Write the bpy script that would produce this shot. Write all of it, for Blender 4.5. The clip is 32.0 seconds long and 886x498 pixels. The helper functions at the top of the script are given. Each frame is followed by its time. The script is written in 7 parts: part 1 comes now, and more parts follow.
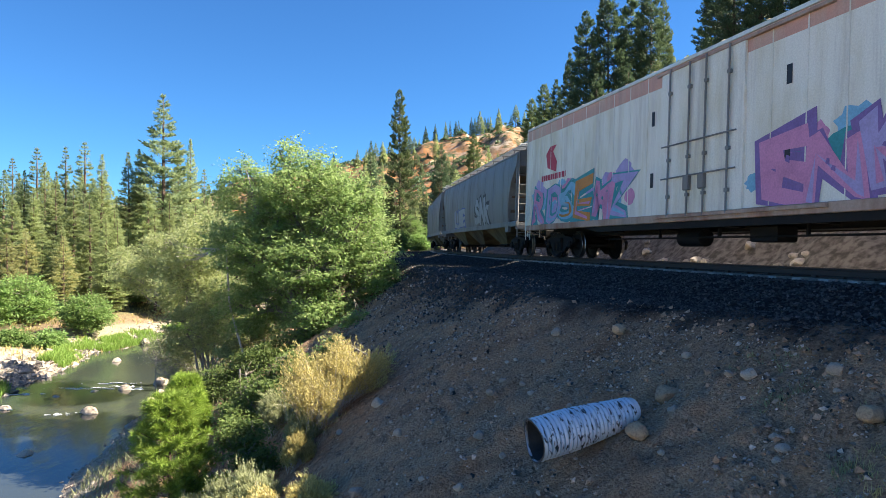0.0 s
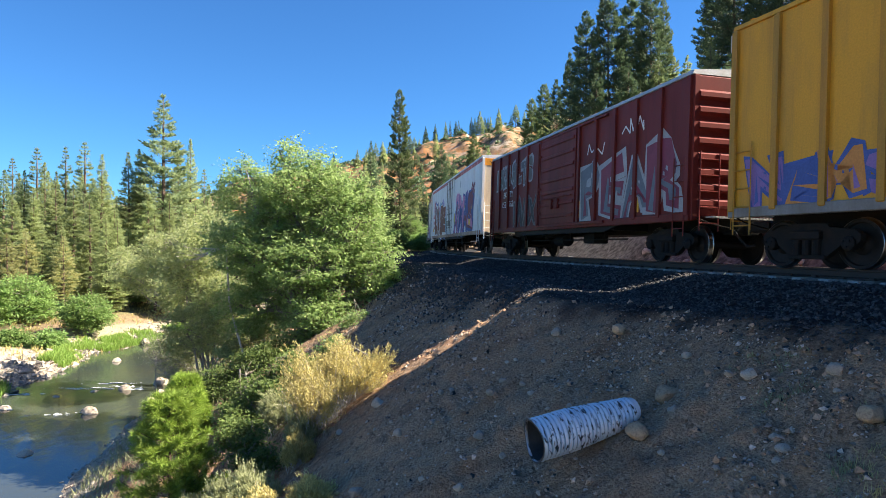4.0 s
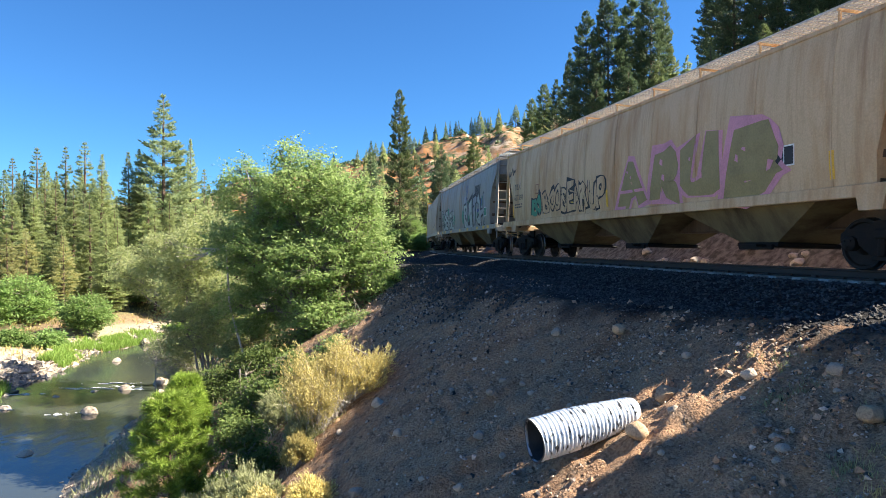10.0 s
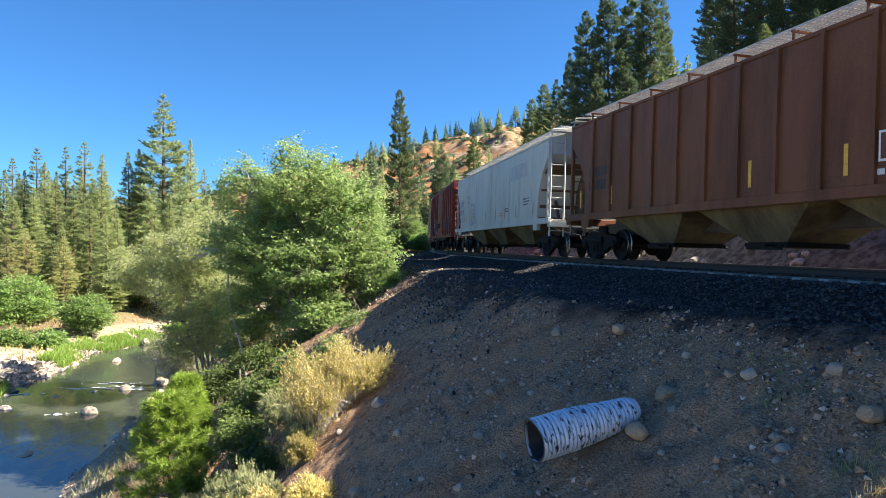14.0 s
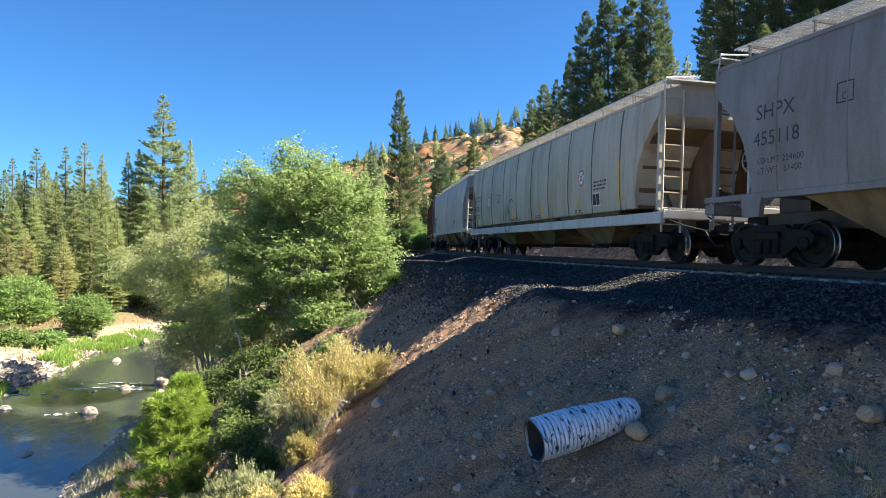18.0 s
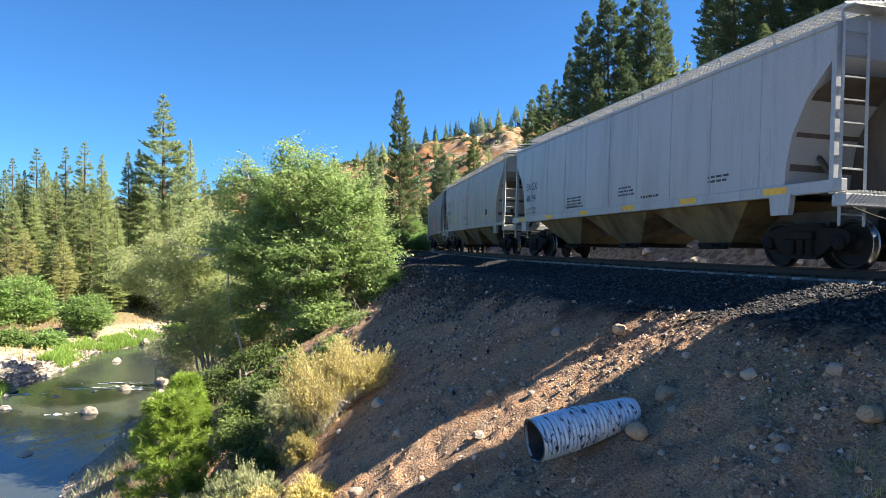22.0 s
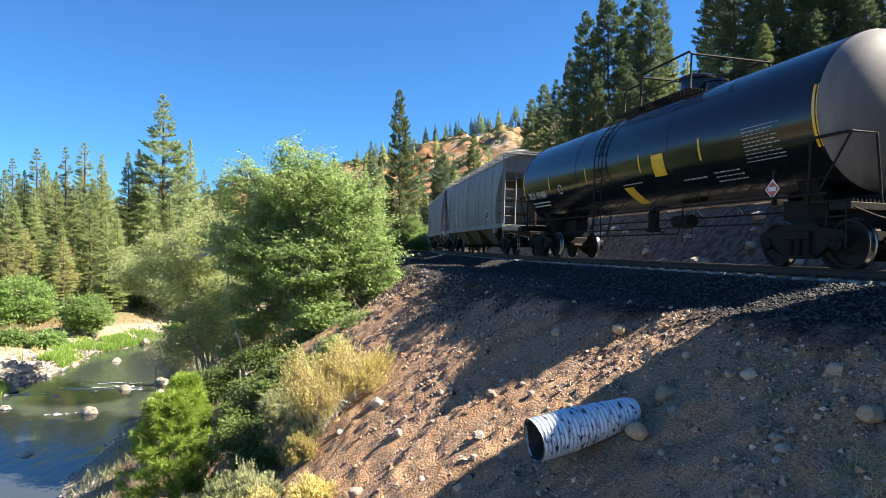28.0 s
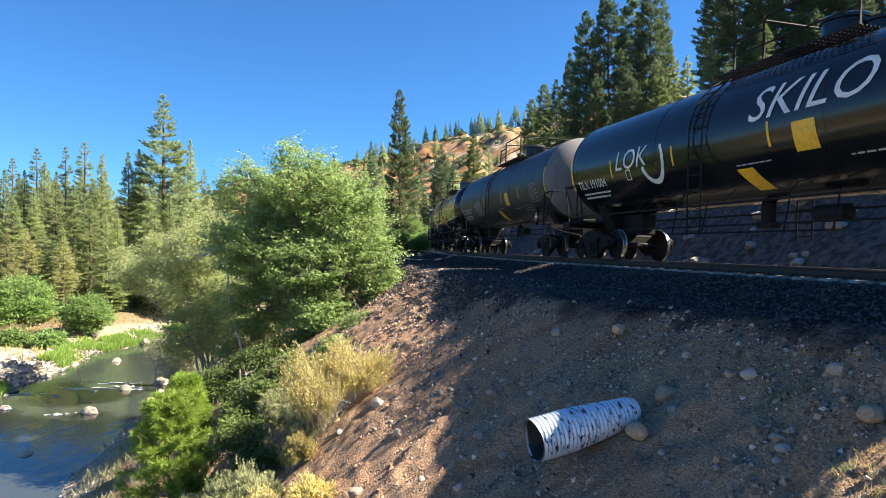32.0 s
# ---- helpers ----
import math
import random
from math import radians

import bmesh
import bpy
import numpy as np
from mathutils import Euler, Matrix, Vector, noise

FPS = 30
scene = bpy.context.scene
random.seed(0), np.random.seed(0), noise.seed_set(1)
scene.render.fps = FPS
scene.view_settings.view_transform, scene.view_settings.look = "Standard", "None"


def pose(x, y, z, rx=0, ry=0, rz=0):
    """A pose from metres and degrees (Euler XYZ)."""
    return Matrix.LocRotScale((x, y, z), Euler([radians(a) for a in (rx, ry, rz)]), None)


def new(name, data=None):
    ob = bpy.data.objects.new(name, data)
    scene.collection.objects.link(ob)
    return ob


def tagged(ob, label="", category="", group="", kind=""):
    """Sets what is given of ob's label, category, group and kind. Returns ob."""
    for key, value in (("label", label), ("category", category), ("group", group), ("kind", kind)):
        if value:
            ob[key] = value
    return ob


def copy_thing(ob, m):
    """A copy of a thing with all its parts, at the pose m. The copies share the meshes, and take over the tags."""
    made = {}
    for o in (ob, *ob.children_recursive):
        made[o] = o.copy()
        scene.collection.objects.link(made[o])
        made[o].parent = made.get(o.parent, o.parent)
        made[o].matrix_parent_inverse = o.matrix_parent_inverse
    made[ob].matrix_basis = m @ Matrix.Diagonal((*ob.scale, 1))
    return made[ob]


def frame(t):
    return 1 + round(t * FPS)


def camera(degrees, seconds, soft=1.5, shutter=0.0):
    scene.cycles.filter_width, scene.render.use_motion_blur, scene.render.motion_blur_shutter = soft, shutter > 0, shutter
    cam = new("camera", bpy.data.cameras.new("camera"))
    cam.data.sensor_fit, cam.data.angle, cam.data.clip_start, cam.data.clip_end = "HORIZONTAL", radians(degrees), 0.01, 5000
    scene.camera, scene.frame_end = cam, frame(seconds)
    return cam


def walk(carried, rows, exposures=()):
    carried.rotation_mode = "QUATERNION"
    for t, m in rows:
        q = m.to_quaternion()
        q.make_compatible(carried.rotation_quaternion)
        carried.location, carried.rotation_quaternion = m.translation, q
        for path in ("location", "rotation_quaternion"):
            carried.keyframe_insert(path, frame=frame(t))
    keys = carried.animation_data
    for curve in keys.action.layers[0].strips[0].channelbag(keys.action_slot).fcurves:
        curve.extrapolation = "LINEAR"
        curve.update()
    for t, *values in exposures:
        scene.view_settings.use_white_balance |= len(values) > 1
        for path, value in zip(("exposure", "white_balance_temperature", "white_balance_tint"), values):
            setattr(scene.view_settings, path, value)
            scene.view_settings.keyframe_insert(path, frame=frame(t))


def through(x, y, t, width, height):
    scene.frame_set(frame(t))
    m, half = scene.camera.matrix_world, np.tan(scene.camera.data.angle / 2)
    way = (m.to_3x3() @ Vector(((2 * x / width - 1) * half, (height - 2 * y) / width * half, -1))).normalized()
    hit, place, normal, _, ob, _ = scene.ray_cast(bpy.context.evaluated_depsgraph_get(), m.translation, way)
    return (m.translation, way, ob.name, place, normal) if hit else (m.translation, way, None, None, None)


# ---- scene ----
import itertools

# ---------------------------------------------------------------- camera
EYE = (0.0, 0.0, 0.454)
cam = camera(68.98, 32.0, soft=0.6)
walk(cam, [(0.0, pose(*EYE, 89.69, 0, 0)), (32.0, pose(*EYE, 89.69, 0, 0))])

# ---------------------------------------------------------------- daylight
SUN_EL, SUN_TO = 42.0, Vector((-1.0, -0.01, 0.0)).normalized()
world = bpy.data.worlds.new("sky")
scene.world = world
world.use_nodes = True
wn = world.node_tree
sky = wn.nodes.new("ShaderNodeTexSky")
sky.sky_type, sky.sun_disc = "NISHITA", False
sky.sun_elevation, sky.sun_rotation = radians(SUN_EL), radians(89)
sky.altitude, sky.air_density, sky.dust_density, sky.ozone_density = 600, 1.0, 0.0, 8.0
wn.nodes["Background"].inputs[1].default_value = 0.056
tone = wn.nodes.new("ShaderNodeVectorMath")
tone.operation, tone.inputs[1].default_value = "MULTIPLY", (0.39, 0.665, 0.84)
wn.links.new(sky.outputs[0], tone.inputs[0])
wn.links.new(tone.outputs[0], wn.nodes["Background"].inputs[0])
sun = new("sun", bpy.data.lights.new("sun", "SUN"))
sun.data.energy, sun.data.angle, sun.data.color = 5.0, radians(0.53), (1.0, 0.90, 0.745)
down = SUN_TO * math.cos(radians(SUN_EL)) + Vector((0, 0, -math.sin(radians(SUN_EL))))
sun.matrix_basis = Matrix.Translation((60, 0, 60)) @ down.to_track_quat("-Z", "Y").to_matrix().to_4x4()
scene.view_settings.exposure = 2.05


# ---------------------------------------------------------------- mesh helpers
class Mesh:
    """Gathers corners and faces of one part."""

    def __init__(self):
        self.v, self.f, self.m, self.s = [], [], [], []

    def add(self, verts, faces, mat=0, smooth=False):
        n = len(self.v)
        self.v += [tuple(v) for v in verts]
        self.f += [tuple(i + n for i in f) for f in faces]
        self.m += [mat] * len(faces)
        self.s += [smooth] * len(faces)
        return self

    def box(self, x0, x1, y0, y1, z0, z1, mat=0, bev=0.0):
        if bev <= 0:
            v = [(x, y, z) for x in (x0, x1) for y in (y0, y1) for z in (z0, z1)]
            return self.add(v, [(0, 1, 3, 2), (4, 6, 7, 5), (0, 4, 5, 1), (2, 3, 7, 6), (0, 2, 6, 4), (1, 5, 7, 3)], mat)
        b = min(bev, (x1 - x0) * .4, (y1 - y0) * .4, (z1 - z0) * .4)
        o = [(x0 + b, y0 + b), (x1 - b, y0 + b), (x1 - b, y1 - b), (x0 + b, y1 - b)]
        i = [(x0, y0), (x1, y0), (x1, y1), (x0, y1)]
        ring = [[(*p, z0) for p in o], [(*p, z0 + b) for p in i], [(*p, z1 - b) for p in i], [(*p, z1) for p in o]]
        return self.loft(ring, mat)

    def loft(self, rings, mat=0, smooth=False, caps=True, closed=True):
        n = len(rings[0])
        v = [p for r in rings for p in r]
        f = []
        for k in range(len(rings) - 1):
            for j in range(n if closed else n - 1):
                a, b = k * n + j, k * n + (j + 1) % n
                f.append((a, b, b + n, a + n))
        if caps and closed:
            f.append(tuple(range(n))[::-1])
            f.append(tuple(range(len(v) - n, len(v))))
        return self.add(v, f, mat, smooth)

    def tube(self, pts, r, n=6, mat=0, smooth=True, taper=None):
        """A round bar along points."""
        pts = [Vector(p) for p in pts]
        rings = []
        for k, p in enumerate(pts):
            d = (pts[min(k + 1, len(pts) - 1)] - pts[max(k - 1, 0)])
            q = d.to_track_quat("Z", "Y")
            rr = r if taper is None else r + (taper - r) * k / (len(pts) - 1)
            rings.append([tuple(p + q @ Vector((rr * math.cos(2 * math.pi * j / n), rr * math.sin(2 * math.pi * j / n), 0))) for j in range(n)])
        return self.loft(rings, mat, smooth)

    def turned(self, prof, axis="y", at=(0, 0, 0), n=24, mat=0, smooth=True):
        """A turned body from (radius, place along the axis)."""
        rings = []
        for r, a in prof:
            ring = []
            for j in range(n):
                c, s = r * math.cos(2 * math.pi * j / n), r * math.sin(2 * math.pi * j / n)
                p = (c, a, s) if axis == "y" else (a, c, s) if axis == "x" else (c, s, a)
                ring.append((p[0] + at[0], p[1] + at[1], p[2] + at[2]))
            rings.append(ring)
        return self.loft(rings, mat, smooth)

    def slab(self, outline, y0, y1, mat=0):
        """A plate with an outline of (x, z) between two y."""
        n = len(outline)
        v = [(x, y0, z) for x, z in outline] + [(x, y1, z) for x, z in outline]
        f = [tuple(range(n)), tuple(range(2 * n - 1, n - 1, -1))]
        f += [(j, j + n, (j + 1) % n + n, (j + 1) % n) for j in range(n)]
        return self.add(v, f, mat)

    def data(self, name, mats, sharp=35):
        me = bpy.data.meshes.new(name)
        me.from_pydata(self.v, [], self.f)
        for m in mats:
            me.materials.append(m)
        me.polygons.foreach_set("material_index", self.m)
        me.polygons.foreach_set("use_smooth", self.s)
        me.update()
        if any(self.s):
            me.set_sharp_from_angle(angle=radians(sharp))
        return me


def part(name, mb, mats, parent, label=""):
    """One mesh object under a thing or a part."""
    me = mb if isinstance(mb, bpy.types.Mesh) else mb.data(name, mats if isinstance(mats, (list, tuple)) else [mats])
    ob = new(name, me)
    ob.parent = parent
    return tagged(ob, label)


def quick(name, verts, faces, mats, smooth=False, indices=None):
    """A mesh from arrays."""
    me = bpy.data.meshes.new(name)
    verts, faces = np.asarray(verts, np.float32), np.asarray(faces, np.int32)
    k = faces.shape[1]
    me.vertices.add(len(verts))
    me.vertices.foreach_set("co", verts.ravel())
    me.loops.add(faces.size)
    me.loops.foreach_set("vertex_index", faces.ravel())
    me.polygons.add(len(faces))
    me.polygons.foreach_set("loop_start", np.arange(0, faces.size, k, dtype=np.int32))
    for m in mats:
        me.materials.append(m)
    if indices is not None:
        me.polygons.foreach_set("material_index", np.asarray(indices, np.int32))
    me.polygons.foreach_set("use_smooth", np.full(len(faces), smooth))
    me.update(calc_edges=True)
    me.validate()
    return me


TABLE = np.random.RandomState(5).rand(256, 256).astype(np.float32)


def vn(x, y, seed=0):
    """Smooth value noise, 0 to 1."""
    x, y = np.asarray(x, float) + 37.7 * seed, np.asarray(y, float) + 91.3 * seed
    xi, yi = np.floor(x).astype(int), np.floor(y).astype(int)
    fx, fy = x - xi, y - yi
    fx, fy = fx * fx * (3 - 2 * fx), fy * fy * (3 - 2 * fy)
    a, b = TABLE[xi % 256, yi % 256], TABLE[(xi + 1) % 256, yi % 256]
    c, d = TABLE[xi % 256, (yi + 1) % 256], TABLE[(xi + 1) % 256, (yi + 1) % 256]
    return (a * (1 - fx) + b * fx) * (1 - fy) + (c * (1 - fx) + d * fx) * fy


def step(a, b, x):
    t = np.clip((x - a) / (b - a), 0, 1)
    return t * t * (3 - 2 * t)


# ---------------------------------------------------------------- materials
def links(m):
    m.use_nodes = True
    t = m.node_tree
    return t, t.nodes, t.links.new, t.nodes["Principled BSDF"]


def surface(name, base, rough=0.6, metal=0.0, vary=0.25, size=1.5, grain=40.0, bump=0.15, second=None, amount=0.5,
            stretch=(1, 1, 1), coat=0.0, island=0.0, per_object=0.0, spec=0.5, streak=0.0, soil=(0.10, 0.085, 0.07)):
    """Paint, metal, stone: a base colour with stains of a second colour and a fine grain."""
    m = bpy.data.materials.new(name)
    t, ns, ln, bsdf = links(m)
    co = ns.new("ShaderNodeTexCoord")
    mp = ns.new("ShaderNodeMapping")
    mp.inputs["Scale"].default_value = stretch
    ln(co.outputs["Object"], mp.inputs[0])
    big = ns.new("ShaderNodeTexNoise")
    big.inputs["Scale"].default_value, big.inputs["Detail"].default_value, big.inputs["Roughness"].default_value = size, 6, 0.65
    ln(mp.outputs[0], big.inputs[0])
    fine = ns.new("ShaderNodeTexNoise")
    fine.inputs["Scale"].default_value, fine.inputs["Detail"].default_value = grain, 3
    ln(co.outputs["Object"], fine.inputs[0])
    ramp = ns.new("ShaderNodeValToRGB")
    ramp.color_ramp.elements[0].position = 0.62 - 0.35 * amount
    ramp.color_ramp.elements[1].position = 0.80 - 0.20 * amount
    sec = second or tuple(c * (1 - vary) for c in base)
    ramp.color_ramp.elements[0].color = (*base, 1)
    ramp.color_ramp.elements[1].color = (*sec, 1)
    ln(big.outputs[0], ramp.inputs[0])
    val = ns.new("ShaderNodeMapRange")
    val.inputs[1].default_value, val.inputs[2].default_value = 0.3, 0.7
    val.inputs[3].default_value, val.inputs[4].default_value = 1 - vary * 0.6, 1 + vary * 0.6
    ln(fine.outputs[0], val.inputs[0])
    mul = ns.new("ShaderNodeVectorMath")
    mul.operation = "SCALE"
    ln(ramp.outputs[0], mul.inputs[0])
    ln(val.outputs[0], mul.inputs["Scale"])
    out = mul.outputs[0]
    if streak:
        m3 = ns.new("ShaderNodeMapping")
        m3.inputs["Scale"].default_value = (3.2, 1.0, 0.22)
        ln(co.outputs["Object"], m3.inputs[0])
        run = ns.new("ShaderNodeTexNoise")
        run.inputs["Scale"].default_value, run.inputs["Detail"].default_value, run.inputs["Roughness"].default_value = 1.0, 7, 0.72
        ln(m3.outputs[0], run.inputs[0])
        rs = ns.new("ShaderNodeMapRange")
        rs.inputs[1].default_value, rs.inputs[2].default_value, rs.inputs[3].default_value, rs.inputs[4].default_value = 0.50, 0.74, 0.0, streak
        ln(run.outputs[0], rs.inputs[0])
        sm = ns.new("ShaderNodeMix")
        sm.data_type = "RGBA"
        ln(rs.outputs[0], sm.inputs[0])
        ln(out, sm.inputs[6])
        sm.inputs[7].default_value = (*soil, 1)
        out = sm.outputs[2]
    if island or per_object:
        g = ns.new("ShaderNodeNewGeometry") if island else ns.new("ShaderNodeObjectInfo")
        mr = ns.new("ShaderNodeMapRange")
        k = island or per_object
        mr.inputs[3].default_value, mr.inputs[4].default_value = 1 - k, 1 + k
        ln(g.outputs["Random Per Island" if island else "Random"], mr.inputs[0])
        m2 = ns.new("ShaderNodeVectorMath")
        m2.operation = "SCALE"
        ln(out, m2.inputs[0])
        ln(mr.outputs[0], m2.inputs["Scale"])
        out = m2.outputs[0]
    ln(out, bsdf.inputs["Base Color"])
    bsdf.inputs["Metallic"].default_value = metal
    bsdf.inputs["Specular IOR Level"].default_value = spec
    rr = ns.new("ShaderNodeMapRange")
    rr.inputs[3].default_value, rr.inputs[4].default_value = max(0.03, rough - 0.12), min(1, rough + 0.12)
    ln(big.outputs[0], rr.inputs[0])
    ln(rr.outputs[0], bsdf.inputs["Roughness"])
    bsdf.inputs["Coat Weight"].default_value = coat
    if bump:
        b = ns.new("ShaderNodeBump")
        b.inputs["Strength"].default_value, b.inputs["Distance"].default_value = bump, 0.02
        ln(fine.outputs[0], b.inputs["Height"])
        ln(b.outputs[0], bsdf.inputs["Normal"])
    return m


def leafy(name, a, b, through=0.35, rough=0.55):
    """Leaves and needles: two greens by the piece, some light through."""
    m = bpy.data.materials.new(name)
    t, ns, ln, bsdf = links(m)
    g = ns.new("ShaderNodeNewGeometry")
    oi = ns.new("ShaderNodeObjectInfo")
    ramp = ns.new("ShaderNodeValToRGB")
    ramp.color_ramp.elements[0].color, ramp.color_ramp.elements[1].color = (*a, 1), (*b, 1)
    ln(g.outputs["Random Per Island"], ramp.inputs[0])
    mr = ns.new("ShaderNodeMapRange")
    mr.inputs[3].default_value, mr.inputs[4].default_value = 0.8, 1.2
    ln(oi.outputs["Random"], mr.inputs[0])
    mul = ns.new("ShaderNodeVectorMath")
    mul.operation = "SCALE"
    ln(ramp.outputs[0], mul.inputs[0])
    ln(mr.outputs[0], mul.inputs["Scale"])
    ln(mul.outputs[0], bsdf.inputs["Base Color"])
    bsdf.inputs["Roughness"].default_value = rough
    bsdf.inputs["Specular IOR Level"].default_value = 0.3
    tr = ns.new("ShaderNodeBsdfTranslucent")
    ln(mul.outputs[0], tr.inputs[0])
    mix = ns.new("ShaderNodeMixShader")
    mix.inputs[0].default_value = through
    ln(bsdf.outputs[0], mix.inputs[1])
    ln(tr.outputs[0], mix.inputs[2])
    ln(mix.outputs[0], ns["Material Output"].inputs[0])
    return m


def ground_material():
    """Dirt, ballast grit, forest duff and grass by the mesh's masks."""
    m = bpy.data.materials.new("earth")
    t, ns, ln, bsdf = links(m)
    co = ns.new("ShaderNodeTexCoord")

    def noise_at(scale, detail=5, rough=0.6):
        n = ns.new("ShaderNodeTexNoise")
        n.inputs["Scale"].default_value, n.inputs["Detail"].default_value, n.inputs["Roughness"].default_value = scale, detail, rough
        ln(co.outputs["Object"], n.inputs[0])
        return n

    def two(fac, a, b, lo=0.4, hi=0.6):
        r = ns.new("ShaderNodeValToRGB")
        r.color_ramp.elements[0].position, r.color_ramp.elements[1].position = lo, hi
        r.color_ramp.elements[0].color, r.color_ramp.elements[1].color = (*a, 1), (*b, 1)
        ln(fac, r.inputs[0])
        return r.outputs[0]

    def mix(fac, a, b):
        x = ns.new("ShaderNodeMix")
        x.data_type = "RGBA"
        ln(fac, x.inputs[0])
        ln(a, x.inputs[6])
        ln(b, x.inputs[7])
        return x.outputs[2]

    def mask(name):
        a = ns.new("ShaderNodeAttribute")
        a.attribute_name = name
        return a.outputs["Fac"]

    def speck(scale, a, b):
        v = ns.new("ShaderNodeTexVoronoi")
        v.inputs["Scale"].default_value = scale
        ln(co.outputs["Object"], v.inputs[0])
        return two(v.outputs["Color"], a, b, 0.2, 0.9), v

    n1, n2, n3 = noise_at(0.55), noise_at(3.5), noise_at(28, 4)
    dirt = mix(n2.outputs[0], two(n1.outputs[0], (0.475, 0.275, 0.155), (0.33, 0.183, 0.10)), two(n3.outputs[0], (0.50, 0.335, 0.21), (0.145, 0.088, 0.054)))
    # rills and washed streaks that run down the embankment
    mp = ns.new("ShaderNodeMapping")
    mp.inputs["Rotation"].default_value, mp.inputs["Scale"].default_value = (0, 0, -0.20), (0.32, 2.6, 0.32)
    ln(co.outputs["Object"], mp.inputs[0])
    wash = ns.new("ShaderNodeTexNoise")
    wash.inputs["Scale"].default_value, wash.inputs["Detail"].default_value, wash.inputs["Roughness"].default_value = 1.0, 6, 0.62
    ln(mp.outputs[0], wash.inputs[0])
    dirt = mix(two(wash.outputs[0], (0, 0, 0), (0.58, 0.58, 0.58), 0.50, 0.64), dirt, two(n3.outputs[0], (0.17, 0.105, 0.066), (0.085, 0.056, 0.04)))
    pebble, vor = speck(22, (0.05, 0.04, 0.03), (0.44, 0.33, 0.235))
    spots = two(n2.outputs[0], (0, 0, 0), (1, 1, 1), 0.42, 0.62)
    sp = ns.new("ShaderNodeMath")
    sp.operation = "MULTIPLY"
    ln(spots, sp.inputs[0])
    sp.inputs[1].default_value = 0.6
    dirt = mix(sp.outputs[0], dirt, pebble)
    grit, vor2 = speck(26, (0.007, 0.007, 0.008), (0.032, 0.031, 0.033))
    col = mix(mask("ballast"), dirt, grit)
    duff = two(n2.outputs[0], (0.20, 0.15, 0.09), (0.10, 0.085, 0.05))
    col = mix(mask("duff"), col, duff)
    green = two(n2.outputs[0], (0.20, 0.26, 0.05), (0.11, 0.15, 0.035))
    sand = two(noise_at(6, 6, 0.7).outputs[0], (0.50, 0.42, 0.325), (0.29, 0.23, 0.17), 0.42, 0.60)
    col = mix(mask("sand"), col, sand)
    col = mix(mask("grass"), col, green)
    hill = mix(two(noise_at(0.16, 9, 0.8).outputs[0], (0, 0, 0), (1, 1, 1), 0.46, 0.53), two(noise_at(0.028, 8, 0.75).outputs[0], (0.31, 0.145, 0.06), (0.37, 0.30, 0.235), 0.50, 0.58), two(noise_at(0.09, 8, 0.8).outputs[0], (0.055, 0.062, 0.032), (0.24, 0.15, 0.085), 0.47, 0.56))
    col = mix(mask("hill"), col, hill)
    rock = two(n2.outputs[0], (0.16, 0.142, 0.13), (0.06, 0.052, 0.047))
    col = mix(mask("rubble"), col, rock)
    ln(col, bsdf.inputs["Base Color"])
    bsdf.inputs["Roughness"].default_value = 0.95
    bsdf.inputs["Specular IOR Level"].default_value = 0.2
    add = ns.new("ShaderNodeMath")
    add.operation = "ADD"
    ln(n3.outputs[0], add.inputs[0])
    coarse = ns.new("ShaderNodeMath")
    coarse.operation, coarse.inputs[1].default_value = "MULTIPLY", 0.3
    ln(vor2.outputs["Distance"], coarse.inputs[0])
    ln(coarse.outputs[0], add.inputs[1])
    b = ns.new("ShaderNodeBump")
    b.inputs["Strength"].default_value, b.inputs["Distance"].default_value = 1.0, 0.05
    ln(add.outputs[0], b.inputs["Height"])
    ln(b.outputs[0], bsdf.inputs["Normal"])
    return m


def water_material():
    m = bpy.data.materials.new("river_water")
    t, ns, ln, bsdf = links(m)
    co = ns.new("ShaderNodeTexCoord")
    mp = ns.new("ShaderNodeMapping")
    mp.inputs["Scale"].default_value = (1.0, 0.45, 1.0)
    ln(co.outputs["Object"], mp.inputs[0])
    a, b = ns.new("ShaderNodeTexNoise"), ns.new("ShaderNodeTexNoise")
    a.inputs["Scale"].default_value, a.inputs["Detail"].default_value = 1.6, 4
    b.inputs["Scale"].default_value, b.inputs["Detail"].default_value = 0.16, 3
    ln(mp.outputs[0], a.inputs[0])
    ln(co.outputs["Object"], b.inputs[0])
    r = ns.new("ShaderNodeMapRange")
    r.inputs[1].default_value, r.inputs[2].default_value, r.inputs[3].default_value, r.inputs[4].default_value = 0.40, 0.62, 0.03, 0.62
    ln(b.outputs[0], r.inputs[0])
    bp = ns.new("ShaderNodeBump")
    bp.inputs["Distance"].default_value = 0.06
    ln(r.outputs[0], bp.inputs["Strength"])
    ln(a.outputs[0], bp.inputs["Height"])
    ln(bp.outputs[0], bsdf.inputs["Normal"])
    ramp = ns.new("ShaderNodeValToRGB")
    ramp.color_ramp.elements[0].color, ramp.color_ramp.elements[1].color = (0.027, 0.042, 0.048, 1), (0.055, 0.055, 0.038, 1)
    ln(b.outputs[0], ramp.inputs[0])
    ln(ramp.outputs[0], bsdf.inputs["Base Color"])
    bsdf.inputs["Roughness"].default_value = 0.10
    bsdf.inputs["IOR"].default_value = 1.6
    return m


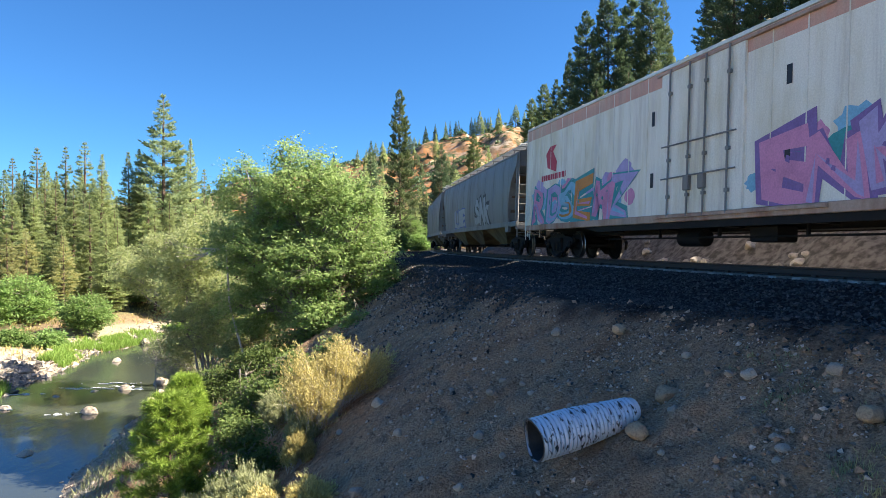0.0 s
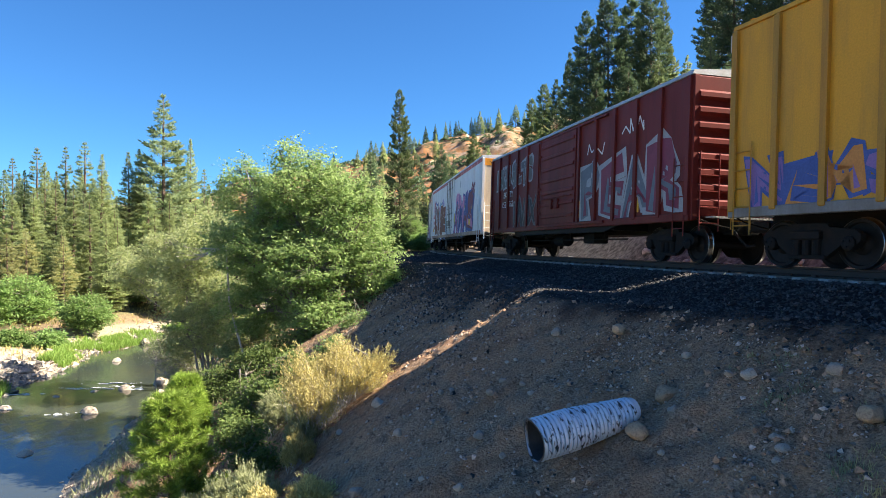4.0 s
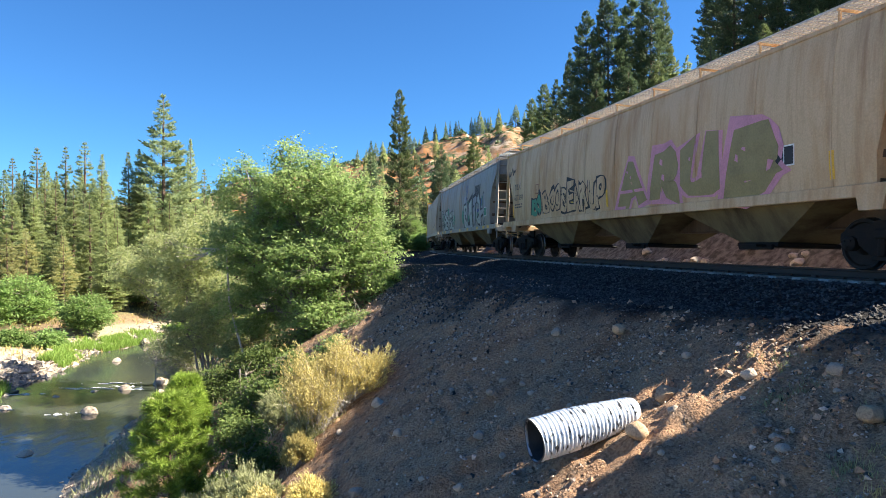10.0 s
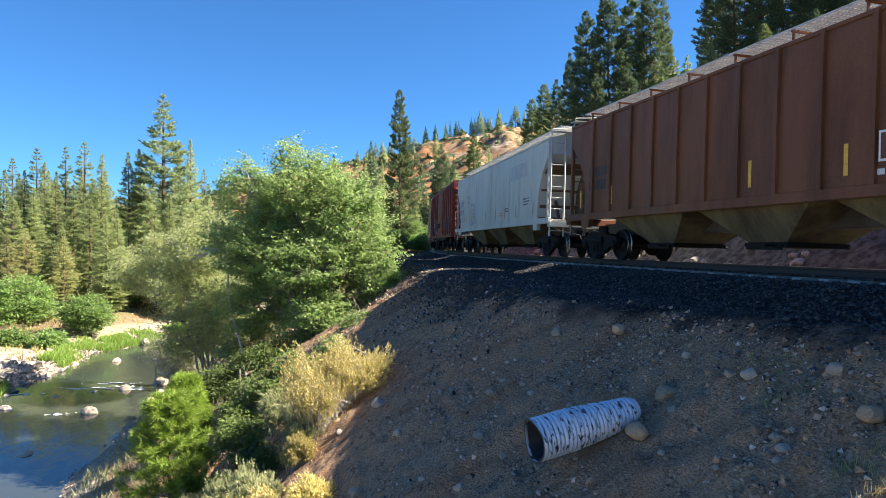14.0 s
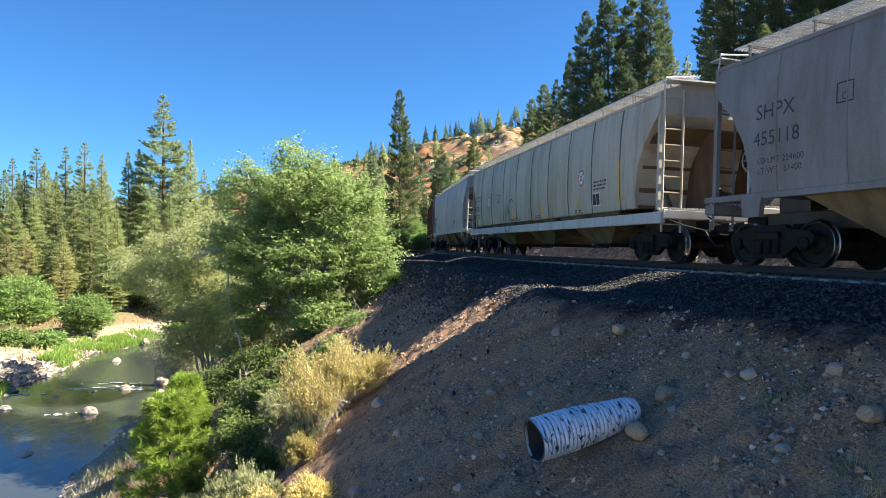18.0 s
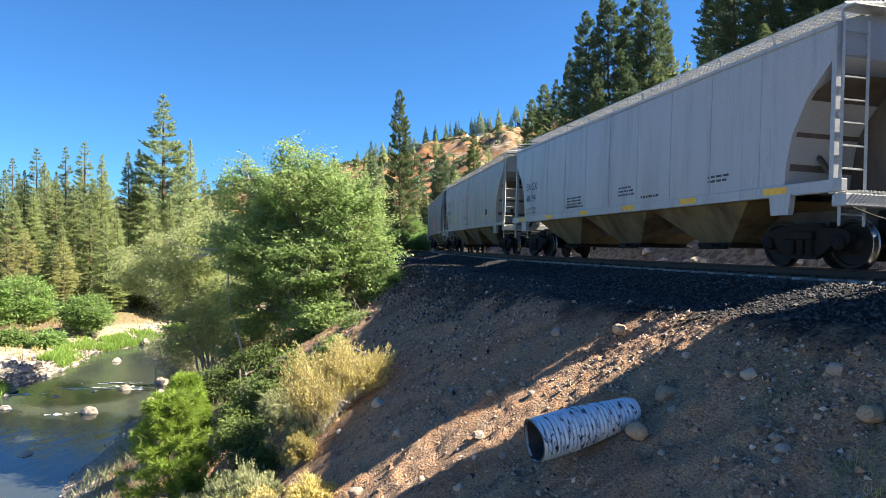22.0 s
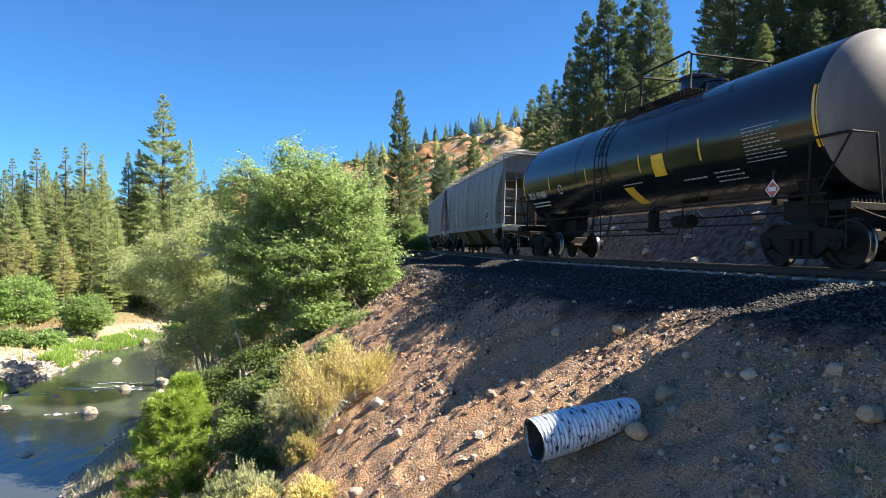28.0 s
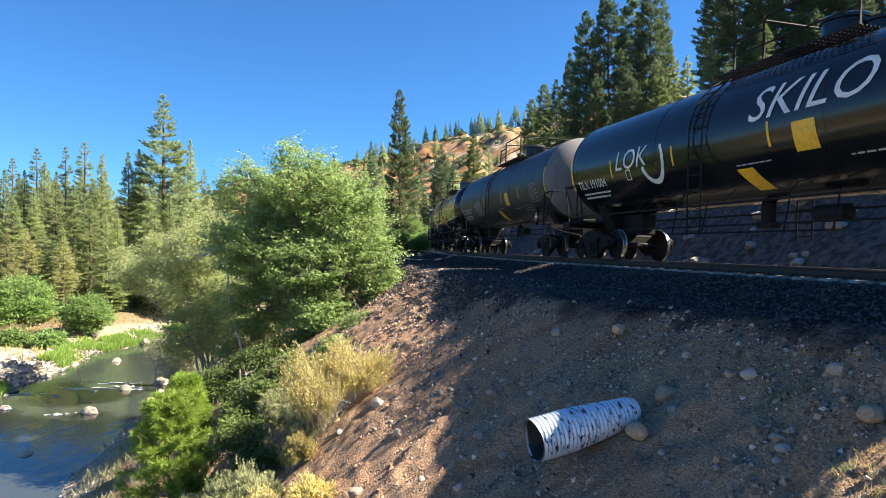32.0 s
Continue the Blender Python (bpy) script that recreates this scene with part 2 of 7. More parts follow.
EARTH, WATER = ground_material(), water_material()
STONE = surface("ballast_stone", (0.026, 0.025, 0.026), 0.85, vary=0.35, size=9, grain=60, bump=0.4, second=(0.09, 0.085, 0.08), island=0.75)
CLOD = surface("dirt_clod", (0.40, 0.245, 0.15), 0.95, vary=0.3, size=9, grain=60, bump=0.4, second=(0.26, 0.155, 0.095), island=0.4)
PEBBLE = surface("dirt_stone", (0.46, 0.36, 0.28), 0.9, vary=0.3, size=9, grain=60, bump=0.4, second=(0.12, 0.095, 0.08), island=0.6)
ROCK = surface("boulder_stone", (0.41, 0.335, 0.26), 0.85, vary=0.3, size=5, grain=45, bump=0.5, second=(0.27, 0.22, 0.175), per_object=0.25)
TANROCK = surface("tan_stone", (0.47, 0.32, 0.19), 0.85, vary=0.3, size=5, grain=45, bump=0.5, second=(0.25, 0.17, 0.11), per_object=0.15)
BANKROCK = surface("bank_rubble", (0.32, 0.275, 0.225), 0.85, vary=0.3, size=1.2, grain=20, bump=0.5, second=(0.16, 0.145, 0.135), island=0.35)
RAIL = surface("rail_steel", (0.045, 0.030, 0.022), 0.7, 0.2, size=3, second=(0.05, 0.035, 0.03))
RAILTOP = surface("polished_rail", (0.16, 0.15, 0.145), 0.4, 1.0, size=3, grain=20)
CONCRETE = surface("tie_concrete", (0.33, 0.31, 0.28), 0.9, vary=0.3, size=4, bump=0.3, per_object=0.2)
BARK = surface("bark", (0.13, 0.085, 0.06), 0.95, vary=0.4, size=3, grain=20, bump=0.6, stretch=(3, 3, .6))
GREYBARK = surface("grey_bark", (0.24, 0.21, 0.18), 0.9, vary=0.35, size=4, grain=25, bump=0.5)
DRYWOOD = surface("bleached_wood", (0.48, 0.44, 0.40), 0.9, vary=0.3, size=6, bump=0.3)
NEEDLE = leafy("conifer_needles", (0.060, 0.108, 0.056), (0.165, 0.225, 0.112), 0.4)
NEEDLE2 = leafy("pine_needles", (0.24, 0.30, 0.13), (0.40, 0.45, 0.20), 0.6)
NEEDLE3 = leafy("grey_green_needles", (0.16, 0.215, 0.11), (0.29, 0.345, 0.17), 0.6)
MIDNEEDLE = leafy("green_fir_needles", (0.10, 0.145, 0.060), (0.22, 0.27, 0.11), 0.4)
DRYNEEDLE = leafy("yellowing_needles", (0.28, 0.30, 0.12), (0.43, 0.41, 0.18), 0.55)
LEAFDARK = leafy("shade_leaves", (0.075, 0.12, 0.03), (0.18, 0.235, 0.07), 0.4)
YOUNG = leafy("young_pine_needles", (0.14, 0.24, 0.035), (0.34, 0.44, 0.08), 0.4)
LEAF = leafy("alder_leaves", (0.19, 0.29, 0.09), (0.37, 0.46, 0.19), 0.64, 0.42)
WILLOW = leafy("willow_leaves", (0.14, 0.24, 0.065), (0.29, 0.41, 0.13), 0.5)
GRASS = leafy("bank_grass", (0.14, 0.25, 0.04), (0.30, 0.42, 0.10), 0.35)
TANBRUSH = leafy("rabbitbrush_stems", (0.36, 0.32, 0.115), (0.68, 0.57, 0.24), 0.35, 0.8)
SAGE = leafy("grey_sage", (0.19, 0.21, 0.10), (0.35, 0.36, 0.19), 0.35, 0.8)
DARKSTEEL = surface("truck_iron", (0.012, 0.0105, 0.0095), 0.8, 0.0, size=4, bump=0.3, second=(0.026, 0.018, 0.013), spec=0.25)
BLACKIRON = surface("black_iron", (0.008, 0.0075, 0.0075), 0.7, 0.0, size=4, bump=0.2, second=(0.018, 0.014, 0.012), spec=0.25)
WHEEL = surface("wheel_steel", (0.020, 0.015, 0.012), 0.7, 0.1, size=3, bump=0.15, second=(0.011, 0.009, 0.008), spec=0.3)
TREAD = surface("wheel_tread", (0.30, 0.29, 0.28), 0.3, 1.0, size=3)
GALV = surface("galvanised_grating", (0.50, 0.50, 0.48), 0.5, 0.35, size=5, second=(0.36, 0.35, 0.33))
YELLOW = surface("yellow_reflector", (0.80, 0.46, 0.03), 0.45, size=8, second=(0.62, 0.33, 0.03))
LABELWHITE = surface("label_white", (0.72, 0.72, 0.70), 0.6, size=6)
LETTERBLACK = surface("stencil_black", (0.030, 0.032, 0.036), 0.6, size=6)
LETTERWHITE = surface("stencil_white", (0.66, 0.67, 0.66), 0.6, size=6)

# ---------------------------------------------------------------- the line of the track
LINE_S = np.arange(-460.0, 560.0, 0.25)
bend = np.where(LINE_S < -30, 0.0, np.where(LINE_S > 170, 0.0, 0.0045521 - 0.0000109 * LINE_S))
turn = np.cumsum(bend) * 0.25
turn += -0.28878 - np.interp(0.0, LINE_S, turn)
LINE_X, LINE_Y = np.cumsum(np.sin(turn)) * 0.25, np.cumsum(np.cos(turn)) * 0.25
LINE_X += 9.397 - np.interp(0.0, LINE_S, LINE_X)
LINE_Y += 7.556 - np.interp(0.0, LINE_S, LINE_Y)
CANT = 1.84


def on_line(s):
    return (float(np.interp(s, LINE_S, LINE_X)), float(np.interp(s, LINE_S, LINE_Y)), float(np.interp(s, LINE_S, turn)))


def track_pose(s, u=0.0, z=0.0):
    """u: metres to the right of the line. The x of the pose points along the line, y to the left."""
    x, y, a = on_line(s)
    return pose(x, y, 0, CANT, 0, 90 - math.degrees(a)) @ Matrix.Translation((0, -u, z))


def beside(x, y):
    """Along and across the line for arrays of places."""
    keep = (LINE_S > -140) & (LINE_S < 420)
    ls, lx, ly, la = LINE_S[keep][::6], LINE_X[keep][::6], LINE_Y[keep][::6], turn[keep][::6]
    x, y = np.asarray(x, float).ravel(), np.asarray(y, float).ravel()
    out_s, out_u = np.empty_like(x), np.empty_like(x)
    for k in range(0, len(x), 20000):
        xx, yy = x[k:k + 20000], y[k:k + 20000]
        i = np.argmin((xx[:, None] - lx) ** 2 + (yy[:, None] - ly) ** 2, axis=1)
        dx, dy, a = xx - lx[i], yy - ly[i], la[i]
        out_s[k:k + 20000] = ls[i] + dx * np.sin(a) + dy * np.cos(a)
        out_u[k:k + 20000] = dx * np.cos(a) - dy * np.sin(a)
    return out_s, out_u


RIVER_Y = np.array([-300, -60, 0, 20, 30, 40, 50, 60, 72, 100, 160, 400.0])
RIVER_X = np.array([-30, -18, -17.2, -17.9, -19.2, -20.5, -21.2, -18.5, -13.5, -14, -25, -60.0])
RIVER_W = np.array([6, 6, 5.6, 5.4, 5.0, 5.2, 6.2, 6.5, 6, 6, 6, 6.0])
WATER_Z = -8.0


def height(x, y, detail=True):
    """The height of the ground, and its masks."""
    x, y = np.asarray(x, float).ravel(), np.asarray(y, float).ravel()
    s, u = beside(x, y)
    v = -u
    wob = (vn(s * 0.35, v * 0.0, 1) - 0.5)
    edge = np.interp(s, [-6, 1.3, 4.5, 7, 11, 13.5, 16, 25, 60], [3.5, 3.7, 4.1, 5.15, 5.2, 5.45, 5.8, 6.0, 6.0]) + wob * 0.35
    bench = np.interp(s, [0, 7, 11, 16, 30], [-0.62, -0.66, -0.50, -0.42, -0.42])
    left = np.where(v < 1.75, -0.215, np.where(v < 3.1, -0.215 - (v - 1.75) * 0.235, -0.53))
    t = step(2.9, 3.6, v)
    left = left * (1 - t) + bench * t
    past = np.maximum(v - edge + 0.25, 0)
    fall = np.where(past < 0.5, past * past, past - 0.25) * np.interp(s, [-2, 1.5, 3.2, 4.5, 7], [0.72, 0.64, 0.56, 0.55, 0.62])
    left = left - fall
    right = np.interp(u, [0, 1.75, 3.1, 5.2, 6.2, 10.4, 14, 30, 80, 160, 400], [-0.215, -0.215, -0.62, -0.55, 0.3, 4.8, 6.2, 13, 34, 62, 90])
    if detail:
        near = np.exp(-((x - 2) ** 2 + (y - 12) ** 2) / 900)
        dirt = step(0.2, 1.2, v - edge + 0.6)
        left = left + dirt * ((vn(s * 1.5, v * 0.35, 3) - 0.5) * 0.30 + (vn(s * 4.2, v * 0.7, 4) - 0.5) * 0.16 + (vn(s * 9, v * 7, 5) - 0.5) * 0.10 + (1 - step(2, 7, s)) * (vn(s * 6, v * 6, 23) - 0.5) * 0.10)
        left = left + (1 - dirt) * step(1.6, 2.2, v) * ((vn(s * 1.1, v * 1.1, 6) - 0.5) * 0.10 + (vn(s * 7, v * 7, 7) - 0.5) * 0.045)
        right = right + step(3, 8, u) * ((vn(x * 0.6, y * 0.6, 8) - 0.5) * 0.7 + (vn(x * 2.2, y * 2.2, 9) - 0.5) * 0.35) + step(15, 60, u) * (vn(x * 0.05, y * 0.05, 10) - 0.5) * 10
    left = left - 1.4 * np.exp(-((x + 4.25) ** 2 / 0.6 + (y - 14.2) ** 2 / 1.6)) - 0.9 * np.exp(-((x + 5.6) ** 2 / 1.4 + (y - 16.8) ** 2 / 3.0))
    z_track = np.where(u < 0, left, right)
    xc, w = np.interp(y, RIVER_Y, RIVER_X), np.interp(y, RIVER_Y, RIVER_W)
    w = w + (vn(x * 0.25, y * 0.25, 11) - 0.5) * 1.6
    d = np.abs(x - xc) - w
    west = x < xc
    bank_w = np.interp(d, [-6, -1.5, 0, 1.2, 5, 14, 45, 120, 400], [-8.9, -8.45, -8.02, -7.6, -7.1, -6.3, -5.2, -4.2, -2])
    bank_e = np.interp(d, [-6, -1.5, 0, 1.5, 4, 40], [-8.9, -8.45, -8.02, -7.65, -7.45, -7.3])
    bank_w = bank_w + step(1, 4, d) * ((vn(x * 0.35, y * 0.35, 12) - 0.5) * 0.7)
    z = np.where(west, bank_w, np.maximum(z_track, np.where(u < 0, bank_e, -99)))
    z = z + np.where(~west & (z_track < bank_e + 0.3), (vn(x * 0.8, y * 0.8, 13) - 0.5) * 0.25, 0)
    slope = 63 + 0.20 * x + (vn(x * 0.012, y * 0.012, 14) - 0.5) * 7 + (vn(x * 0.04, y * 0.04, 15) - 0.5) * 6
    crag = np.abs(vn(x * 0.035, y * 0.02, 19) - 0.5) * 16 + (vn(x * 0.09, y * 0.06, 20) - 0.5) * 9 + (vn(x * 0.22, y * 0.16, 22) - 0.5) * 4
    slope = slope + crag * step(190, 260, y) * (1 - step(385, 430, y))
    far = step(170, 430, y + 0.1 * x) * np.clip(slope, 0, 140)
    hill = (far > np.maximum(z, 0) + 0.0) & (y > 170)
    z = np.where(hill, np.maximum(z, far), z)
    grit = np.where(u < 0, 1 - step(-0.55, 0.45, (v - edge + (vn(x * 2, y * 2, 16) - 0.5) * 0.9 - 0.2 - 0.7 * step(7, 12, s)) * (1 - 0.72 * step(7, 12, s))), 1 - step(3.4, 4.2, u))
    grit = np.where(west | (v > 12), 0, grit)
    masks = dict(ballast=grit,
                 duff=np.where(west, step(4, 12, d), step(16, 26, u)),
                 grass=np.where(west, np.clip(step(0.2, 0.8, d) * (1 - step(1.0, 2.6, d)) * step(0.42, 0.55, vn(x * 0.18, y * 0.18, 17)) + step(0.55, 0.7, vn(x * 0.12, y * 0.12, 18)) * 0.25 * step(1, 4, d), 0, 1), 0),
                 sand=np.where(west, step(-0.6, 0.1, d) * (1 - step(3.5, 7.5, d)), np.where((z < -6.9) & (u < 0), step(-0.6, 0.1, d), 0)),
                 hill=np.where(hill, 1.0, 0.0),
                 rubble=np.where(u > 0, step(3.6, 4.6, u) * (1 - step(14, 22, u)), 0))
    return z, masks


def ground_z(x, y):
    return float(height([x], [y])[0][0])


# ---------------------------------------------------------------- ground and river
def spread(lo, hi, fine_lo, fine_hi, fine, grow):
    mid = list(np.arange(fine_lo, fine_hi, fine))
    up, dn, d = [], [], fine
    p = mid[-1]
    while p < hi:
        d *= grow
        p += d
        up.append(p)
    d, p = fine, mid[0]
    while p > lo:
        d *= grow
        p -= d
        dn.append(p)
    return np.array(dn[::-1] + mid + up)


def build_ground():
    gx = spread(-2500, 2500, -4.5, 8.0, 0.075, 1.055)
    gy = spread(-600, 3500, 4.5, 21.0, 0.085, 1.05)
    gy = np.sort(np.concatenate([gy[(gy < 190) | (gy > 450)], np.arange(190.5, 450, 3.2)]))
    xx, yy = np.meshgrid(gx, gy)
    z, masks = height(xx, yy)
    n, m = len(gx), len(gy)
    i = np.arange(n * m).reshape(m, n)
    faces = np.stack([i[:-1, :-1], i[:-1, 1:], i[1:, 1:], i[1:, :-1]], -1).reshape(-1, 4)
    me = quick("ground", np.stack([xx.ravel(), yy.ravel(), z], 1), faces, [EARTH], smooth=True)
    for k, a in masks.items():
        me.attributes.new(k, "FLOAT", "POINT").data.foreach_set("value", np.asarray(a, np.float32))
    tagged(new("ground", me), "brown gravelly embankment, river banks and far hillside", "ground", kind="structure")


build_ground()
wx, wy = np.linspace(-75, 25, 40), np.linspace(-190, 260, 120)
xx, yy = np.meshgrid(wx, wy)
i = np.arange(40 * 120).reshape(120, 40)
water = tagged(new("water", quick("water", np.stack([xx.ravel(), yy.ravel(), xx.ravel() * 0], 1),
               np.stack([i[:-1, :-1], i[:-1, 1:], i[1:, 1:], i[1:, :-1]], -1).reshape(-1, 4), [WATER], True)),
               "shallow clear green river water with ripples", "river", kind="structure")
water.location = (0, 0, WATER_Z)

# ---------------------------------------------------------------- track
def build_track():
    rails = tagged(new("railway_track"), "railway track of worn steel rails on concrete ties", "track", kind="structure")
    prof = [(-0.075, -0.185), (0.075, -0.185), (0.075, -0.165), (0.012, -0.14), (0.012, -0.045), (0.037, -0.035), (0.037, -0.004), (0.026, 0.0), (-0.026, 0.0), (-0.037, -0.004), (-0.037, -0.035), (-0.012, -0.045), (-0.012, -0.14), (-0.075, -0.165)]
    for u in (-0.755, 0.755):
        mb = Mesh()
        rings = [[tuple(track_pose(s, u + a, b).translation) for a, b in prof] for s in np.concatenate([np.arange(-140, -10, 4), np.arange(-10, 60, 1.0), np.arange(60, 330, 4)])]
        mb.loft(rings)
        for k, f in enumerate(mb.f):
            if len(f) == 4 and (f[0] % 14) in (7,) and (f[1] % 14) == 8:
                mb.m[k] = 1
        part("rail", mb, [RAIL, RAILTOP], rails)
    tie = Mesh()
    for half in (-1, 1):
        tie.loft([[(-0.13, y, -0.42), (0.13, y, -0.42), (0.105, y, z), (-0.105, y, z)] for y, z in ((half * 0.2, -0.23), (half * 0.55, -0.215), (half * 0.62, -0.19), (half * 1.27, -0.19), (half * 1.30, -0.21))])
    tie.box(-0.11, 0.11, -0.21, 0.21, -0.42, -0.235)
    tie_me = tie.data("tie", [CONCRETE])
    for k in range(-16, 110):
        ob = part("tie", tie_me, None, rails)
        ob.matrix_basis = track_pose(10.116 + 0.61 * (k - 20))
    far = Mesh()
    for s in list(np.arange(10.116 + 0.61 * 90, 200, 0.61)) + list(np.arange(10.116 - 0.61 * 37, -60, -0.61)):
        m = track_pose(s)
        v = [tuple(m @ Vector(p)) for p in [(x, y, z) for x in (-.12, .12) for y in (-1.3, 1.3) for z in (-.42, -.19)]]
        far.add(v, [(0, 1, 3, 2), (4, 6, 7, 5), (0, 4, 5, 1), (2, 3, 7, 6), (1, 5, 7, 3)])
    tagged(part("far_ties", far, [CONCRETE], rails), kind="stuff")
    fast = Mesh()
    for s in np.arange(10.116 - 0.61 * 36, 45, 0.61):
        for u in (-0.755, 0.755):
            m = track_pose(s, u)
            for side in (-0.1, 0.1):
                v = [tuple(m @ Vector(p)) for p in [(x, y, z) for x in (-.05, .05) for y in (side - .04, side + .04) for z in (-.19, -.145)]]
                fast.add(v, [(0, 1, 3, 2), (4, 6, 7, 5), (0, 4, 5, 1), (2, 3, 7, 6), (1, 5, 7, 3)])
    tagged(part("rail_clips", fast, [RAIL], rails), kind="stuff")


build_track()

# ---------------------------------------------------------------- train: shared pieces
def paint(name, base, second=None, amount=0.4, rough=0.55, size=0.9, vary=0.14, bump=0.05, stretch=(1.6, 1, 0.35), streak=0.55, spec=0.3, soil=None):
    return surface(name, base, rough, size=size, grain=30, vary=vary, bump=bump, second=second, amount=amount, stretch=stretch, streak=streak, spec=spec, soil=soil or tuple(c * .42 + .02 for c in base[:1]) + tuple(c * .36 + .02 for c in base[1:]))


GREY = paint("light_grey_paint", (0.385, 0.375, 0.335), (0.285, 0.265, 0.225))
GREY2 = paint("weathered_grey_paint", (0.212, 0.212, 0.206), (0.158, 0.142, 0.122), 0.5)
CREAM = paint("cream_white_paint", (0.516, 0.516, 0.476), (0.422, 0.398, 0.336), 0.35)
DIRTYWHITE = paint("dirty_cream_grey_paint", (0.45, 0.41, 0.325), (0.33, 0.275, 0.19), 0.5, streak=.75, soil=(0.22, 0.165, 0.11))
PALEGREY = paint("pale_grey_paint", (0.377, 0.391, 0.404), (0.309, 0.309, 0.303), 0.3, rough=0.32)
TAN = paint("rust_stained_tan_paint", (0.60, 0.43, 0.255), (0.46, 0.25, 0.105), 0.5, streak=.65, soil=(0.26, 0.125, 0.05))
CHSGREY = paint("rust_streaked_grey_paint", (0.33, 0.31, 0.27), (0.33, 0.155, 0.06), 0.30, streak=.7, soil=(0.12, 0.10, 0.085))
BROWN = paint("brown_paint", (0.175, 0.072, 0.034), (0.10, 0.040, 0.021), 0.5, spec=.2, streak=.7, soil=(0.085, 0.048, 0.032))
OXIDE = paint("oxide_red_paint", (0.21, 0.045, 0.029), (0.13, 0.03, 0.021), 0.45, spec=.2)
RED2 = paint("boxcar_red_paint", (0.15, 0.022, 0.017), (0.085, 0.016, 0.013), 0.45, spec=.2)
REEFERWHITE = paint("reefer_white_paint", (0.80, 0.77, 0.68), (0.64, 0.58, 0.42), 0.5)
REEFERWHITE2 = paint("clean_reefer_white", (0.79, 0.79, 0.785), (0.69, 0.67, 0.62), 0.3)
REEFERRED = paint("faded_red_band", (0.50, 0.10, 0.09), (0.52, 0.20, 0.15), 0.4)
SALMON = paint("salmon_band", (0.60, 0.33, 0.25), (0.55, 0.42, 0.33), 0.5)
# Cream car ends with the warm glow of the sun mixed into the colour.
REEFERSUNCREAM = paint("sunlit_cream_car_end", (0.78, 0.62, 0.43), (0.66, 0.47, 0.31), 0.45)
SILLORANGE = paint("rusty_white_sill", (0.42, 0.30, 0.23), (0.26, 0.12, 0.07), 0.5)
ORANGE = paint("safety_orange", (0.80, 0.30, 0.02), (0.70, 0.24, 0.02), 0.3)
YELLOWCAR = paint("boxcar_yellow_paint", (0.636, 0.309, 0.021), (0.468, 0.243, 0.037), 0.4)
YELLOWRIB = paint("boxcar_yellow_rib", (0.46, 0.22, 0.02), (0.30, 0.17, 0.03), 0.4)
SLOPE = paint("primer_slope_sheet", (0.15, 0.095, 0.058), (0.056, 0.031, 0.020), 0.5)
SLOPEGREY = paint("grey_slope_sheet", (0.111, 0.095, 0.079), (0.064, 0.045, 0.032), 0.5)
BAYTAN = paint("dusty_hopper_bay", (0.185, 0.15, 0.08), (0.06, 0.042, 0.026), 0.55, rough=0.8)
TANKBLACK = paint("tank_black_gloss", (0.008, 0.008, 0.009), (0.014, 0.013, 0.012), 0.4, rough=0.09, bump=0.0, streak=0.0, spec=0.5)
TANKMATT = paint("tank_black_dusty", (0.009, 0.0095, 0.010), (0.017, 0.016, 0.015), 0.4, rough=0.17, bump=0.0, streak=0.0, spec=0.4)
TANKGREY = paint("tank_black_weathered", (0.022, 0.026, 0.029), (0.034, 0.035, 0.036), 0.5, rough=0.48)
# Head colour lighter than the shell: the sun's glare on the ends, in paint.
HEADGREY = paint("tank_head_sunlit_grey", (0.15, 0.147, 0.143), (0.20, 0.19, 0.18), 0.5, rough=0.6)

TINTS = {}


def tint(name, rgb):
    if name not in TINTS:
        TINTS[name] = surface("spray_" + name, rgb, 0.6, size=2.0, grain=25, vary=0.18, bump=0.0, second=tuple(c * 0.8 for c in rgb))
    return TINTS[name]


def wheelset_mesh():
    mb = Mesh()
    for sgn in (-1, 1):
        prof = [(0.10, 0.60), (0.13, 0.655), (0.17, 0.665), (0.36, 0.700), (0.40, 0.665), (0.484, 0.668), (0.486, 0.690), (0.462, 0.706), (0.457, 0.80), (0.445, 0.808), (0.392, 0.806), (0.37, 0.765), (0.20, 0.745), (0.15, 0.80), (0.10, 0.83)]
        mb.turned([(r, sgn * a) for r, a in (prof if sgn > 0 else prof)], n=28)
        n0 = len(mb.f) - 28 * (len(prof) - 1) - 2
        for k in (6, 7, 8):
            for j in range(28):
                mb.m[n0 + k * 28 + j] = 1
    mb.turned([(0.085, -0.9), (0.085, 0.9)], n=10)
    return mb.data("wheelset", [WHEEL, TREAD])


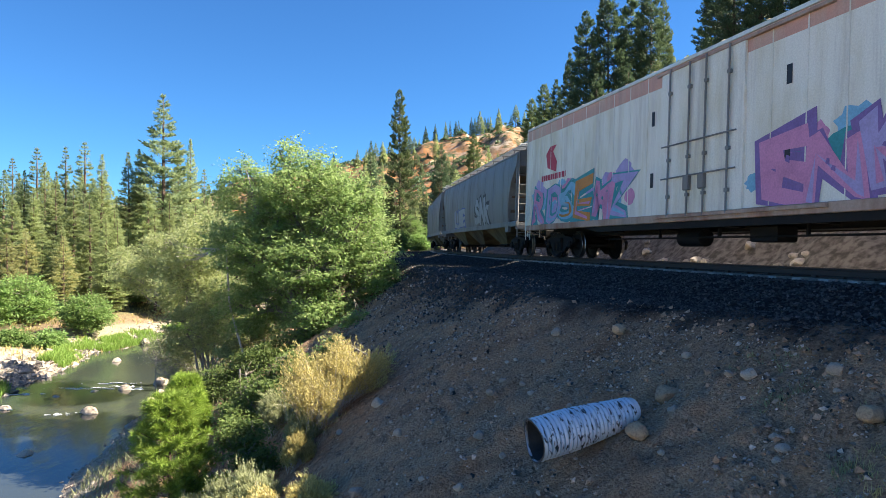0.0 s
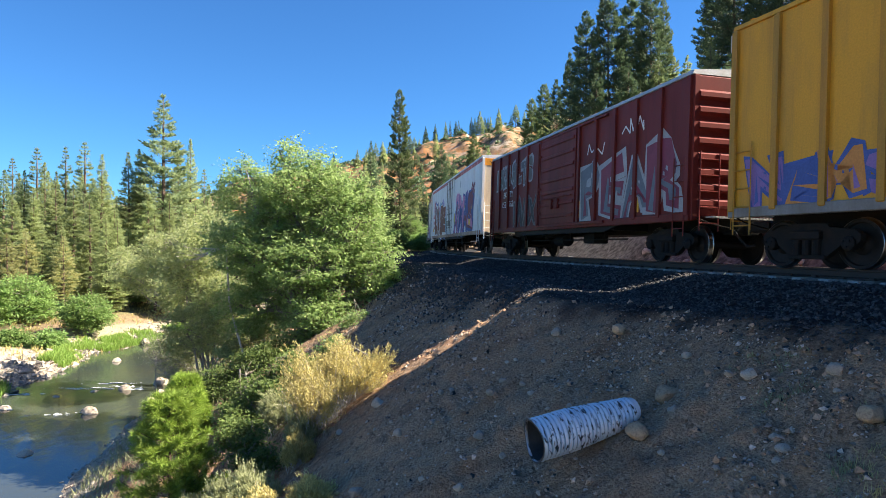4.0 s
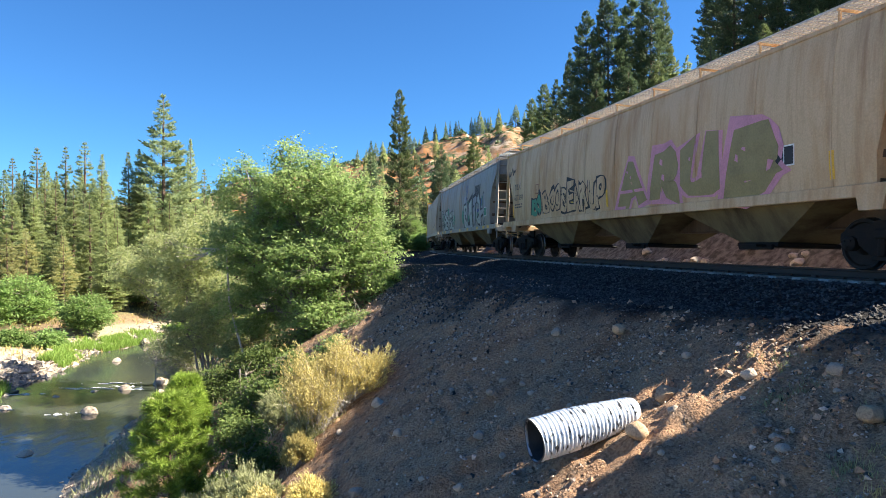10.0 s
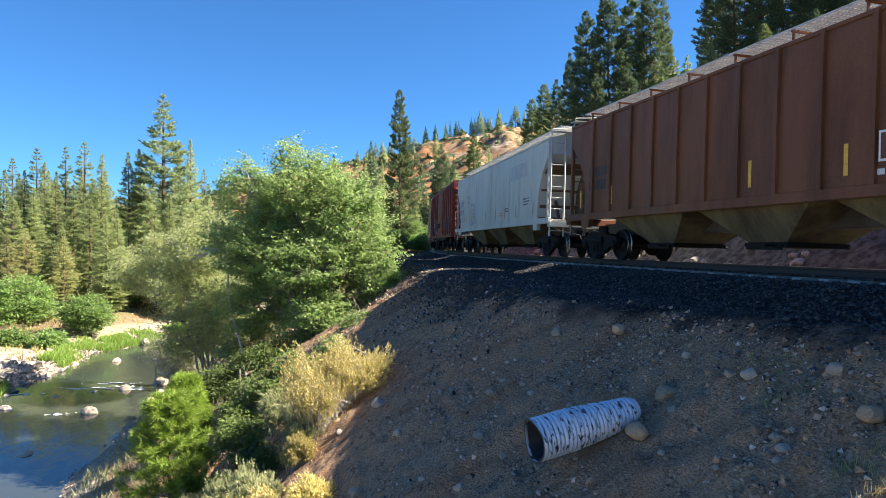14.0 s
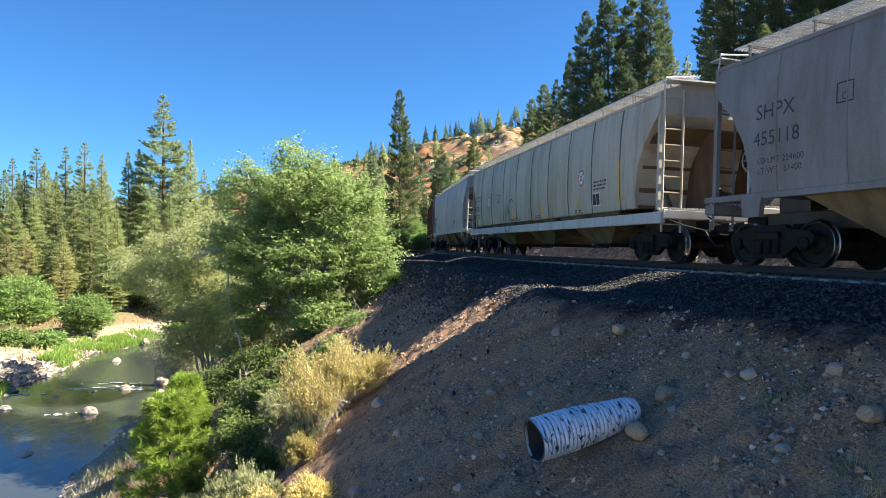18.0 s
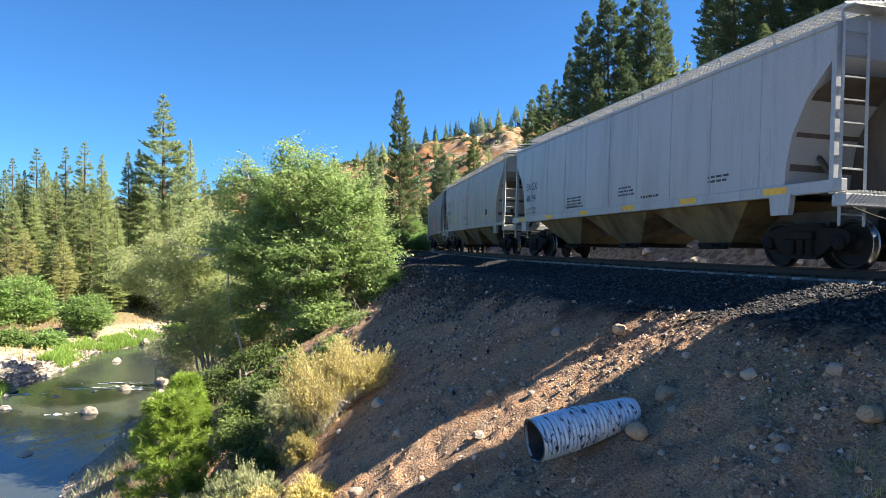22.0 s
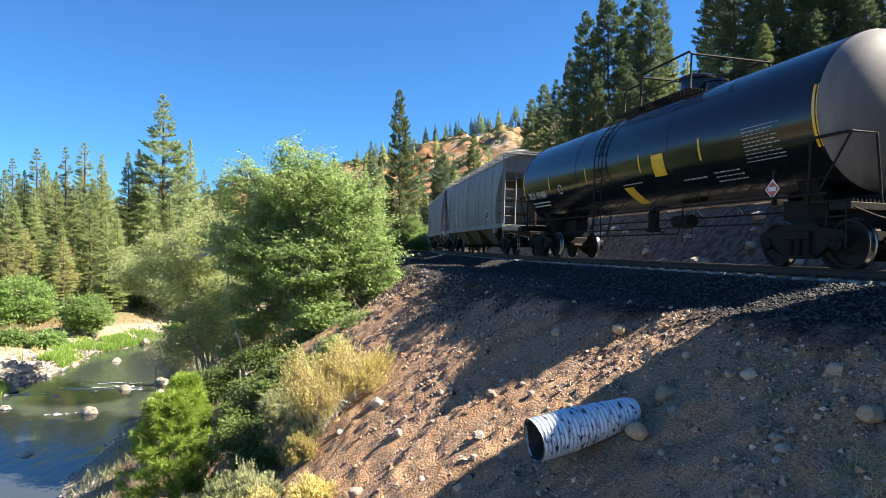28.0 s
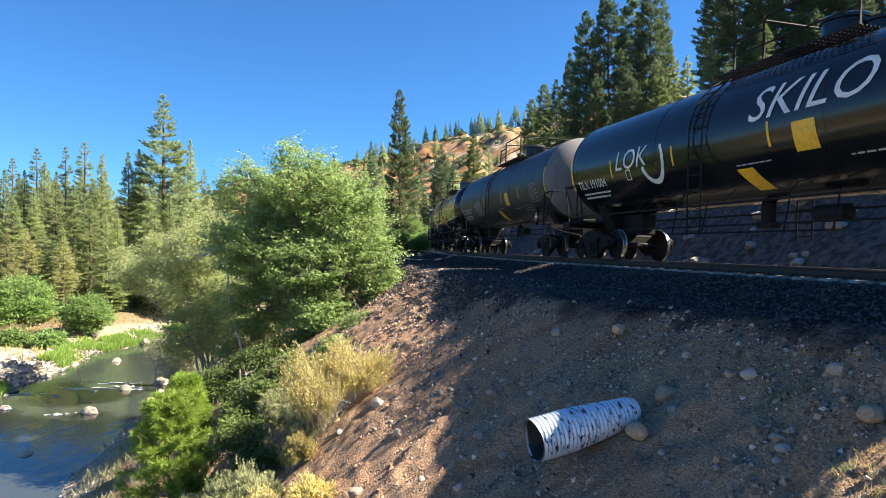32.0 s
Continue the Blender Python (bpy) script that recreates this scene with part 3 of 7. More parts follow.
def truck_mesh():
    mb = Mesh()
    outline = [(-1.09, .50), (-1.09, .62), (-.98, .70), (-.46, .76), (-.40, .84), (.40, .84), (.46, .76), (.98, .70), (1.09, .62), (1.09, .50), (.98, .40), (.88, .56), (.76, .56), (.70, .42), (.42, .22), (.30, .17), (-.30, .17), (-.42, .22), (-.70, .42), (-.76, .56), (-.88, .56), (-.98, .40)]
    for sgn in (-1, 1):
        y0, y1 = sorted((sgn * 0.93, sgn * 1.06))
        mb.slab(outline, y0, y1)
        mb.box(-.40, .40, min(y1, y0) - .01 if sgn < 0 else y1 - .02, y0 + .02 if sgn < 0 else y1 + .045, .16, .24, 0, .01)
        for x in (-.22, 0, .22):
            mb.turned([(.075, .24), (.075, .52)], "z", (x, sgn * 1.075, 0), 10)
            for k in range(5):
                mb.turned([(.088, .26 + k * .055), (.088, .275 + k * .055)], "z", (x, sgn * 1.075, 0), 10)
        mb.box(-.33, .33, *sorted((sgn * 1.0, sgn * 1.16)), .52, .70, 0, .03)
        for x in (-.875, .875):
            mb.turned([(.09, sgn * .9), (.135, sgn * .98), (.135, sgn * 1.10), (.10, sgn * 1.13), (.04, sgn * 1.14)], at=(x, 0, .457), n=14)
            for b in range(3):
                a = 2.1 * b + .5
                mb.turned([(.02, sgn * 1.13), (.02, sgn * 1.155)], at=(x + .07 * math.cos(a), 0, .457 + .07 * math.sin(a)), n=6)
        for x in (-.5, .5):
            mb.tube([(x, sgn * .8, .42), (x * 1.05, sgn * .8, .62)], .03)
    mb.box(-.2, .2, -1.0, 1.0, .50, .80, 0, .04)
    mb.turned([(.32, .78), (.32, .9)], "z", (0, 0, 0), 16)
    mb.tube([(-.5, -.85, .45), (-.5, .85, .45)], .05)
    mb.tube([(.5, -.85, .45), (.5, .85, .45)], .05)
    return mb.data("truck", [DARKSTEEL])


WHEELSET, TRUCK = wheelset_mesh(), truck_mesh()
SPINNING = []


def add_trucks(root, centre):
    for x in (centre, -centre):
        t = part("truck", TRUCK, None, root, "cast iron truck")
        t.location = (x, 0, 0)
        for dx in (-0.875, 0.875):
            w = part("wheelset", WHEELSET, None, t, "steel wheelset with bright treads")
            w.location = (dx, 0, 0.457)
            SPINNING.append(w)


def add_couplers(root, half):
    """Coupler and air hose at both ends."""
    for sgn in (1, -1):
        mb = Mesh()
        mb.box(*sorted((sgn * (half - .3), sgn * (half + .40))), -.09, .09, .78, .96, 0, .02)
        mb.box(*sorted((sgn * (half + .30), sgn * (half + .66))), -.17, .15, .74, 1.0, 0, .05)
        mb.box(*sorted((sgn * (half - .5), sgn * (half + .05))), -.28, .28, .70, 1.08, 0, .02)
        part("coupler", mb, BLACKIRON, root, "rusty knuckle coupler")
        mb = Mesh()
        mb.tube([(sgn * (half - .05), -sgn * .35, .85), (sgn * (half + .2), -sgn * .36, .62), (sgn * (half + .45), -sgn * .33, .42), (sgn * (half + .68), -sgn * .30, .45)], .028)
        part("air_hose", mb, BLACKIRON, root, "black rubber air hose")
        mb = Mesh()
        mb.tube([(sgn * (half + .02), 1.4, 1.06), (sgn * (half + .10), 1.0, .92), (sgn * (half + .12), .35, .80)], .016)
        part("uncoupling_lever", mb, DARKSTEEL, root)


FONT_CACHE = {}


def letters(text, size, slant=0.0, bold=0.0):
    """The outline of a word as flat corners and faces, x to the right and y up."""
    key = (text, size, slant, bold)
    if key not in FONT_CACHE:
        cu = bpy.data.curves.new("letters", "FONT")
        cu.body, cu.size, cu.shear, cu.resolution_u, cu.offset = text, size, slant, 3, bold
        ob = new("letters", cu)
        me = bpy.data.meshes.new_from_object(ob)
        FONT_CACHE[key] = ([tuple(v.co[:2]) for v in me.vertices], [tuple(p.vertices) for p in me.polygons])
        bpy.data.objects.remove(ob)
        bpy.data.curves.remove(cu)
        bpy.data.meshes.remove(me)
    return FONT_CACHE[key]


class Skin:
    """The near side of a car: lays flat shapes onto it. x runs along the car, forward is to the reader's left."""

    def __init__(self, root, side, cut=0.0):
        self.root, self.side, self.cut = root, side, cut

    def sliced(self, pts, faces):
        """The same shape cut into level strips, so that it can follow a curved side."""
        bm = bmesh.new()
        vs = [bm.verts.new((x, 0, z)) for x, z in pts]
        for f in faces:
            try:
                bm.faces.new([vs[k] for k in f])
            except ValueError:
                pass
        lo, hi = min(z for _, z in pts), max(z for _, z in pts)
        for z in np.arange(lo + self.cut, hi, self.cut):
            bmesh.ops.bisect_plane(bm, geom=bm.verts[:] + bm.edges[:] + bm.faces[:], dist=1e-5, plane_co=(0, 0, z), plane_no=(0, 0, 1))
        bm.verts.index_update()
        out = [(v.co.x, v.co.z) for v in bm.verts], [tuple(v.index for v in f.verts) for f in bm.faces]
        bm.free()
        return out

    def lay(self, name, shapes, lift=0.005, label=""):
        """shapes: rows of (corners (x, z), faces, material)."""
        mb, mats = Mesh(), []
        for pts, faces, mat in shapes:
            if mat not in mats:
                mats.append(mat)
            if self.cut and max(z for _, z in pts) - min(z for _, z in pts) > self.cut * 1.5:
                pts, faces = self.sliced(pts, faces)
            mb.add([(x, self.side(z) + lift, z) for x, z in pts], faces, mats.index(mat))
        return part(name, mb, mats, self.root, label)

    def word(self, text, x, z, size, mat, slant=0.0, squeeze=1.0, turn=0.0, name="lettering", lift=0.007):
        pts, faces = letters(text, size, slant)
        c, s = math.cos(turn), math.sin(turn)
        return self.lay(name, [([(x - (a * c - b * s) * squeeze, z + a * s + b * c) for a, b in pts], faces, mat)], lift, "painted lettering")

    def plate(self, name, x, z, w, h, mat, lift=0.005, lean=0.0, label=""):
        n = 6
        pts = [(x - k * w - lean * j / n, z + h * j / n) for j in range(n + 1) for k in (0, 1)]
        return self.lay(name, [(pts, [(2 * j, 2 * j + 1, 2 * j + 3, 2 * j + 2) for j in range(n)], mat)], lift, label)

    def bars(self, x, z, w, rows, mat, pitch=0.11, thick=0.05, name="small_print"):
        """Writing too small to read."""
        rnd = random.Random(int(x * 97 + z * 31))
        shapes = []
        for r in range(rows):
            p = x
            zz = z - r * pitch
            end = x - w * rnd.uniform(.7, 1)
            while p > end:
                d = rnd.uniform(.06, .2)
                shapes.append(([(p, zz), (p - d, zz), (p - d, zz + thick), (p, zz + thick)], [(0, 1, 2, 3)], mat))
                p -= d + .04
        return self.lay(name, shapes, 0.006, "rows of small stencilled print")

    def stripes(self, xs, z, h, w=0.09):
        for x in xs:
            self.plate("reflector", x, z, w, h, YELLOW, 0.008, label="yellow reflective strip")

    def piece(self, text, x, z, w, h, fills, edge, seed, cloud=None, slant=0.0, bold=.05, halo=None):
        """A sprayed word: a soft cloud behind, fat letters with an outline, a second tone and glints."""
        rnd = random.Random(seed)
        n = len(text)
        if cloud:
            for k in range(n * 4):
                cx, cz, r = x - w * (k + .5) / (n * 4) + rnd.uniform(-.3, .3), z + h * rnd.uniform(.3, 1.1), h * rnd.uniform(.16, .34)
                pts = [(cx + 1.3 * r * math.cos(a * .3307) * rnd.uniform(.75, 1.15), cz + r * math.sin(a * .3307) * rnd.uniform(.75, 1.15)) for a in range(19)]
                self.lay("spray_cloud", [(pts, [tuple(range(19))], cloud[k % len(cloud)])], .003 + .0004 * (k % 9))
        cell = w / n
        for k, ch in enumerate(text):
            plain = letters(ch, 1.0, 0.0, bold)[0]
            lo_a, hi_a = min(p[0] for p in plain), max(p[0] for p in plain)
            lo_b, hi_b = min(p[1] for p in plain), max(p[1] for p in plain)
            grow, drop, tilt = rnd.uniform(.92, 1.12), rnd.uniform(-.05, .05) * h, rnd.uniform(-.13, .13)
            sa, sb = cell * rnd.uniform(.98, 1.12) / max(.2, hi_a - lo_a), h * grow / max(.2, hi_b - lo_b)
            bend_ = rnd.uniform(-.10, .10)

            def put(points):
                out = []
                for a, b in points:
                    u, v = (a - lo_a) * sa, (b - lo_b) * sb
                    p, q = u * 2.6 / cell + 7 * k + seed, v * 2.6 / h + 3 * k
                    u += bend_ * cell * math.sin(v / h * 3.1) + slant * v + (float(vn(p, q, 51)) - .5) * .34 * cell
                    v += (float(vn(p, q, 52)) - .5) * .34 * h + max(0.0, v / h - .75) * h * (float(vn(p * 1.6, q, 53)) - .3) * .9
                    out.append((x - cell * k - u + tilt * v, z + drop + v + tilt * .5 * u))
                return out

            if halo:
                wide_pts, wide_faces = letters(ch, 1.0, 0.0, bold + .10)
                self.lay("graffiti_halo", [(put(wide_pts), wide_faces, halo)], .0078 - .0003 * (k % 5), "dark sprayed outline")
            thick_pts, thick_faces = letters(ch, 1.0, 0.0, bold + .055)
            letter = self.lay("graffiti_letter", [(put(thick_pts), thick_faces, edge)], .009 + .0005 * (k % 5), "sprayed graffiti letter")
            pts, faces = letters(ch, 1.0, 0.0, bold)
            self.lay("graffiti_fill", [(put(pts), faces, fills[k % len(fills)])], .013 + .0005 * (k % 5), "sprayed colour fill").parent = letter
            if len(fills) > 1:
                thin_pts, thin_faces = letters(ch, 1.0, 0.0, bold - .05)
                low = [f for f in thin_faces if sum(thin_pts[i][1] for i in f) / len(f) < (lo_b + hi_b) * .5]
                if low:
                    self.lay("graffiti_shade", [(put(thin_pts), low, fills[(k + 1) % len(fills)])], .0165 + .0005 * (k % 5)).parent = letter
            for g in range(2):
                gx, gz, gl, gw = x - cell * (k + rnd.uniform(.25, .75)), z + h * rnd.uniform(.3, .8), h * rnd.uniform(.06, .16), cell * rnd.uniform(.02, .05)
                self.lay("graffiti_glint", [([(gx - gw, gz), (gx + gw, gz + gw), (gx + gw * .4, gz + gl), (gx - gw, gz + gl * .8)], [(0, 1, 2, 3)], edge)], .0205 + .0004 * g).parent = letter

    def stroke(self, name, pts, thick, mat, lift=.014, label=""):
        """One sprayed line through the given corners."""
        v, f = [], []
        for k, (a, b) in enumerate(pts):
            (p, q), (r, s) = pts[max(k - 1, 0)], pts[min(k + 1, len(pts) - 1)]
            l = math.hypot(r - p, s - q) or 1
            nx, nz = -(s - q) / l * thick, (r - p) / l * thick
            v += [(a + nx, b + nz), (a - nx, b - nz)]
            if k:
                i = 2 * k
                f.append((i - 2, i - 1, i + 1, i))
        return self.lay(name, [(v, f, mat)], lift, label)

    def scrawl(self, x, z, w, h, mat, seed, turns=9, thick=0.025):
        """A quick tag in one line."""
        rnd = random.Random(seed)
        pts, px = [], x
        for k in range(turns * 2):
            px -= w / (turns * 2)
            pts.append((px + rnd.uniform(-.5, .5) * w / turns, z + h * (rnd.uniform(.5, 1) if k % 2 else rnd.uniform(0, .45))))
        v, f = [], []
        for k in range(len(pts) - 1):
            (a, b), (c, d) = pts[k], pts[k + 1]
            l = math.hypot(c - a, d - b) or 1
            nx, nz = -(d - b) / l * thick, (c - a) / l * thick
            i = len(v)
            v += [(a + nx, b + nz), (a - nx, b - nz), (c - nx, d - nz), (c + nx, d + nz)]
            f.append((i, i + 1, i + 2, i + 3))
        self.lay("graffiti_tag", [(v, f, mat)], 0.01)


def ladder(root, name, a, b, width_vec, rungs, mat, r=0.02, stile=0.035, label="steel ladder"):
    """Two stiles from a to b, and rungs between."""
    mb = Mesh()
    a, b, w = Vector(a), Vector(b), Vector(width_vec)
    for o in (Vector((0, 0, 0)), w):
        mb.tube([a + o, b + o], stile, 4, smooth=False)
    for k in range(rungs):
        p = a + (b - a) * ((k + .5) / rungs)
        mb.tube([p, p + w], r, 5)
    return part(name, mb, mat, root, label)


def grating(root, name, x0, x1, y0, y1, z, mat):
    mb = Mesh()
    n = max(3, int((y1 - y0) / .085))
    for k in range(n + 1):
        y = y0 + (y1 - y0) * k / n
        mb.box(x0, x1, y - .012, y + .012, z, z + .035)
    for x in np.arange(x0 + .1, x1, .16):
        mb.box(x, x + .02, y0, y1, z + .004, z + .03)
    return part(name, mb, mat, root, "open steel grating walkway")


def empty_car(name, label, category="freight car"):
    return tagged(new(name), label, category, "freight train")


# ---------------------------------------------------------------- covered hopper
HOP = [(1.50, 1.40), (1.56, 1.9), (1.585, 2.5), (1.585, 3.1), (1.56, 3.7), (1.50, 4.15), (1.47, 4.24), (1.40, 4.33), (1.0, 4.46), (0.55, 4.53), (0.0, 4.55)]
FLAT = [(1.52, 1.40), (1.525, 1.9), (1.53, 2.5), (1.53, 3.1), (1.525, 3.7), (1.52, 4.18), (1.50, 4.27), (1.40, 4.33), (1.0, 4.44), (0.55, 4.50), (0.0, 4.52)]


def hopper_car(L, label, body, sill=None, slope=SLOPE, bay=BAYTAN, ribs="seams", prof=HOP, board=GALV, bays=3, ladder_mat=None, band=None, low=1.20, mid=1.415, seam=None):
    root = empty_car("hopper_car", label)
    sill, ladder_mat = sill or body, ladder_mat or body
    half = L / 2
    top_x = half - 0.28

    def end_x(z):
        k = min(1.0, max(0.0, (z - 1.40) / 2.0))
        return top_x - 1.12 * math.sqrt(max(0.0, 1 - k * k))

    ring = [(y, z) for y, z in prof] + [(-y, z) for y, z in prof[-2::-1]]
    xs = np.linspace(-1, 1, 13)
    mb = Mesh()
    rows = [[(t * end_x(z), y, z) for y, z in ring] for t in xs]
    mb.loft(rows, 0, True, caps=False, closed=False)
    n = len(prof)
    for sgn in (1, -1):
        v = [(sgn * end_x(z), y, z) for y, z in ring]
        f = [(k, k + 1, len(ring) - 2 - k, len(ring) - 1 - k) for k in range(n - 1)]
        mb.add(v, f, 1, False)
        zz = [1.40 + 2.0 * k / 10 for k in range(11)]
        v = [(sgn * (end_x(z) + .004), y, z) for z in zz for y in (-1.44, 1.44)]
        mb.add(v, [(2 * k, 2 * k + 1, 2 * k + 3, 2 * k + 2) for k in range(10)], 2, True)
    part("body", mb, [body, body, slope], root)
    sidey = lambda z: float(np.interp(z, [p[1] for p in prof[:8]], [p[0] for p in prof[:8]]))
    # seams or outside posts
    count = 13 if ribs == "posts" else 9
    w, dpt = (0.045, 0.07) if ribs == "posts" else (0.024 if seam else 0.013, 0.010)
    for sgn in (1, -1):
        for k in range(count):
            x = (k + .5) / count * 2 * (half - 1.3) - (half - 1.3)
            zs = [z for _, z in prof[:7] if abs(x) < end_x(z) - .05]
            if len(zs) < 2:
                continue
            rr = []
            mb = Mesh()
            for z in zs:
                y = sidey(z)
                rr.append([(x - w, sgn * (y - .02), z), (x - w, sgn * (y + dpt), z), (x + w, sgn * (y + dpt), z), (x + w, sgn * (y - .02), z)])
            mb.loft(rr)
            part("side_post" if ribs == "posts" else "weld_seam", mb, seam or body, root)
    # eave rail and side sill
    for sgn in (1, -1):
        mb = Mesh()
        y0, y1 = sorted((sgn * (prof[6][0] - .06), sgn * (prof[6][0] + .045)))
        mb.box(-top_x, top_x, y0, y1, prof[6][1] - .05, prof[6][1] + .04, 0, .015)
        part("eave_rail", mb, band or body, root)
        mb = Mesh()
        y0, y1 = sorted((sgn * 1.44, sgn * 1.555))
        mb.box(-half + .05, half - .05, y0, y1, low, mid, 0, .012)
        for x in (half - 1.45, -half + 1.45):
            mb.slab([(x - .28, low + .05), (x + .28, low + .05), (x + .22, .98), (x - .22, .98)], *sorted((sgn * 1.45, sgn * 1.57)))
        part("side_sill", mb, sill, root)
    # hopper bays
    span = (2 * half - 4.9) / bays
    for k in range(bays):
        cx = (k - (bays - 1) / 2) * span
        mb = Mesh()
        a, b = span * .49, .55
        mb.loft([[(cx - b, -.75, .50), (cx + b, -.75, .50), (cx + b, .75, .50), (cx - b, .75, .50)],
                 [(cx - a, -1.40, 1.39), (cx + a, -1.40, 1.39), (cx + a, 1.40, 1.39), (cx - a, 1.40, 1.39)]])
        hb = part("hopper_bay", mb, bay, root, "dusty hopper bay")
        mb = Mesh()
        mb.box(cx - .62, cx + .62, -.8, .8, .40, .50, 0, .02)
        mb.box(cx - .5, cx + .5, .8, .86, .34, .46, 0, .01)
        mb.tube([(cx - .3, -1.1, .43), (cx - .3, 1.1, .43)], .035)
        part("outlet_gate", mb, DARKSTEEL, hb)
    # centre sill, ends
    mb = Mesh()
    mb.box(-half, half, -.22, .22, .78, 1.15, 0, .02)
    for sgn in (1, -1):
        for y in (-1, 1):
            mb.loft([[(sgn * (half - .5), y * .9, 1.2), (sgn * (half - .42), y * .9, 1.2), (sgn * (half - .42), y * 1.0, 1.2), (sgn * (half - .5), y * 1.0, 1.2)],
                     [(sgn * (half - 1.9), y * .7, 2.7), (sgn * (half - 1.82), y * .7, 2.7), (sgn * (half - 1.82), y * .8, 2.7), (sgn * (half - 1.9), y * .8, 2.7)]])
    part("centre_sill", mb, slope, root)
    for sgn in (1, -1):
        # Web plate added to block sun through the coupling gap, longest at the rear.
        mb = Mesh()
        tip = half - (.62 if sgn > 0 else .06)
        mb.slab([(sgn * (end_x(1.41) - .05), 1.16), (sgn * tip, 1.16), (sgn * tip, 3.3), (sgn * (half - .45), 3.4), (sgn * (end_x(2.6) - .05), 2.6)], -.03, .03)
        part("end_web", mb, slope, root, "dark web plate added under the slope sheet to block sun")
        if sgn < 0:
            # Unseen far-side plate, added only to keep sun out of the rear recess.
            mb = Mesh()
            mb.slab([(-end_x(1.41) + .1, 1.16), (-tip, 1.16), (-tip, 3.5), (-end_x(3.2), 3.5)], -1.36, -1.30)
            part("end_panel", mb, slope, root, "added dark plate that blocks sun behind the ladder")
        mb = Mesh()
        mb.turned([(.0, -.42), (.2, -.38), (.2, .38), (.0, .42)], "y", (sgn * (half - .85), -.55, 1.42), 12)
        part("air_reservoir", mb, BLACKIRON, root)
        mb = Mesh()
        x0, x1 = sorted((sgn * (half - .30), sgn * half))
        mb.box(x0, x1, -1.5, 1.5, 1.08, 1.30, 0, .02)
        part("end_sill", mb, sill, root)
        for y in (1.47, -1.47):
            mb = Mesh()
            mb.box(*sorted((sgn * (half - .36), sgn * (half - .26))), y - .05, y + .05, 1.3, 4.26, 0, .012)
            part("corner_post", mb, body, root)
        ladder(root, "end_ladder", (sgn * (half - .20), 1.44, .75), (sgn * (half - .20), 1.44, 4.32), (0, -.52, 0), 9, ladder_mat)
        grating(root, "crossover_platform", *sorted((sgn * (half - .28), sgn * (half + .05))), -1.3, 1.3, 1.32, GALV)
        mb = Mesh()
        mb.box(*sorted((sgn * (half - .35), sgn * (half + .02))), -1.2, 1.45, 4.50, 4.53)
        mb.tube([(sgn * (half - .25), 1.44, 4.30), (sgn * (half - .25), 1.40, 4.62), (sgn * (half - .25), .6, 4.70)], .02)
        part("roof_end_platform", mb, board, root)
    mb = Mesh()
    for k in range(14):
        a, b = 2 * math.pi * k / 14, 2 * math.pi * (k + 1) / 14
        mb.tube([(half - .12, .35 + .28 * math.cos(a), 2.35 + .28 * math.sin(a)), (half - .12, .35 + .28 * math.cos(b), 2.35 + .28 * math.sin(b))], .018, 5)
    for k in range(4):
        a = math.pi * k / 4
        mb.tube([(half - .12, .35 + .28 * math.cos(a), 2.35 + .28 * math.sin(a)), (half - .12, .35 - .28 * math.cos(a), 2.35 - .28 * math.sin(a))], .012, 5)
    mb.box(half - .22, half - .14, .2, .5, 1.3, 2.5)
    part("brake_wheel", mb, GALV, root, "handbrake wheel")
    # roof walk
    for y0, y1 in ((.42, 1.06), (-1.06, -.42)):
        grating(root, "running_board", -top_x, top_x, y0, y1, 4.74, board)
    for x in np.linspace(-top_x + .4, top_x - .4, 10):
        mb = Mesh()
        for y in (.48, 1.0, -.48, -1.0):
            mb.box(x - .02, x + .02, y - .02, y + .02, 4.42, 4.75)
        mb.box(x - .025, x + .025, -1.05, 1.05, 4.70, 4.745)
        part("board_bracket", mb, body, root)
    mb = Mesh()
    mb.box(-top_x + .8, top_x - .8, -.34, .34, 4.50, 4.70, 0, .04)
    part("hatch_trough", mb, body, root)
    add_trucks(root, half - 1.42)
    add_couplers(root, half)
    return root, Skin(root, sidey, .3), half


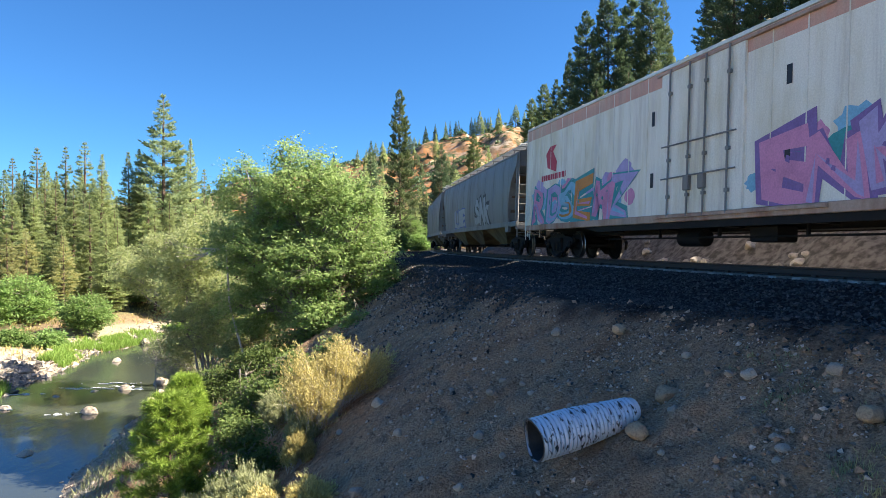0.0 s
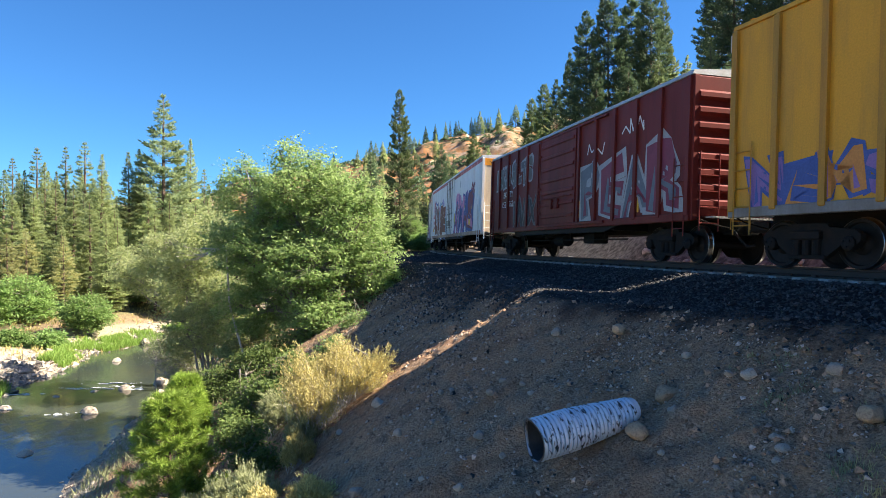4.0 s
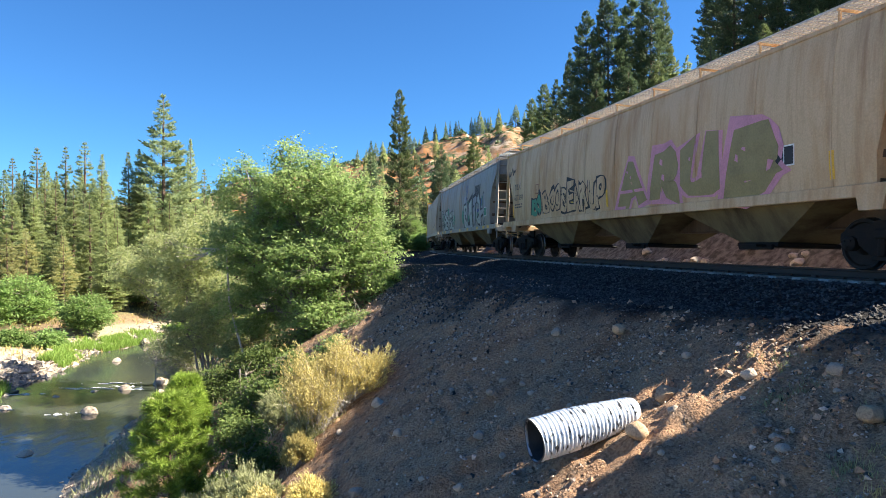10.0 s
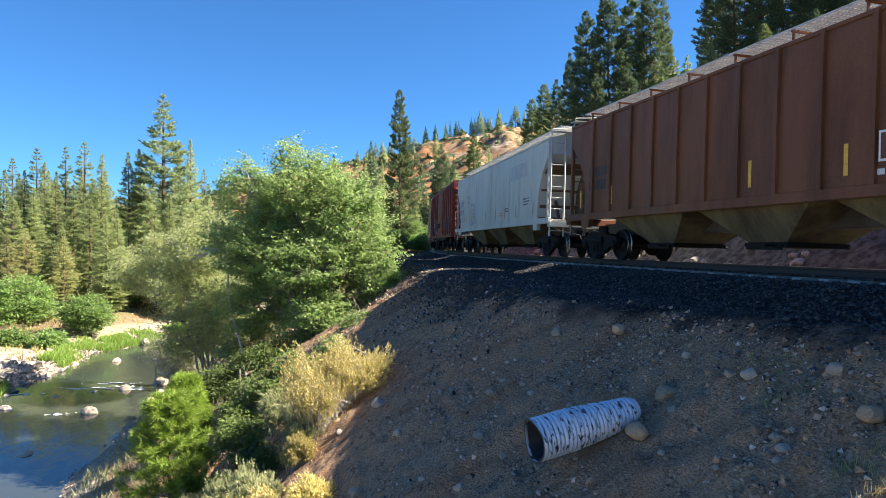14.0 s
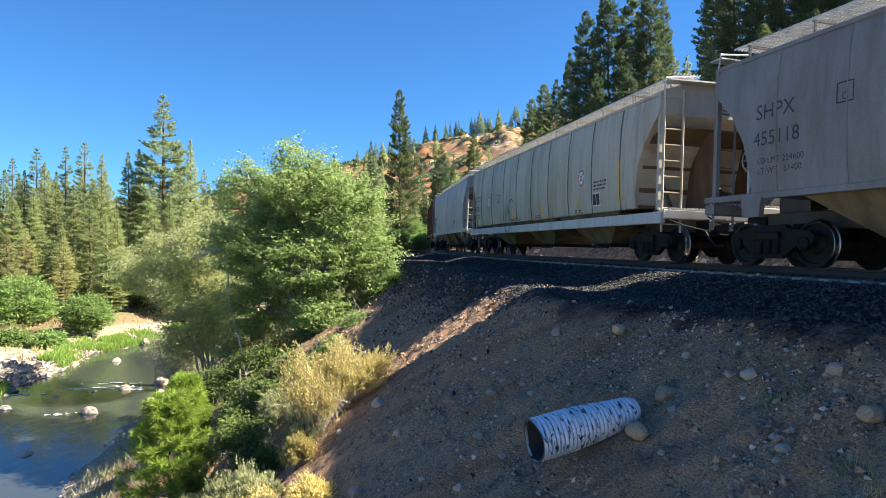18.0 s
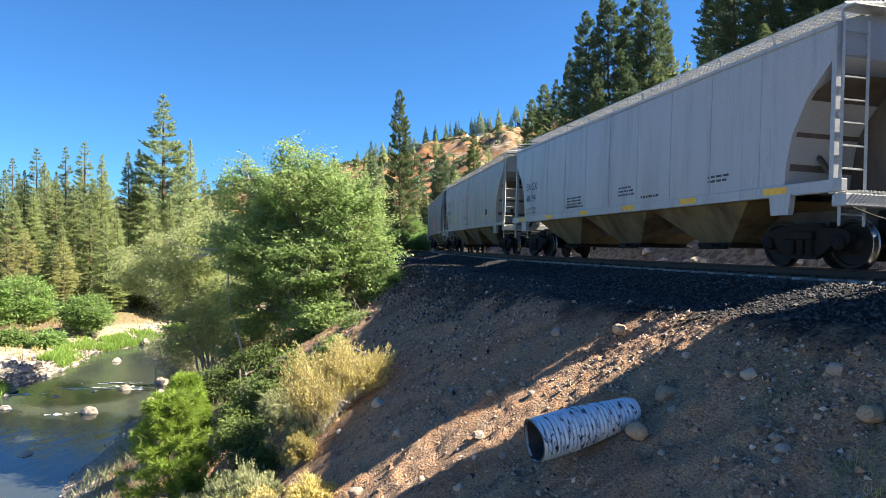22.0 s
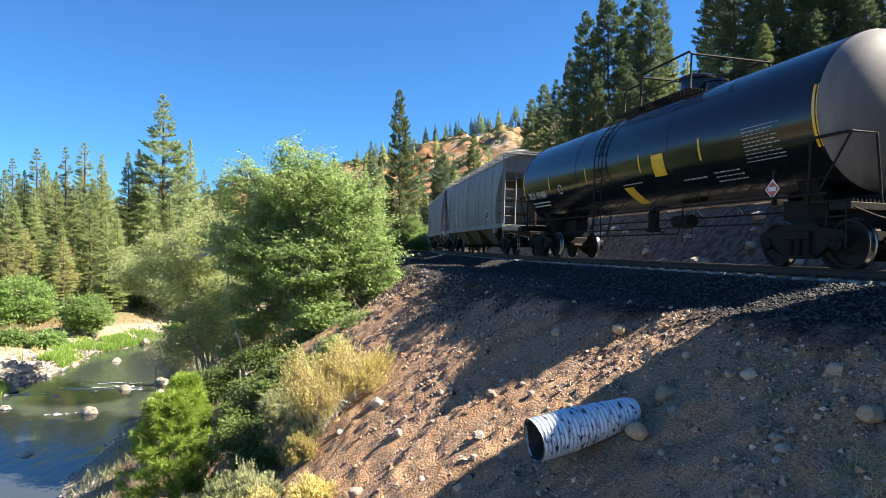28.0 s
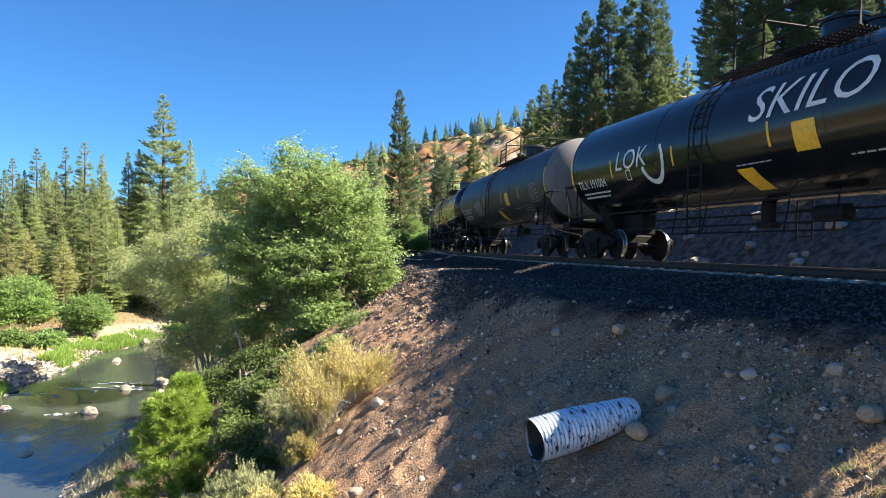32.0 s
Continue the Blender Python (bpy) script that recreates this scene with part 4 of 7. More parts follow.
# ---------------------------------------------------------------- boxcars and refrigerator cars
def box_car(L, label, body, rib=None, top=4.75, sill_mat=None, band=None, smooth=False, door_w=3.2, end_mat=None, end_top=None, name="box_car", corrugated=True, roof=None, rib_n=15, rods=True):
    root = empty_car(name, label)
    half, w, floor_z = L / 2, 1.50, 1.10
    rib, end_mat = rib or body, end_mat or body
    mb = Mesh()
    mb.box(-half + .05, half - .05, -w, w, floor_z, top - .22, 0, .03)
    part("body", mb, body, root)
    mb = Mesh()
    xs = [-half + .02, half - .02]
    ringz = [(-w - .03, top - .22), (-w, top - .12), (0, top), (w, top - .12), (w + .03, top - .22)]
    mb.loft([[(x, y, z) for y, z in ringz] for x in xs])
    for x in np.linspace(-half + .5, half - .5, 16):
        mb.loft([[(x + d, y, z + .025) for y, z in ringz[1:4]] + [(x + d, 0, top - .05)] for d in (-.05, .05)])
    part("roof", mb, roof or body, root)
    mb = Mesh()
    if smooth:
        for sgn in (1,):
            for k in range(24):
                x = -half + .5 + (2 * half - 1) * k / 23
                if abs(x) > door_w / 2 + .2:
                    m1 = Mesh()
                    m1.box(x - .014, x + .014, *sorted((sgn * w, sgn * (w + .010))), floor_z + .1, top - .25)
                    part("panel_seam", m1, rib, root)
    else:
        for sgn in (1, -1):
            for k in range(rib_n):
                x = -half + .12 + (2 * half - .24) * k / (rib_n - 1)
                if abs(x) > door_w / 2 + .15:
                    m1 = Mesh()
                    m1.box(x - .07, x + .07, *sorted((sgn * (w - .01), sgn * (w + .075))), floor_z, top - .24, 0, .02)
                    part("side_post", m1, rib, root)
    if band:
        for sgn in (1, -1):
            mb = Mesh()
            mb.box(-half + .06, half - .06, *sorted((sgn * w, sgn * (w + .006))), top - (.62 if band is SALMON else .42), top - .23)
            part("painted_band", mb, band, root, "faded red band under the roof")
    for sgn in (1, -1):
        mb = Mesh()
        mb.box(-half + .04, half - .04, *sorted((sgn * (w - .1), sgn * (w + .05))), .98, 1.18, 0, .015)
        part("side_sill", mb, sill_mat or body, root)
        mb = Mesh()
        mb.slab([(-half * .55, .978), (half * .55, .978), (half * .45, .82), (-half * .45, .82)], *sorted((sgn * (w - .09), sgn * (w - .02))))
        part("sill_belly", mb, BLACKIRON, root)
        dm = Mesh()
        dm.box(-door_w / 2, door_w / 2, *sorted((sgn * w, sgn * (w + .06))), floor_z + .06, top - .34, 0, .02)
        door = part("door", dm, body, root, "sliding side door")
        for k in range(0 if smooth else 7):
            z = floor_z + .35 + k * (top - floor_z - .95) / 6
            dm = Mesh()
            dm.box(-door_w / 2 + .1, door_w / 2 - .1, *sorted((sgn * (w + .05), sgn * (w + .095))), z - .06, z + .06, 0, .02)
            part("door_rib", dm, body, door)
        metal = GREY2 if smooth else rib
        for x in (-door_w * .36, -door_w * .1, door_w * .1, door_w * .36) if rods else (door_w * .46,):
            hm = Mesh()
            hm.tube([(x, sgn * (w + .11), floor_z), (x, sgn * (w + .11), top - .3)], .024)
            for z in (floor_z + .5, floor_z + 1.4, top - .9):
                hm.box(x - .05, x + .05, *sorted((sgn * (w + .05), sgn * (w + .13))), z - .04, z + .04)
            part("lock_rod", hm, metal, door)
        for z in (floor_z + .95, floor_z + 1.75) if rods else (floor_z + 1.0,):
            hm = Mesh()
            hm.tube([(-door_w * .45, sgn * (w + .12), z), (door_w * .45, sgn * (w + .12), z)], .02)
            part("door_bar", hm, metal, door)
        for x in (-.3, .25):
            hm = Mesh()
            hm.box(x - .04, x + .16, *sorted((sgn * (w + .06), sgn * (w + .15))), floor_z + .6, floor_z + .95, 0, .02)
            part("door_latch", hm, metal, door)
        for z0, z1, out in ((floor_z - .02, floor_z + .05, .12), (top - .36, top - .30, .09)):
            mb = Mesh()
            mb.box(-door_w / 2 - 2.2, door_w / 2 + .2, *sorted((sgn * w, sgn * (w + out))), z0, z1)
            part("door_rail", mb, sill_mat or rib, root)
        for e in (1, -1):
            ladder(root, "side_ladder", (e * (half - .65), sgn * (w + .06), .62), (e * (half - .65), sgn * (w + .06), 2.5), (e * .45, 0, 0), 5, rib, .015, .018)
    for sgn in (1, -1):
        mb = Mesh()
        mb.box(*sorted((sgn * (half - .06), sgn * half)), -w + .01, w - .01, floor_z, top - .25, 0, .02)
        end = part("car_end", mb, end_mat, root)
        if corrugated:
            n = 8
            for k in range(n):
                z = floor_z + .3 + k * (top - floor_z - 1.0) / (n - 1)
                mb = Mesh()
                mb.loft([[(sgn * (half - .01), y, z - .13), (sgn * (half + .09), y, z - .05), (sgn * (half + .09), y, z + .05), (sgn * (half - .01), y, z + .13)] for y in (-w + .12, w - .12)])
                part("end_rib", mb, end_mat, end)
        if end_top:
            mb = Mesh()
            mb.box(*sorted((sgn * (half - .01), sgn * (half + .012 + (.085 if corrugated else 0)))), -w + .02, w - .02, top - .62, top - .26)
            part("end_top_panel", mb, end_top, root)
        for y in (w - .06, -w + .06):
            mb = Mesh()
            mb.box(*sorted((sgn * (half - .1), sgn * (half + .04))), y - .06, y + .06, floor_z - .1, top - .24, 0, .015)
            part("corner_post", mb, rib, root)
        ladder(root, "end_ladder", (sgn * (half + .10), w - .15, .75), (sgn * (half + .10), w - .15, 2.6), (0, -.5, 0), 5, rib, .016, .018)
        grating(root, "crossover_platform", *sorted((sgn * half, sgn * (half + .3))), -1.1, 1.1, 1.06, GALV)
    mb = Mesh()
    mb.box(-half, half, -.3, .3, .78, 1.1, 0, .02)
    for x in np.linspace(-half * .5, half * .5, 5):
        mb.box(x - .08, x + .08, -1.4, 1.4, .86, 1.05)
    mb.turned([(.0, -.5), (.22, -.45), (.22, .45), (.0, .5)], "x", (1.2, .7, .62), 14)
    mb.box(-1.8, -1.0, .4, .9, .5, .85, 0, .03)
    mb.tube([(-half * .5, .9, .62), (half * .5, .9, .62)], .025)
    for x in (-2.6, 0, 2.4):
        mb.box(x - .02, x + .02, .86, .94, .6, 1.0)
    part("underframe", mb, BLACKIRON, root, "black underframe with brake gear")
    add_trucks(root, half - 2.2 if L > 20 else half - 1.6)
    add_couplers(root, half)
    return root, Skin(root, lambda z: w), half


# ---------------------------------------------------------------- tank cars
def tank_car(L, label, shell, head, marks, seed=0):
    root = empty_car("tank_car", label)
    half, R, zc = L / 2, 1.52, 2.93
    sh = half - 0.10
    prof = []
    for k in range(7):
        a = k / 6 * math.pi / 2
        prof.append((R * math.sin(a) if k else .02, -sh - .0 + (.62 * (1 - math.cos(a)) if k else 0)))
    prof = prof + [(R, -sh + .9), (R, -.05), (R, .05), (R, sh - .9)] + [(r, -a) for r, a in prof[::-1]]
    mb = Mesh()
    mb.turned([(r, a) for r, a in prof], "x", (0, 0, zc), 48)
    n = 48
    for k in range(len(prof) - 1):
        if k < 6 or k >= len(prof) - 7:
            for j in range(n):
                mb.m[k * n + j] = 1
    part("shell", mb, [shell, head], root)
    for x in (-sh + .66, sh - .66, -sh * .33, sh * .33):
        mb = Mesh()
        mb.turned([(R + .002, x - .02), (R + .010, x - .015), (R + .010, x + .015), (R + .002, x + .02)], "x", (0, 0, zc), 48)
        part("weld_band", mb, shell, root)
    side = lambda z: math.sqrt(max(.01, (R + .0) ** 2 - (z - zc) ** 2))
    for sgn in (1, -1):
        mb = Mesh()
        x = sgn * (half - 1.6)
        mb.loft([[(x - .25, y, .95) for y in (-.5, .5)] + [(x - .25, 1.0, 1.9), (x - .25, -1.0, 1.9)], [(x + .25, y, .95) for y in (-.5, .5)] + [(x + .25, 1.0, 1.9), (x + .25, -1.0, 1.9)]])
        mb.box(*sorted((sgn * (half - 2.9), sgn * half)), -.24, .24, .78, 1.40, 0, .02)
        part("saddle", mb, BLACKIRON, root)
        mb = Mesh()
        mb.box(*sorted((sgn * (half - .45), sgn * half)), -1.45, 1.45, 1.02, 1.16, 0, .015)
        part("end_sill", mb, BLACKIRON, root)
        grating(root, "end_platform", *sorted((sgn * (half - 1.1), sgn * half)), -1.4, 1.4, 1.17, DARKSTEEL)
        x0, x1 = sgn * (half - .95), sgn * (half - .06)
        for y in (1.42, -1.42):
            mb = Mesh()
            mb.tube([(x0, y, 1.15), (x0, y, 2.25), (x0 + sgn * .06, y, 2.33), (x0 + sgn * .12, y, 2.36), (x1, y, 2.36)], .028)
            mb.tube([(x1, y, 2.36), (x0 + sgn * .1, y, 1.2)], .02)
            mb.tube([(x1, y, 2.36), (x1, y * .63, 2.36), (x1, y * .53, 1.2)], .022)
            part("end_handrail", mb, DARKSTEEL, root, "bent pipe handrail")
        ladder(root, "sill_step", (sgn * (half - .5), 1.46, .35), (sgn * (half - .5), 1.46, 1.1), (sgn * .42, 0, 0), 2, BLACKIRON, .016, .018)
    for y in (1.47, -1.47):
        mb = Mesh()
        mb.tube([(-half + .5, y, 1.33), (half - .5, y, 1.33)], .026)
        for x in np.linspace(-half + 1, half - 1, 9):
            mb.tube([(x, y, 1.33), (x, y * .78, 1.66)], .014, 4)
        part("side_handrail", mb, DARKSTEEL, root)
    # centre ladder, dome platform
    for sgn in (1, -1):
        mb = Mesh()
        for x in (.64, 1.12):
            pts = [(x, sgn * 1.56, .62), (x, sgn * 1.58, 2.9)]
            for a in range(5, 75, 10):
                pts.append((x, sgn * (R + .07) * math.cos(radians(a)), zc + (R + .07) * math.sin(radians(a))))
            mb.tube(pts, .02)
        for k in range(7):
            mb.tube([(.64, sgn * 1.57, .72 + k * .33), (1.12, sgn * 1.57, .72 + k * .33)], .014)
        for a in range(8, 75, 11):
            y, z = sgn * (R + .07) * math.cos(radians(a)), zc + (R + .07) * math.sin(radians(a))
            mb.tube([(.64, y, z), (1.12, y, z)], .014)
        part("centre_ladder", mb, BLACKIRON, root)
    tz = zc + R
    grating(root, "dome_platform", -3.0, 0.85, .5, 1.15, tz - .16, BLACKIRON)
    grating(root, "dome_platform", -3.0, 0.85, -1.15, -.5, tz - .16, BLACKIRON)
    for y in (1.12, -1.12):
        for a, b, up in ((.2, -.7, .52), (-.68, -3.0, .78)):
            mb = Mesh()
            mb.tube([(a, y, tz - .15), (a, y, tz + up - .08), (a - .08, y, tz + up), (b + .08, y, tz + up), (b, y, tz + up - .08), (b, y, tz - .15)], .028)
            mb.tube([(a, y, tz + .2), (b, y, tz + .2)], .018)
            part("platform_railing", mb, DARKSTEEL, root, "pipe railing round the dome")
    for x in (-.68, -3.0):
        mb = Mesh()
        mb.tube([(x, -1.12, tz + .7), (x, 1.12, tz + .7)], .028)
        part("railing_crossbar", mb, DARKSTEEL, root)
    mb = Mesh()
    mb.turned([(.44, tz - .12), (.44, tz + .44), (.48, tz + .46), (.48, tz + .52), (.42, tz + .57), (.02, tz + .59)], "z", (-1.65, 0, 0), 24)
    part("valve_dome", mb, shell, root, "round valve housing")
    mb = Mesh()
    mb.turned([(.27, tz - .05), (.27, tz + .20), (.31, tz + .22), (.31, tz + .28), (.02, tz + .31)], "z", (-2.45, 0, 0), 20)
    part("manway", mb, shell, root)
    mb = Mesh()
    mb.turned([(.16, .95), (.16, 1.5)], "z", (.3, 0, 0), 12)
    mb.box(.05, .55, -.12, .12, .85, 1.0, 0, .03)
    mb.tube([(-half + 2.9, .75, .9), (half - 2.9, .75, .9)], .022)
    mb.tube([(-2.4, .95, .72), (2.6, .95, .72)], .022)
    for x in (-2.4, -1.2, 1.4, 2.6):
        mb.tube([(x, .95, .72), (x, .8, 1.5)], .018)
    mb.turned([(.0, -.4), (.17, -.36), (.17, .36), (.0, .4)], "x", (-1.9, .45, 1.08), 12)
    part("brake_gear", mb, BLACKIRON, root)
    sk = Skin(root, side, .10)
    for x in (4.93, 1.95, -1.27, -3.9):
        sk.plate("reflector", x, 2.38, .07, .50, YELLOW, .006, label="yellow reflective strip")
    for x in (sh - .60, -sh + .68):
        sk.plate("reflector", x + .06, 2.2, .12, 1.12, YELLOW, .006, label="yellow reflective strip")
    x = 7.1
    sk.word(marks, x, 2.2, .36, LETTERWHITE, squeeze=.92)
    sk.bars(x - .15, 2.02, 1.9, 2, LETTERWHITE)
    mb_sq = [((x - 2.95, 2.24), .24, .26)]
    for (px, pz), w_, h_ in mb_sq:
        for a, b, c, d in ((0, 0, w_, .025), (0, h_, w_, .025), (0, 0, .025, h_), (w_ - .025, 0, .025, h_)):
            sk.plate("stencil_square", px - a, pz + b, c, d, LETTERWHITE, .006)
    sk.plate("yellow_placard", -1.92, 2.2, .55, .55, YELLOW, .007, label="yellow placard")
    sk.bars(-1.97, 2.62, .42, 4, tint("ochre", (.35, .2, .03)), .1, .03)
    sk.plate("yellow_placard", -.35, 1.62, .48, .44, YELLOW, .007, lean=-.2, label="slanted yellow placard")
    sk.bars(-5.4, 2.74, 1.05, 8, GREY_T, .075, .018)
    for zz in (2.15, 2.82):
        sk.plate("table_rule", -5.35, zz, 1.12, .014, GREY_T, .006)
    sk.bars(-.2, 2.12, 1.0, 1, GREY_T, .1, .028)
    sk.bars(-3.0, 2.0, .9, 1, GREY_T, .1, .03)
    sk.bars(-4.2, 2.05, 1.1, 3, GREY_T, .09, .024)
    px, pz = -6.2, 1.52
    mb = Mesh()
    mb.box(px - .03, px + .03, 1.30, 1.385, 1.2, 1.9)
    part("placard_bracket", mb, BLACKIRON, root)
    sk = Skin(root, lambda z: 1.385)
    for k, (dx, dz) in enumerate(((0, 0),)):
        sk.lay("hazard_placard", [([(px, pz - .2), (px - .2, pz), (px, pz + .2), (px + .2, pz)], [(0, 1, 2, 3)], LABELWHITE)], .008, "white diamond placard")
        sk.lay("hazard_placard", [([(px, pz - .165), (px - .165, pz), (px, pz + .165), (px + .165, pz)], [(0, 1, 2, 3)], tint("placard_red", (.62, .09, .05)))], .012, "red diamond placard")
        sk.plate("placard_number", px + .1, pz - .04, .2, .085, LABELWHITE, .015)
    sk = Skin(root, side, .10)
    add_trucks(root, half - 1.53)
    add_couplers(root, half)
    return root, sk, half


# ---------------------------------------------------------------- the train, car by car
TRAIN = []


def couple(made, front, rear):
    TRAIN.append((made[0], (front + rear) / 2))
    return made


def length(front, rear):
    return front - rear


WHITE_T, BLUE_T, PINK_T, TEAL_T = tint("white", (.70, .70, .68)), tint("blue", (.05, .09, .30)), tint("pink", (.62, .25, .42)), tint("teal", (.04, .28, .30))
PURPLE_T, ORANGE_T, BROWN_T, BLACK_T = tint("purple", (.22, .13, .34)), tint("orange", (.55, .22, .04)), tint("brown", (.20, .055, .025)), tint("black", (.02, .02, .024))
GREY_T, GREEN_T, RED_T, MAROON_T = tint("grey", (.33, .34, .36)), tint("green", (.06, .26, .16)), tint("red", (.50, .04, .07)), tint("maroon", (.20, .03, .06))
LILAC_T, SKY_T, YELLOW_T, OLIVE_T = tint("lilac", (.40, .33, .58)), tint("skyblue", (.20, .45, .62)), tint("yellow", (.70, .50, .10)), tint("olive", (.30, .24, .10))


def plate_c(sk, x, z, mat, s=.34):
    """A small stencilled frame with a mark in it."""
    for a, b, c, d in ((0, 0, s, .025), (0, s, s + .0, .025), (0, 0, .025, s), (s - .025, 0, .025, s)):
        sk.plate("stencil_square", x - a, z + b, c, d, mat, .006)
    sk.word("C", x - s * .3, z + s * .15, s * .56, mat)


def data_label(sk, x, z):
    """A black label in two panes."""
    sk.plate("data_label", x, z, .52, .40, LABELWHITE, .006)
    sk.plate("data_label", x - .03, z + .03, .21, .34, BLACK_T, .009)
    sk.plate("data_label", x - .27, z + .03, .22, .34, BLACK_T, .009)


def build_train():
    # three hoppers ahead
    for f, r in ((327.0, 309.6), (308.4, 289.6)):
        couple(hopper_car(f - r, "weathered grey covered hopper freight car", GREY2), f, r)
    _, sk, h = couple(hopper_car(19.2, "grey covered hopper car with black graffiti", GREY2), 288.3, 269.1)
    sk.piece("SNK", -1.5, 1.5, 3.2, 1.1, [GREY_T], BLACK_T, 11)
    sk.piece("LUIE", 4.5, 1.5, 3.2, .9, [GREY_T], BLUE_T, 12)
    # two white refrigerator cars
    L = length(268.08, 246.72)
    _, sk, h = couple(box_car(L, "dirty white refrigerator car with pastel graffiti", REEFERWHITE, top=5.05, band=SALMON, smooth=True, sill_mat=SILLORANGE, end_mat=REEFERSUNCREAM, end_top=SALMON, name="refrigerator_car", corrugated=False, roof=REEFERWHITE, door_w=3.0), 268.08, 246.72)
    sk.lay("painted_emblem", [([(h - 2.0, 3.2), (h - 2.75, 3.0), (h - 2.8, 3.35), (h - 2.45, 3.75), (h - 2.75, 3.95), (h - 2.2, 3.95), (h - 1.85, 3.7)], [tuple(range(7))], RED_T)], .007, "faded red emblem")
    sk.bars(h - 1.5, 2.75, 2.4, 1, RED_T, .2, .2)
    sk.piece("RDSEMZ", h - .7, 1.22, 7.0, 1.15, [PINK_T, LILAC_T, SKY_T, ORANGE_T], TEAL_T, 21, [SKY_T, LILAC_T, PINK_T], .2, .03)
    sk.piece("ENKM", -1.9, 1.22, 4.9, 1.15, [PINK_T, PINK_T, LILAC_T], PURPLE_T, 22, [SKY_T, TEAL_T, PINK_T])
    sk.piece("U8", -h + 2.05, 1.2, 1.8, 2.2, [TEAL_T, SKY_T], BLACK_T, 23, None, .1, .08)
    for words, x, z in (("Protecting Today's", -5.2, 4.0), ("Perishables", -5.85, 3.5), ("For Tomorrow", -5.5, 3.0)):
        sk.word(words, x, z, .50, tint("faded_blue", (.13, .17, .36)), .3, .72, name="slogan")
    sk.plate("painted_sill", -7.2, 1.12, 1.5, .22, REEFERRED, .008, label="faded red sill panel")
    sk.bars(.9, 4.0, 1.0, 1, RED_T, .2, .16)
    sk.plate("yellow_placard", -h + 2.9, 1.35, .35, .28, YELLOW, .02)
    sk.stripes((h - 2.2, -h + 1.1), 1.35, .8)
    for x in (2.0, -2.6):
        sk.plate("vent_grille", x, 3.5, .14, .38, BLACK_T, .012)
        sk.plate("vent_grille", x, 1.9, .14, .38, BLACK_T, .012)
    L = length(245.59, 223.9)
    _, sk, h = couple(box_car(L, "white refrigerator car with a red band and large graffiti", REEFERWHITE2, top=5.05, band=REEFERRED, smooth=True, sill_mat=SILLORANGE, end_mat=REEFERSUNCREAM, end_top=ORANGE, name="refrigerator_car", corrugated=False, roof=REEFERWHITE2, door_w=3.0), 245.59, 223.9)
    sk.lay("painted_emblem", [([(h - 1.6, 3.0), (h - 2.3, 2.95), (h - 2.25, 3.55), (h - 2.55, 3.55), (h - 2.65, 3.9), (h - 1.75, 3.85), (h - 1.4, 3.5)], [tuple(range(7))], RED_T)], .007, "red emblem")
    sk.bars(h - .95, 2.55, 2.7, 1, RED_T, .2, .3)
    sk.bars(h - 1.5, 2.1, 1.0, 2, RED_T, .4, .22)
    sk.piece("UASE", h - 2.1, 1.16, 6.0, 1.95, [BROWN_T], LABELWHITE, 31, [LILAC_T, SKY_T, PINK_T, TEAL_T], 0, .09, BLUE_T)
    sk.piece("AMAS", -1.6, 1.2, 6.8, 1.9, [MAROON_T, PINK_T, BLUE_T], BLUE_T, 32, [YELLOW_T, BLUE_T, PINK_T], .25, .06)
    sk.piece("SKG", -h + 3.0, 3.0, .9, .7, [MAROON_T], MAROON_T, 37, None, .2, -.01)
    sk.piece("ELT", 1.2, 1.35, 2.4, .7, [YELLOW_T, SKY_T], GREY_T, 34)
    sk.plate("yellow_placard", h - 1.0, 1.5, .5, .28, YELLOW, .01)
    sk.plate("yellow_placard", -h + 3.6, 1.55, .62, .32, YELLOW, .02)
    sk.stripes((h - .8, -h + 2.8, -2.9), 1.45, .95)
    sk.plate("vent_grille", 2.0, 3.3, .12, .38, BLACK_T, .012)
    sk.plate("vent_grille", -3.9, 3.9, .22, .40, GREY_T, .012)
    pts, faces = letters("NO RUNNING BOARD", .21)
    mb = Mesh()
    mb.add([(-h - .0165, 1.15 - a * .98, 4.53 + b) for a, b in pts], faces)
    part("lettering", mb, LETTERBLACK, sk.root, "painted lettering")
    # brown boxcar
    L = length(222.38, 206.27)
    _, sk, h = couple(box_car(L, "dark red steel boxcar with white graffiti", RED2, top=4.62, rib_n=14, roof=GALV, rods=False), 222.38, 206.27)
    for words, x, z in (("BK", h - 1.92, 2.5), ("TY", h - 2.74, 2.5), ("152", h - 1.72, 2.08), ("762", h - 2.70, 2.08)):
        sk.word(words, x, z, .37, LETTERWHITE, squeeze=1.05, lift=.022)
    sk.piece("EKS", h - .9, 3.0, 1.8, .85, [tint("dull_silver", (.13, .12, .12))], GREY_T, 41, None, 0, .06)
    sk.piece("8LTS", h - 2.9, 2.95, 2.6, 1.0, [tint("dull_silver", (.13, .12, .12))], GREY_T, 42, None, 0, .06)
    sk.piece("VNAX", h - 3.0, 1.2, 2.9, 1.1, [BLACK_T], tint("dull_silver", (.13, .12, .12)), 43, None, .2, .02)
    sk.piece("PEAR", -2.1, 1.25, 5.4, 1.55, [tint("slate", (.13, .15, .18)), MAROON_T], GREY_T, 44, None, 0, .05)
    sk.scrawl(-2.3, 3.1, 1.3, .5, WHITE_T, 5, 4)
    sk.scrawl(-4.6, 3.3, 1.3, .7, WHITE_T, 6, 5)
    sk.stripes((h - 2.5, h - 4.3, -1.9, -5.6), 1.3, .55)
    # yellow boxcar
    L = length(205.03, 186.03)
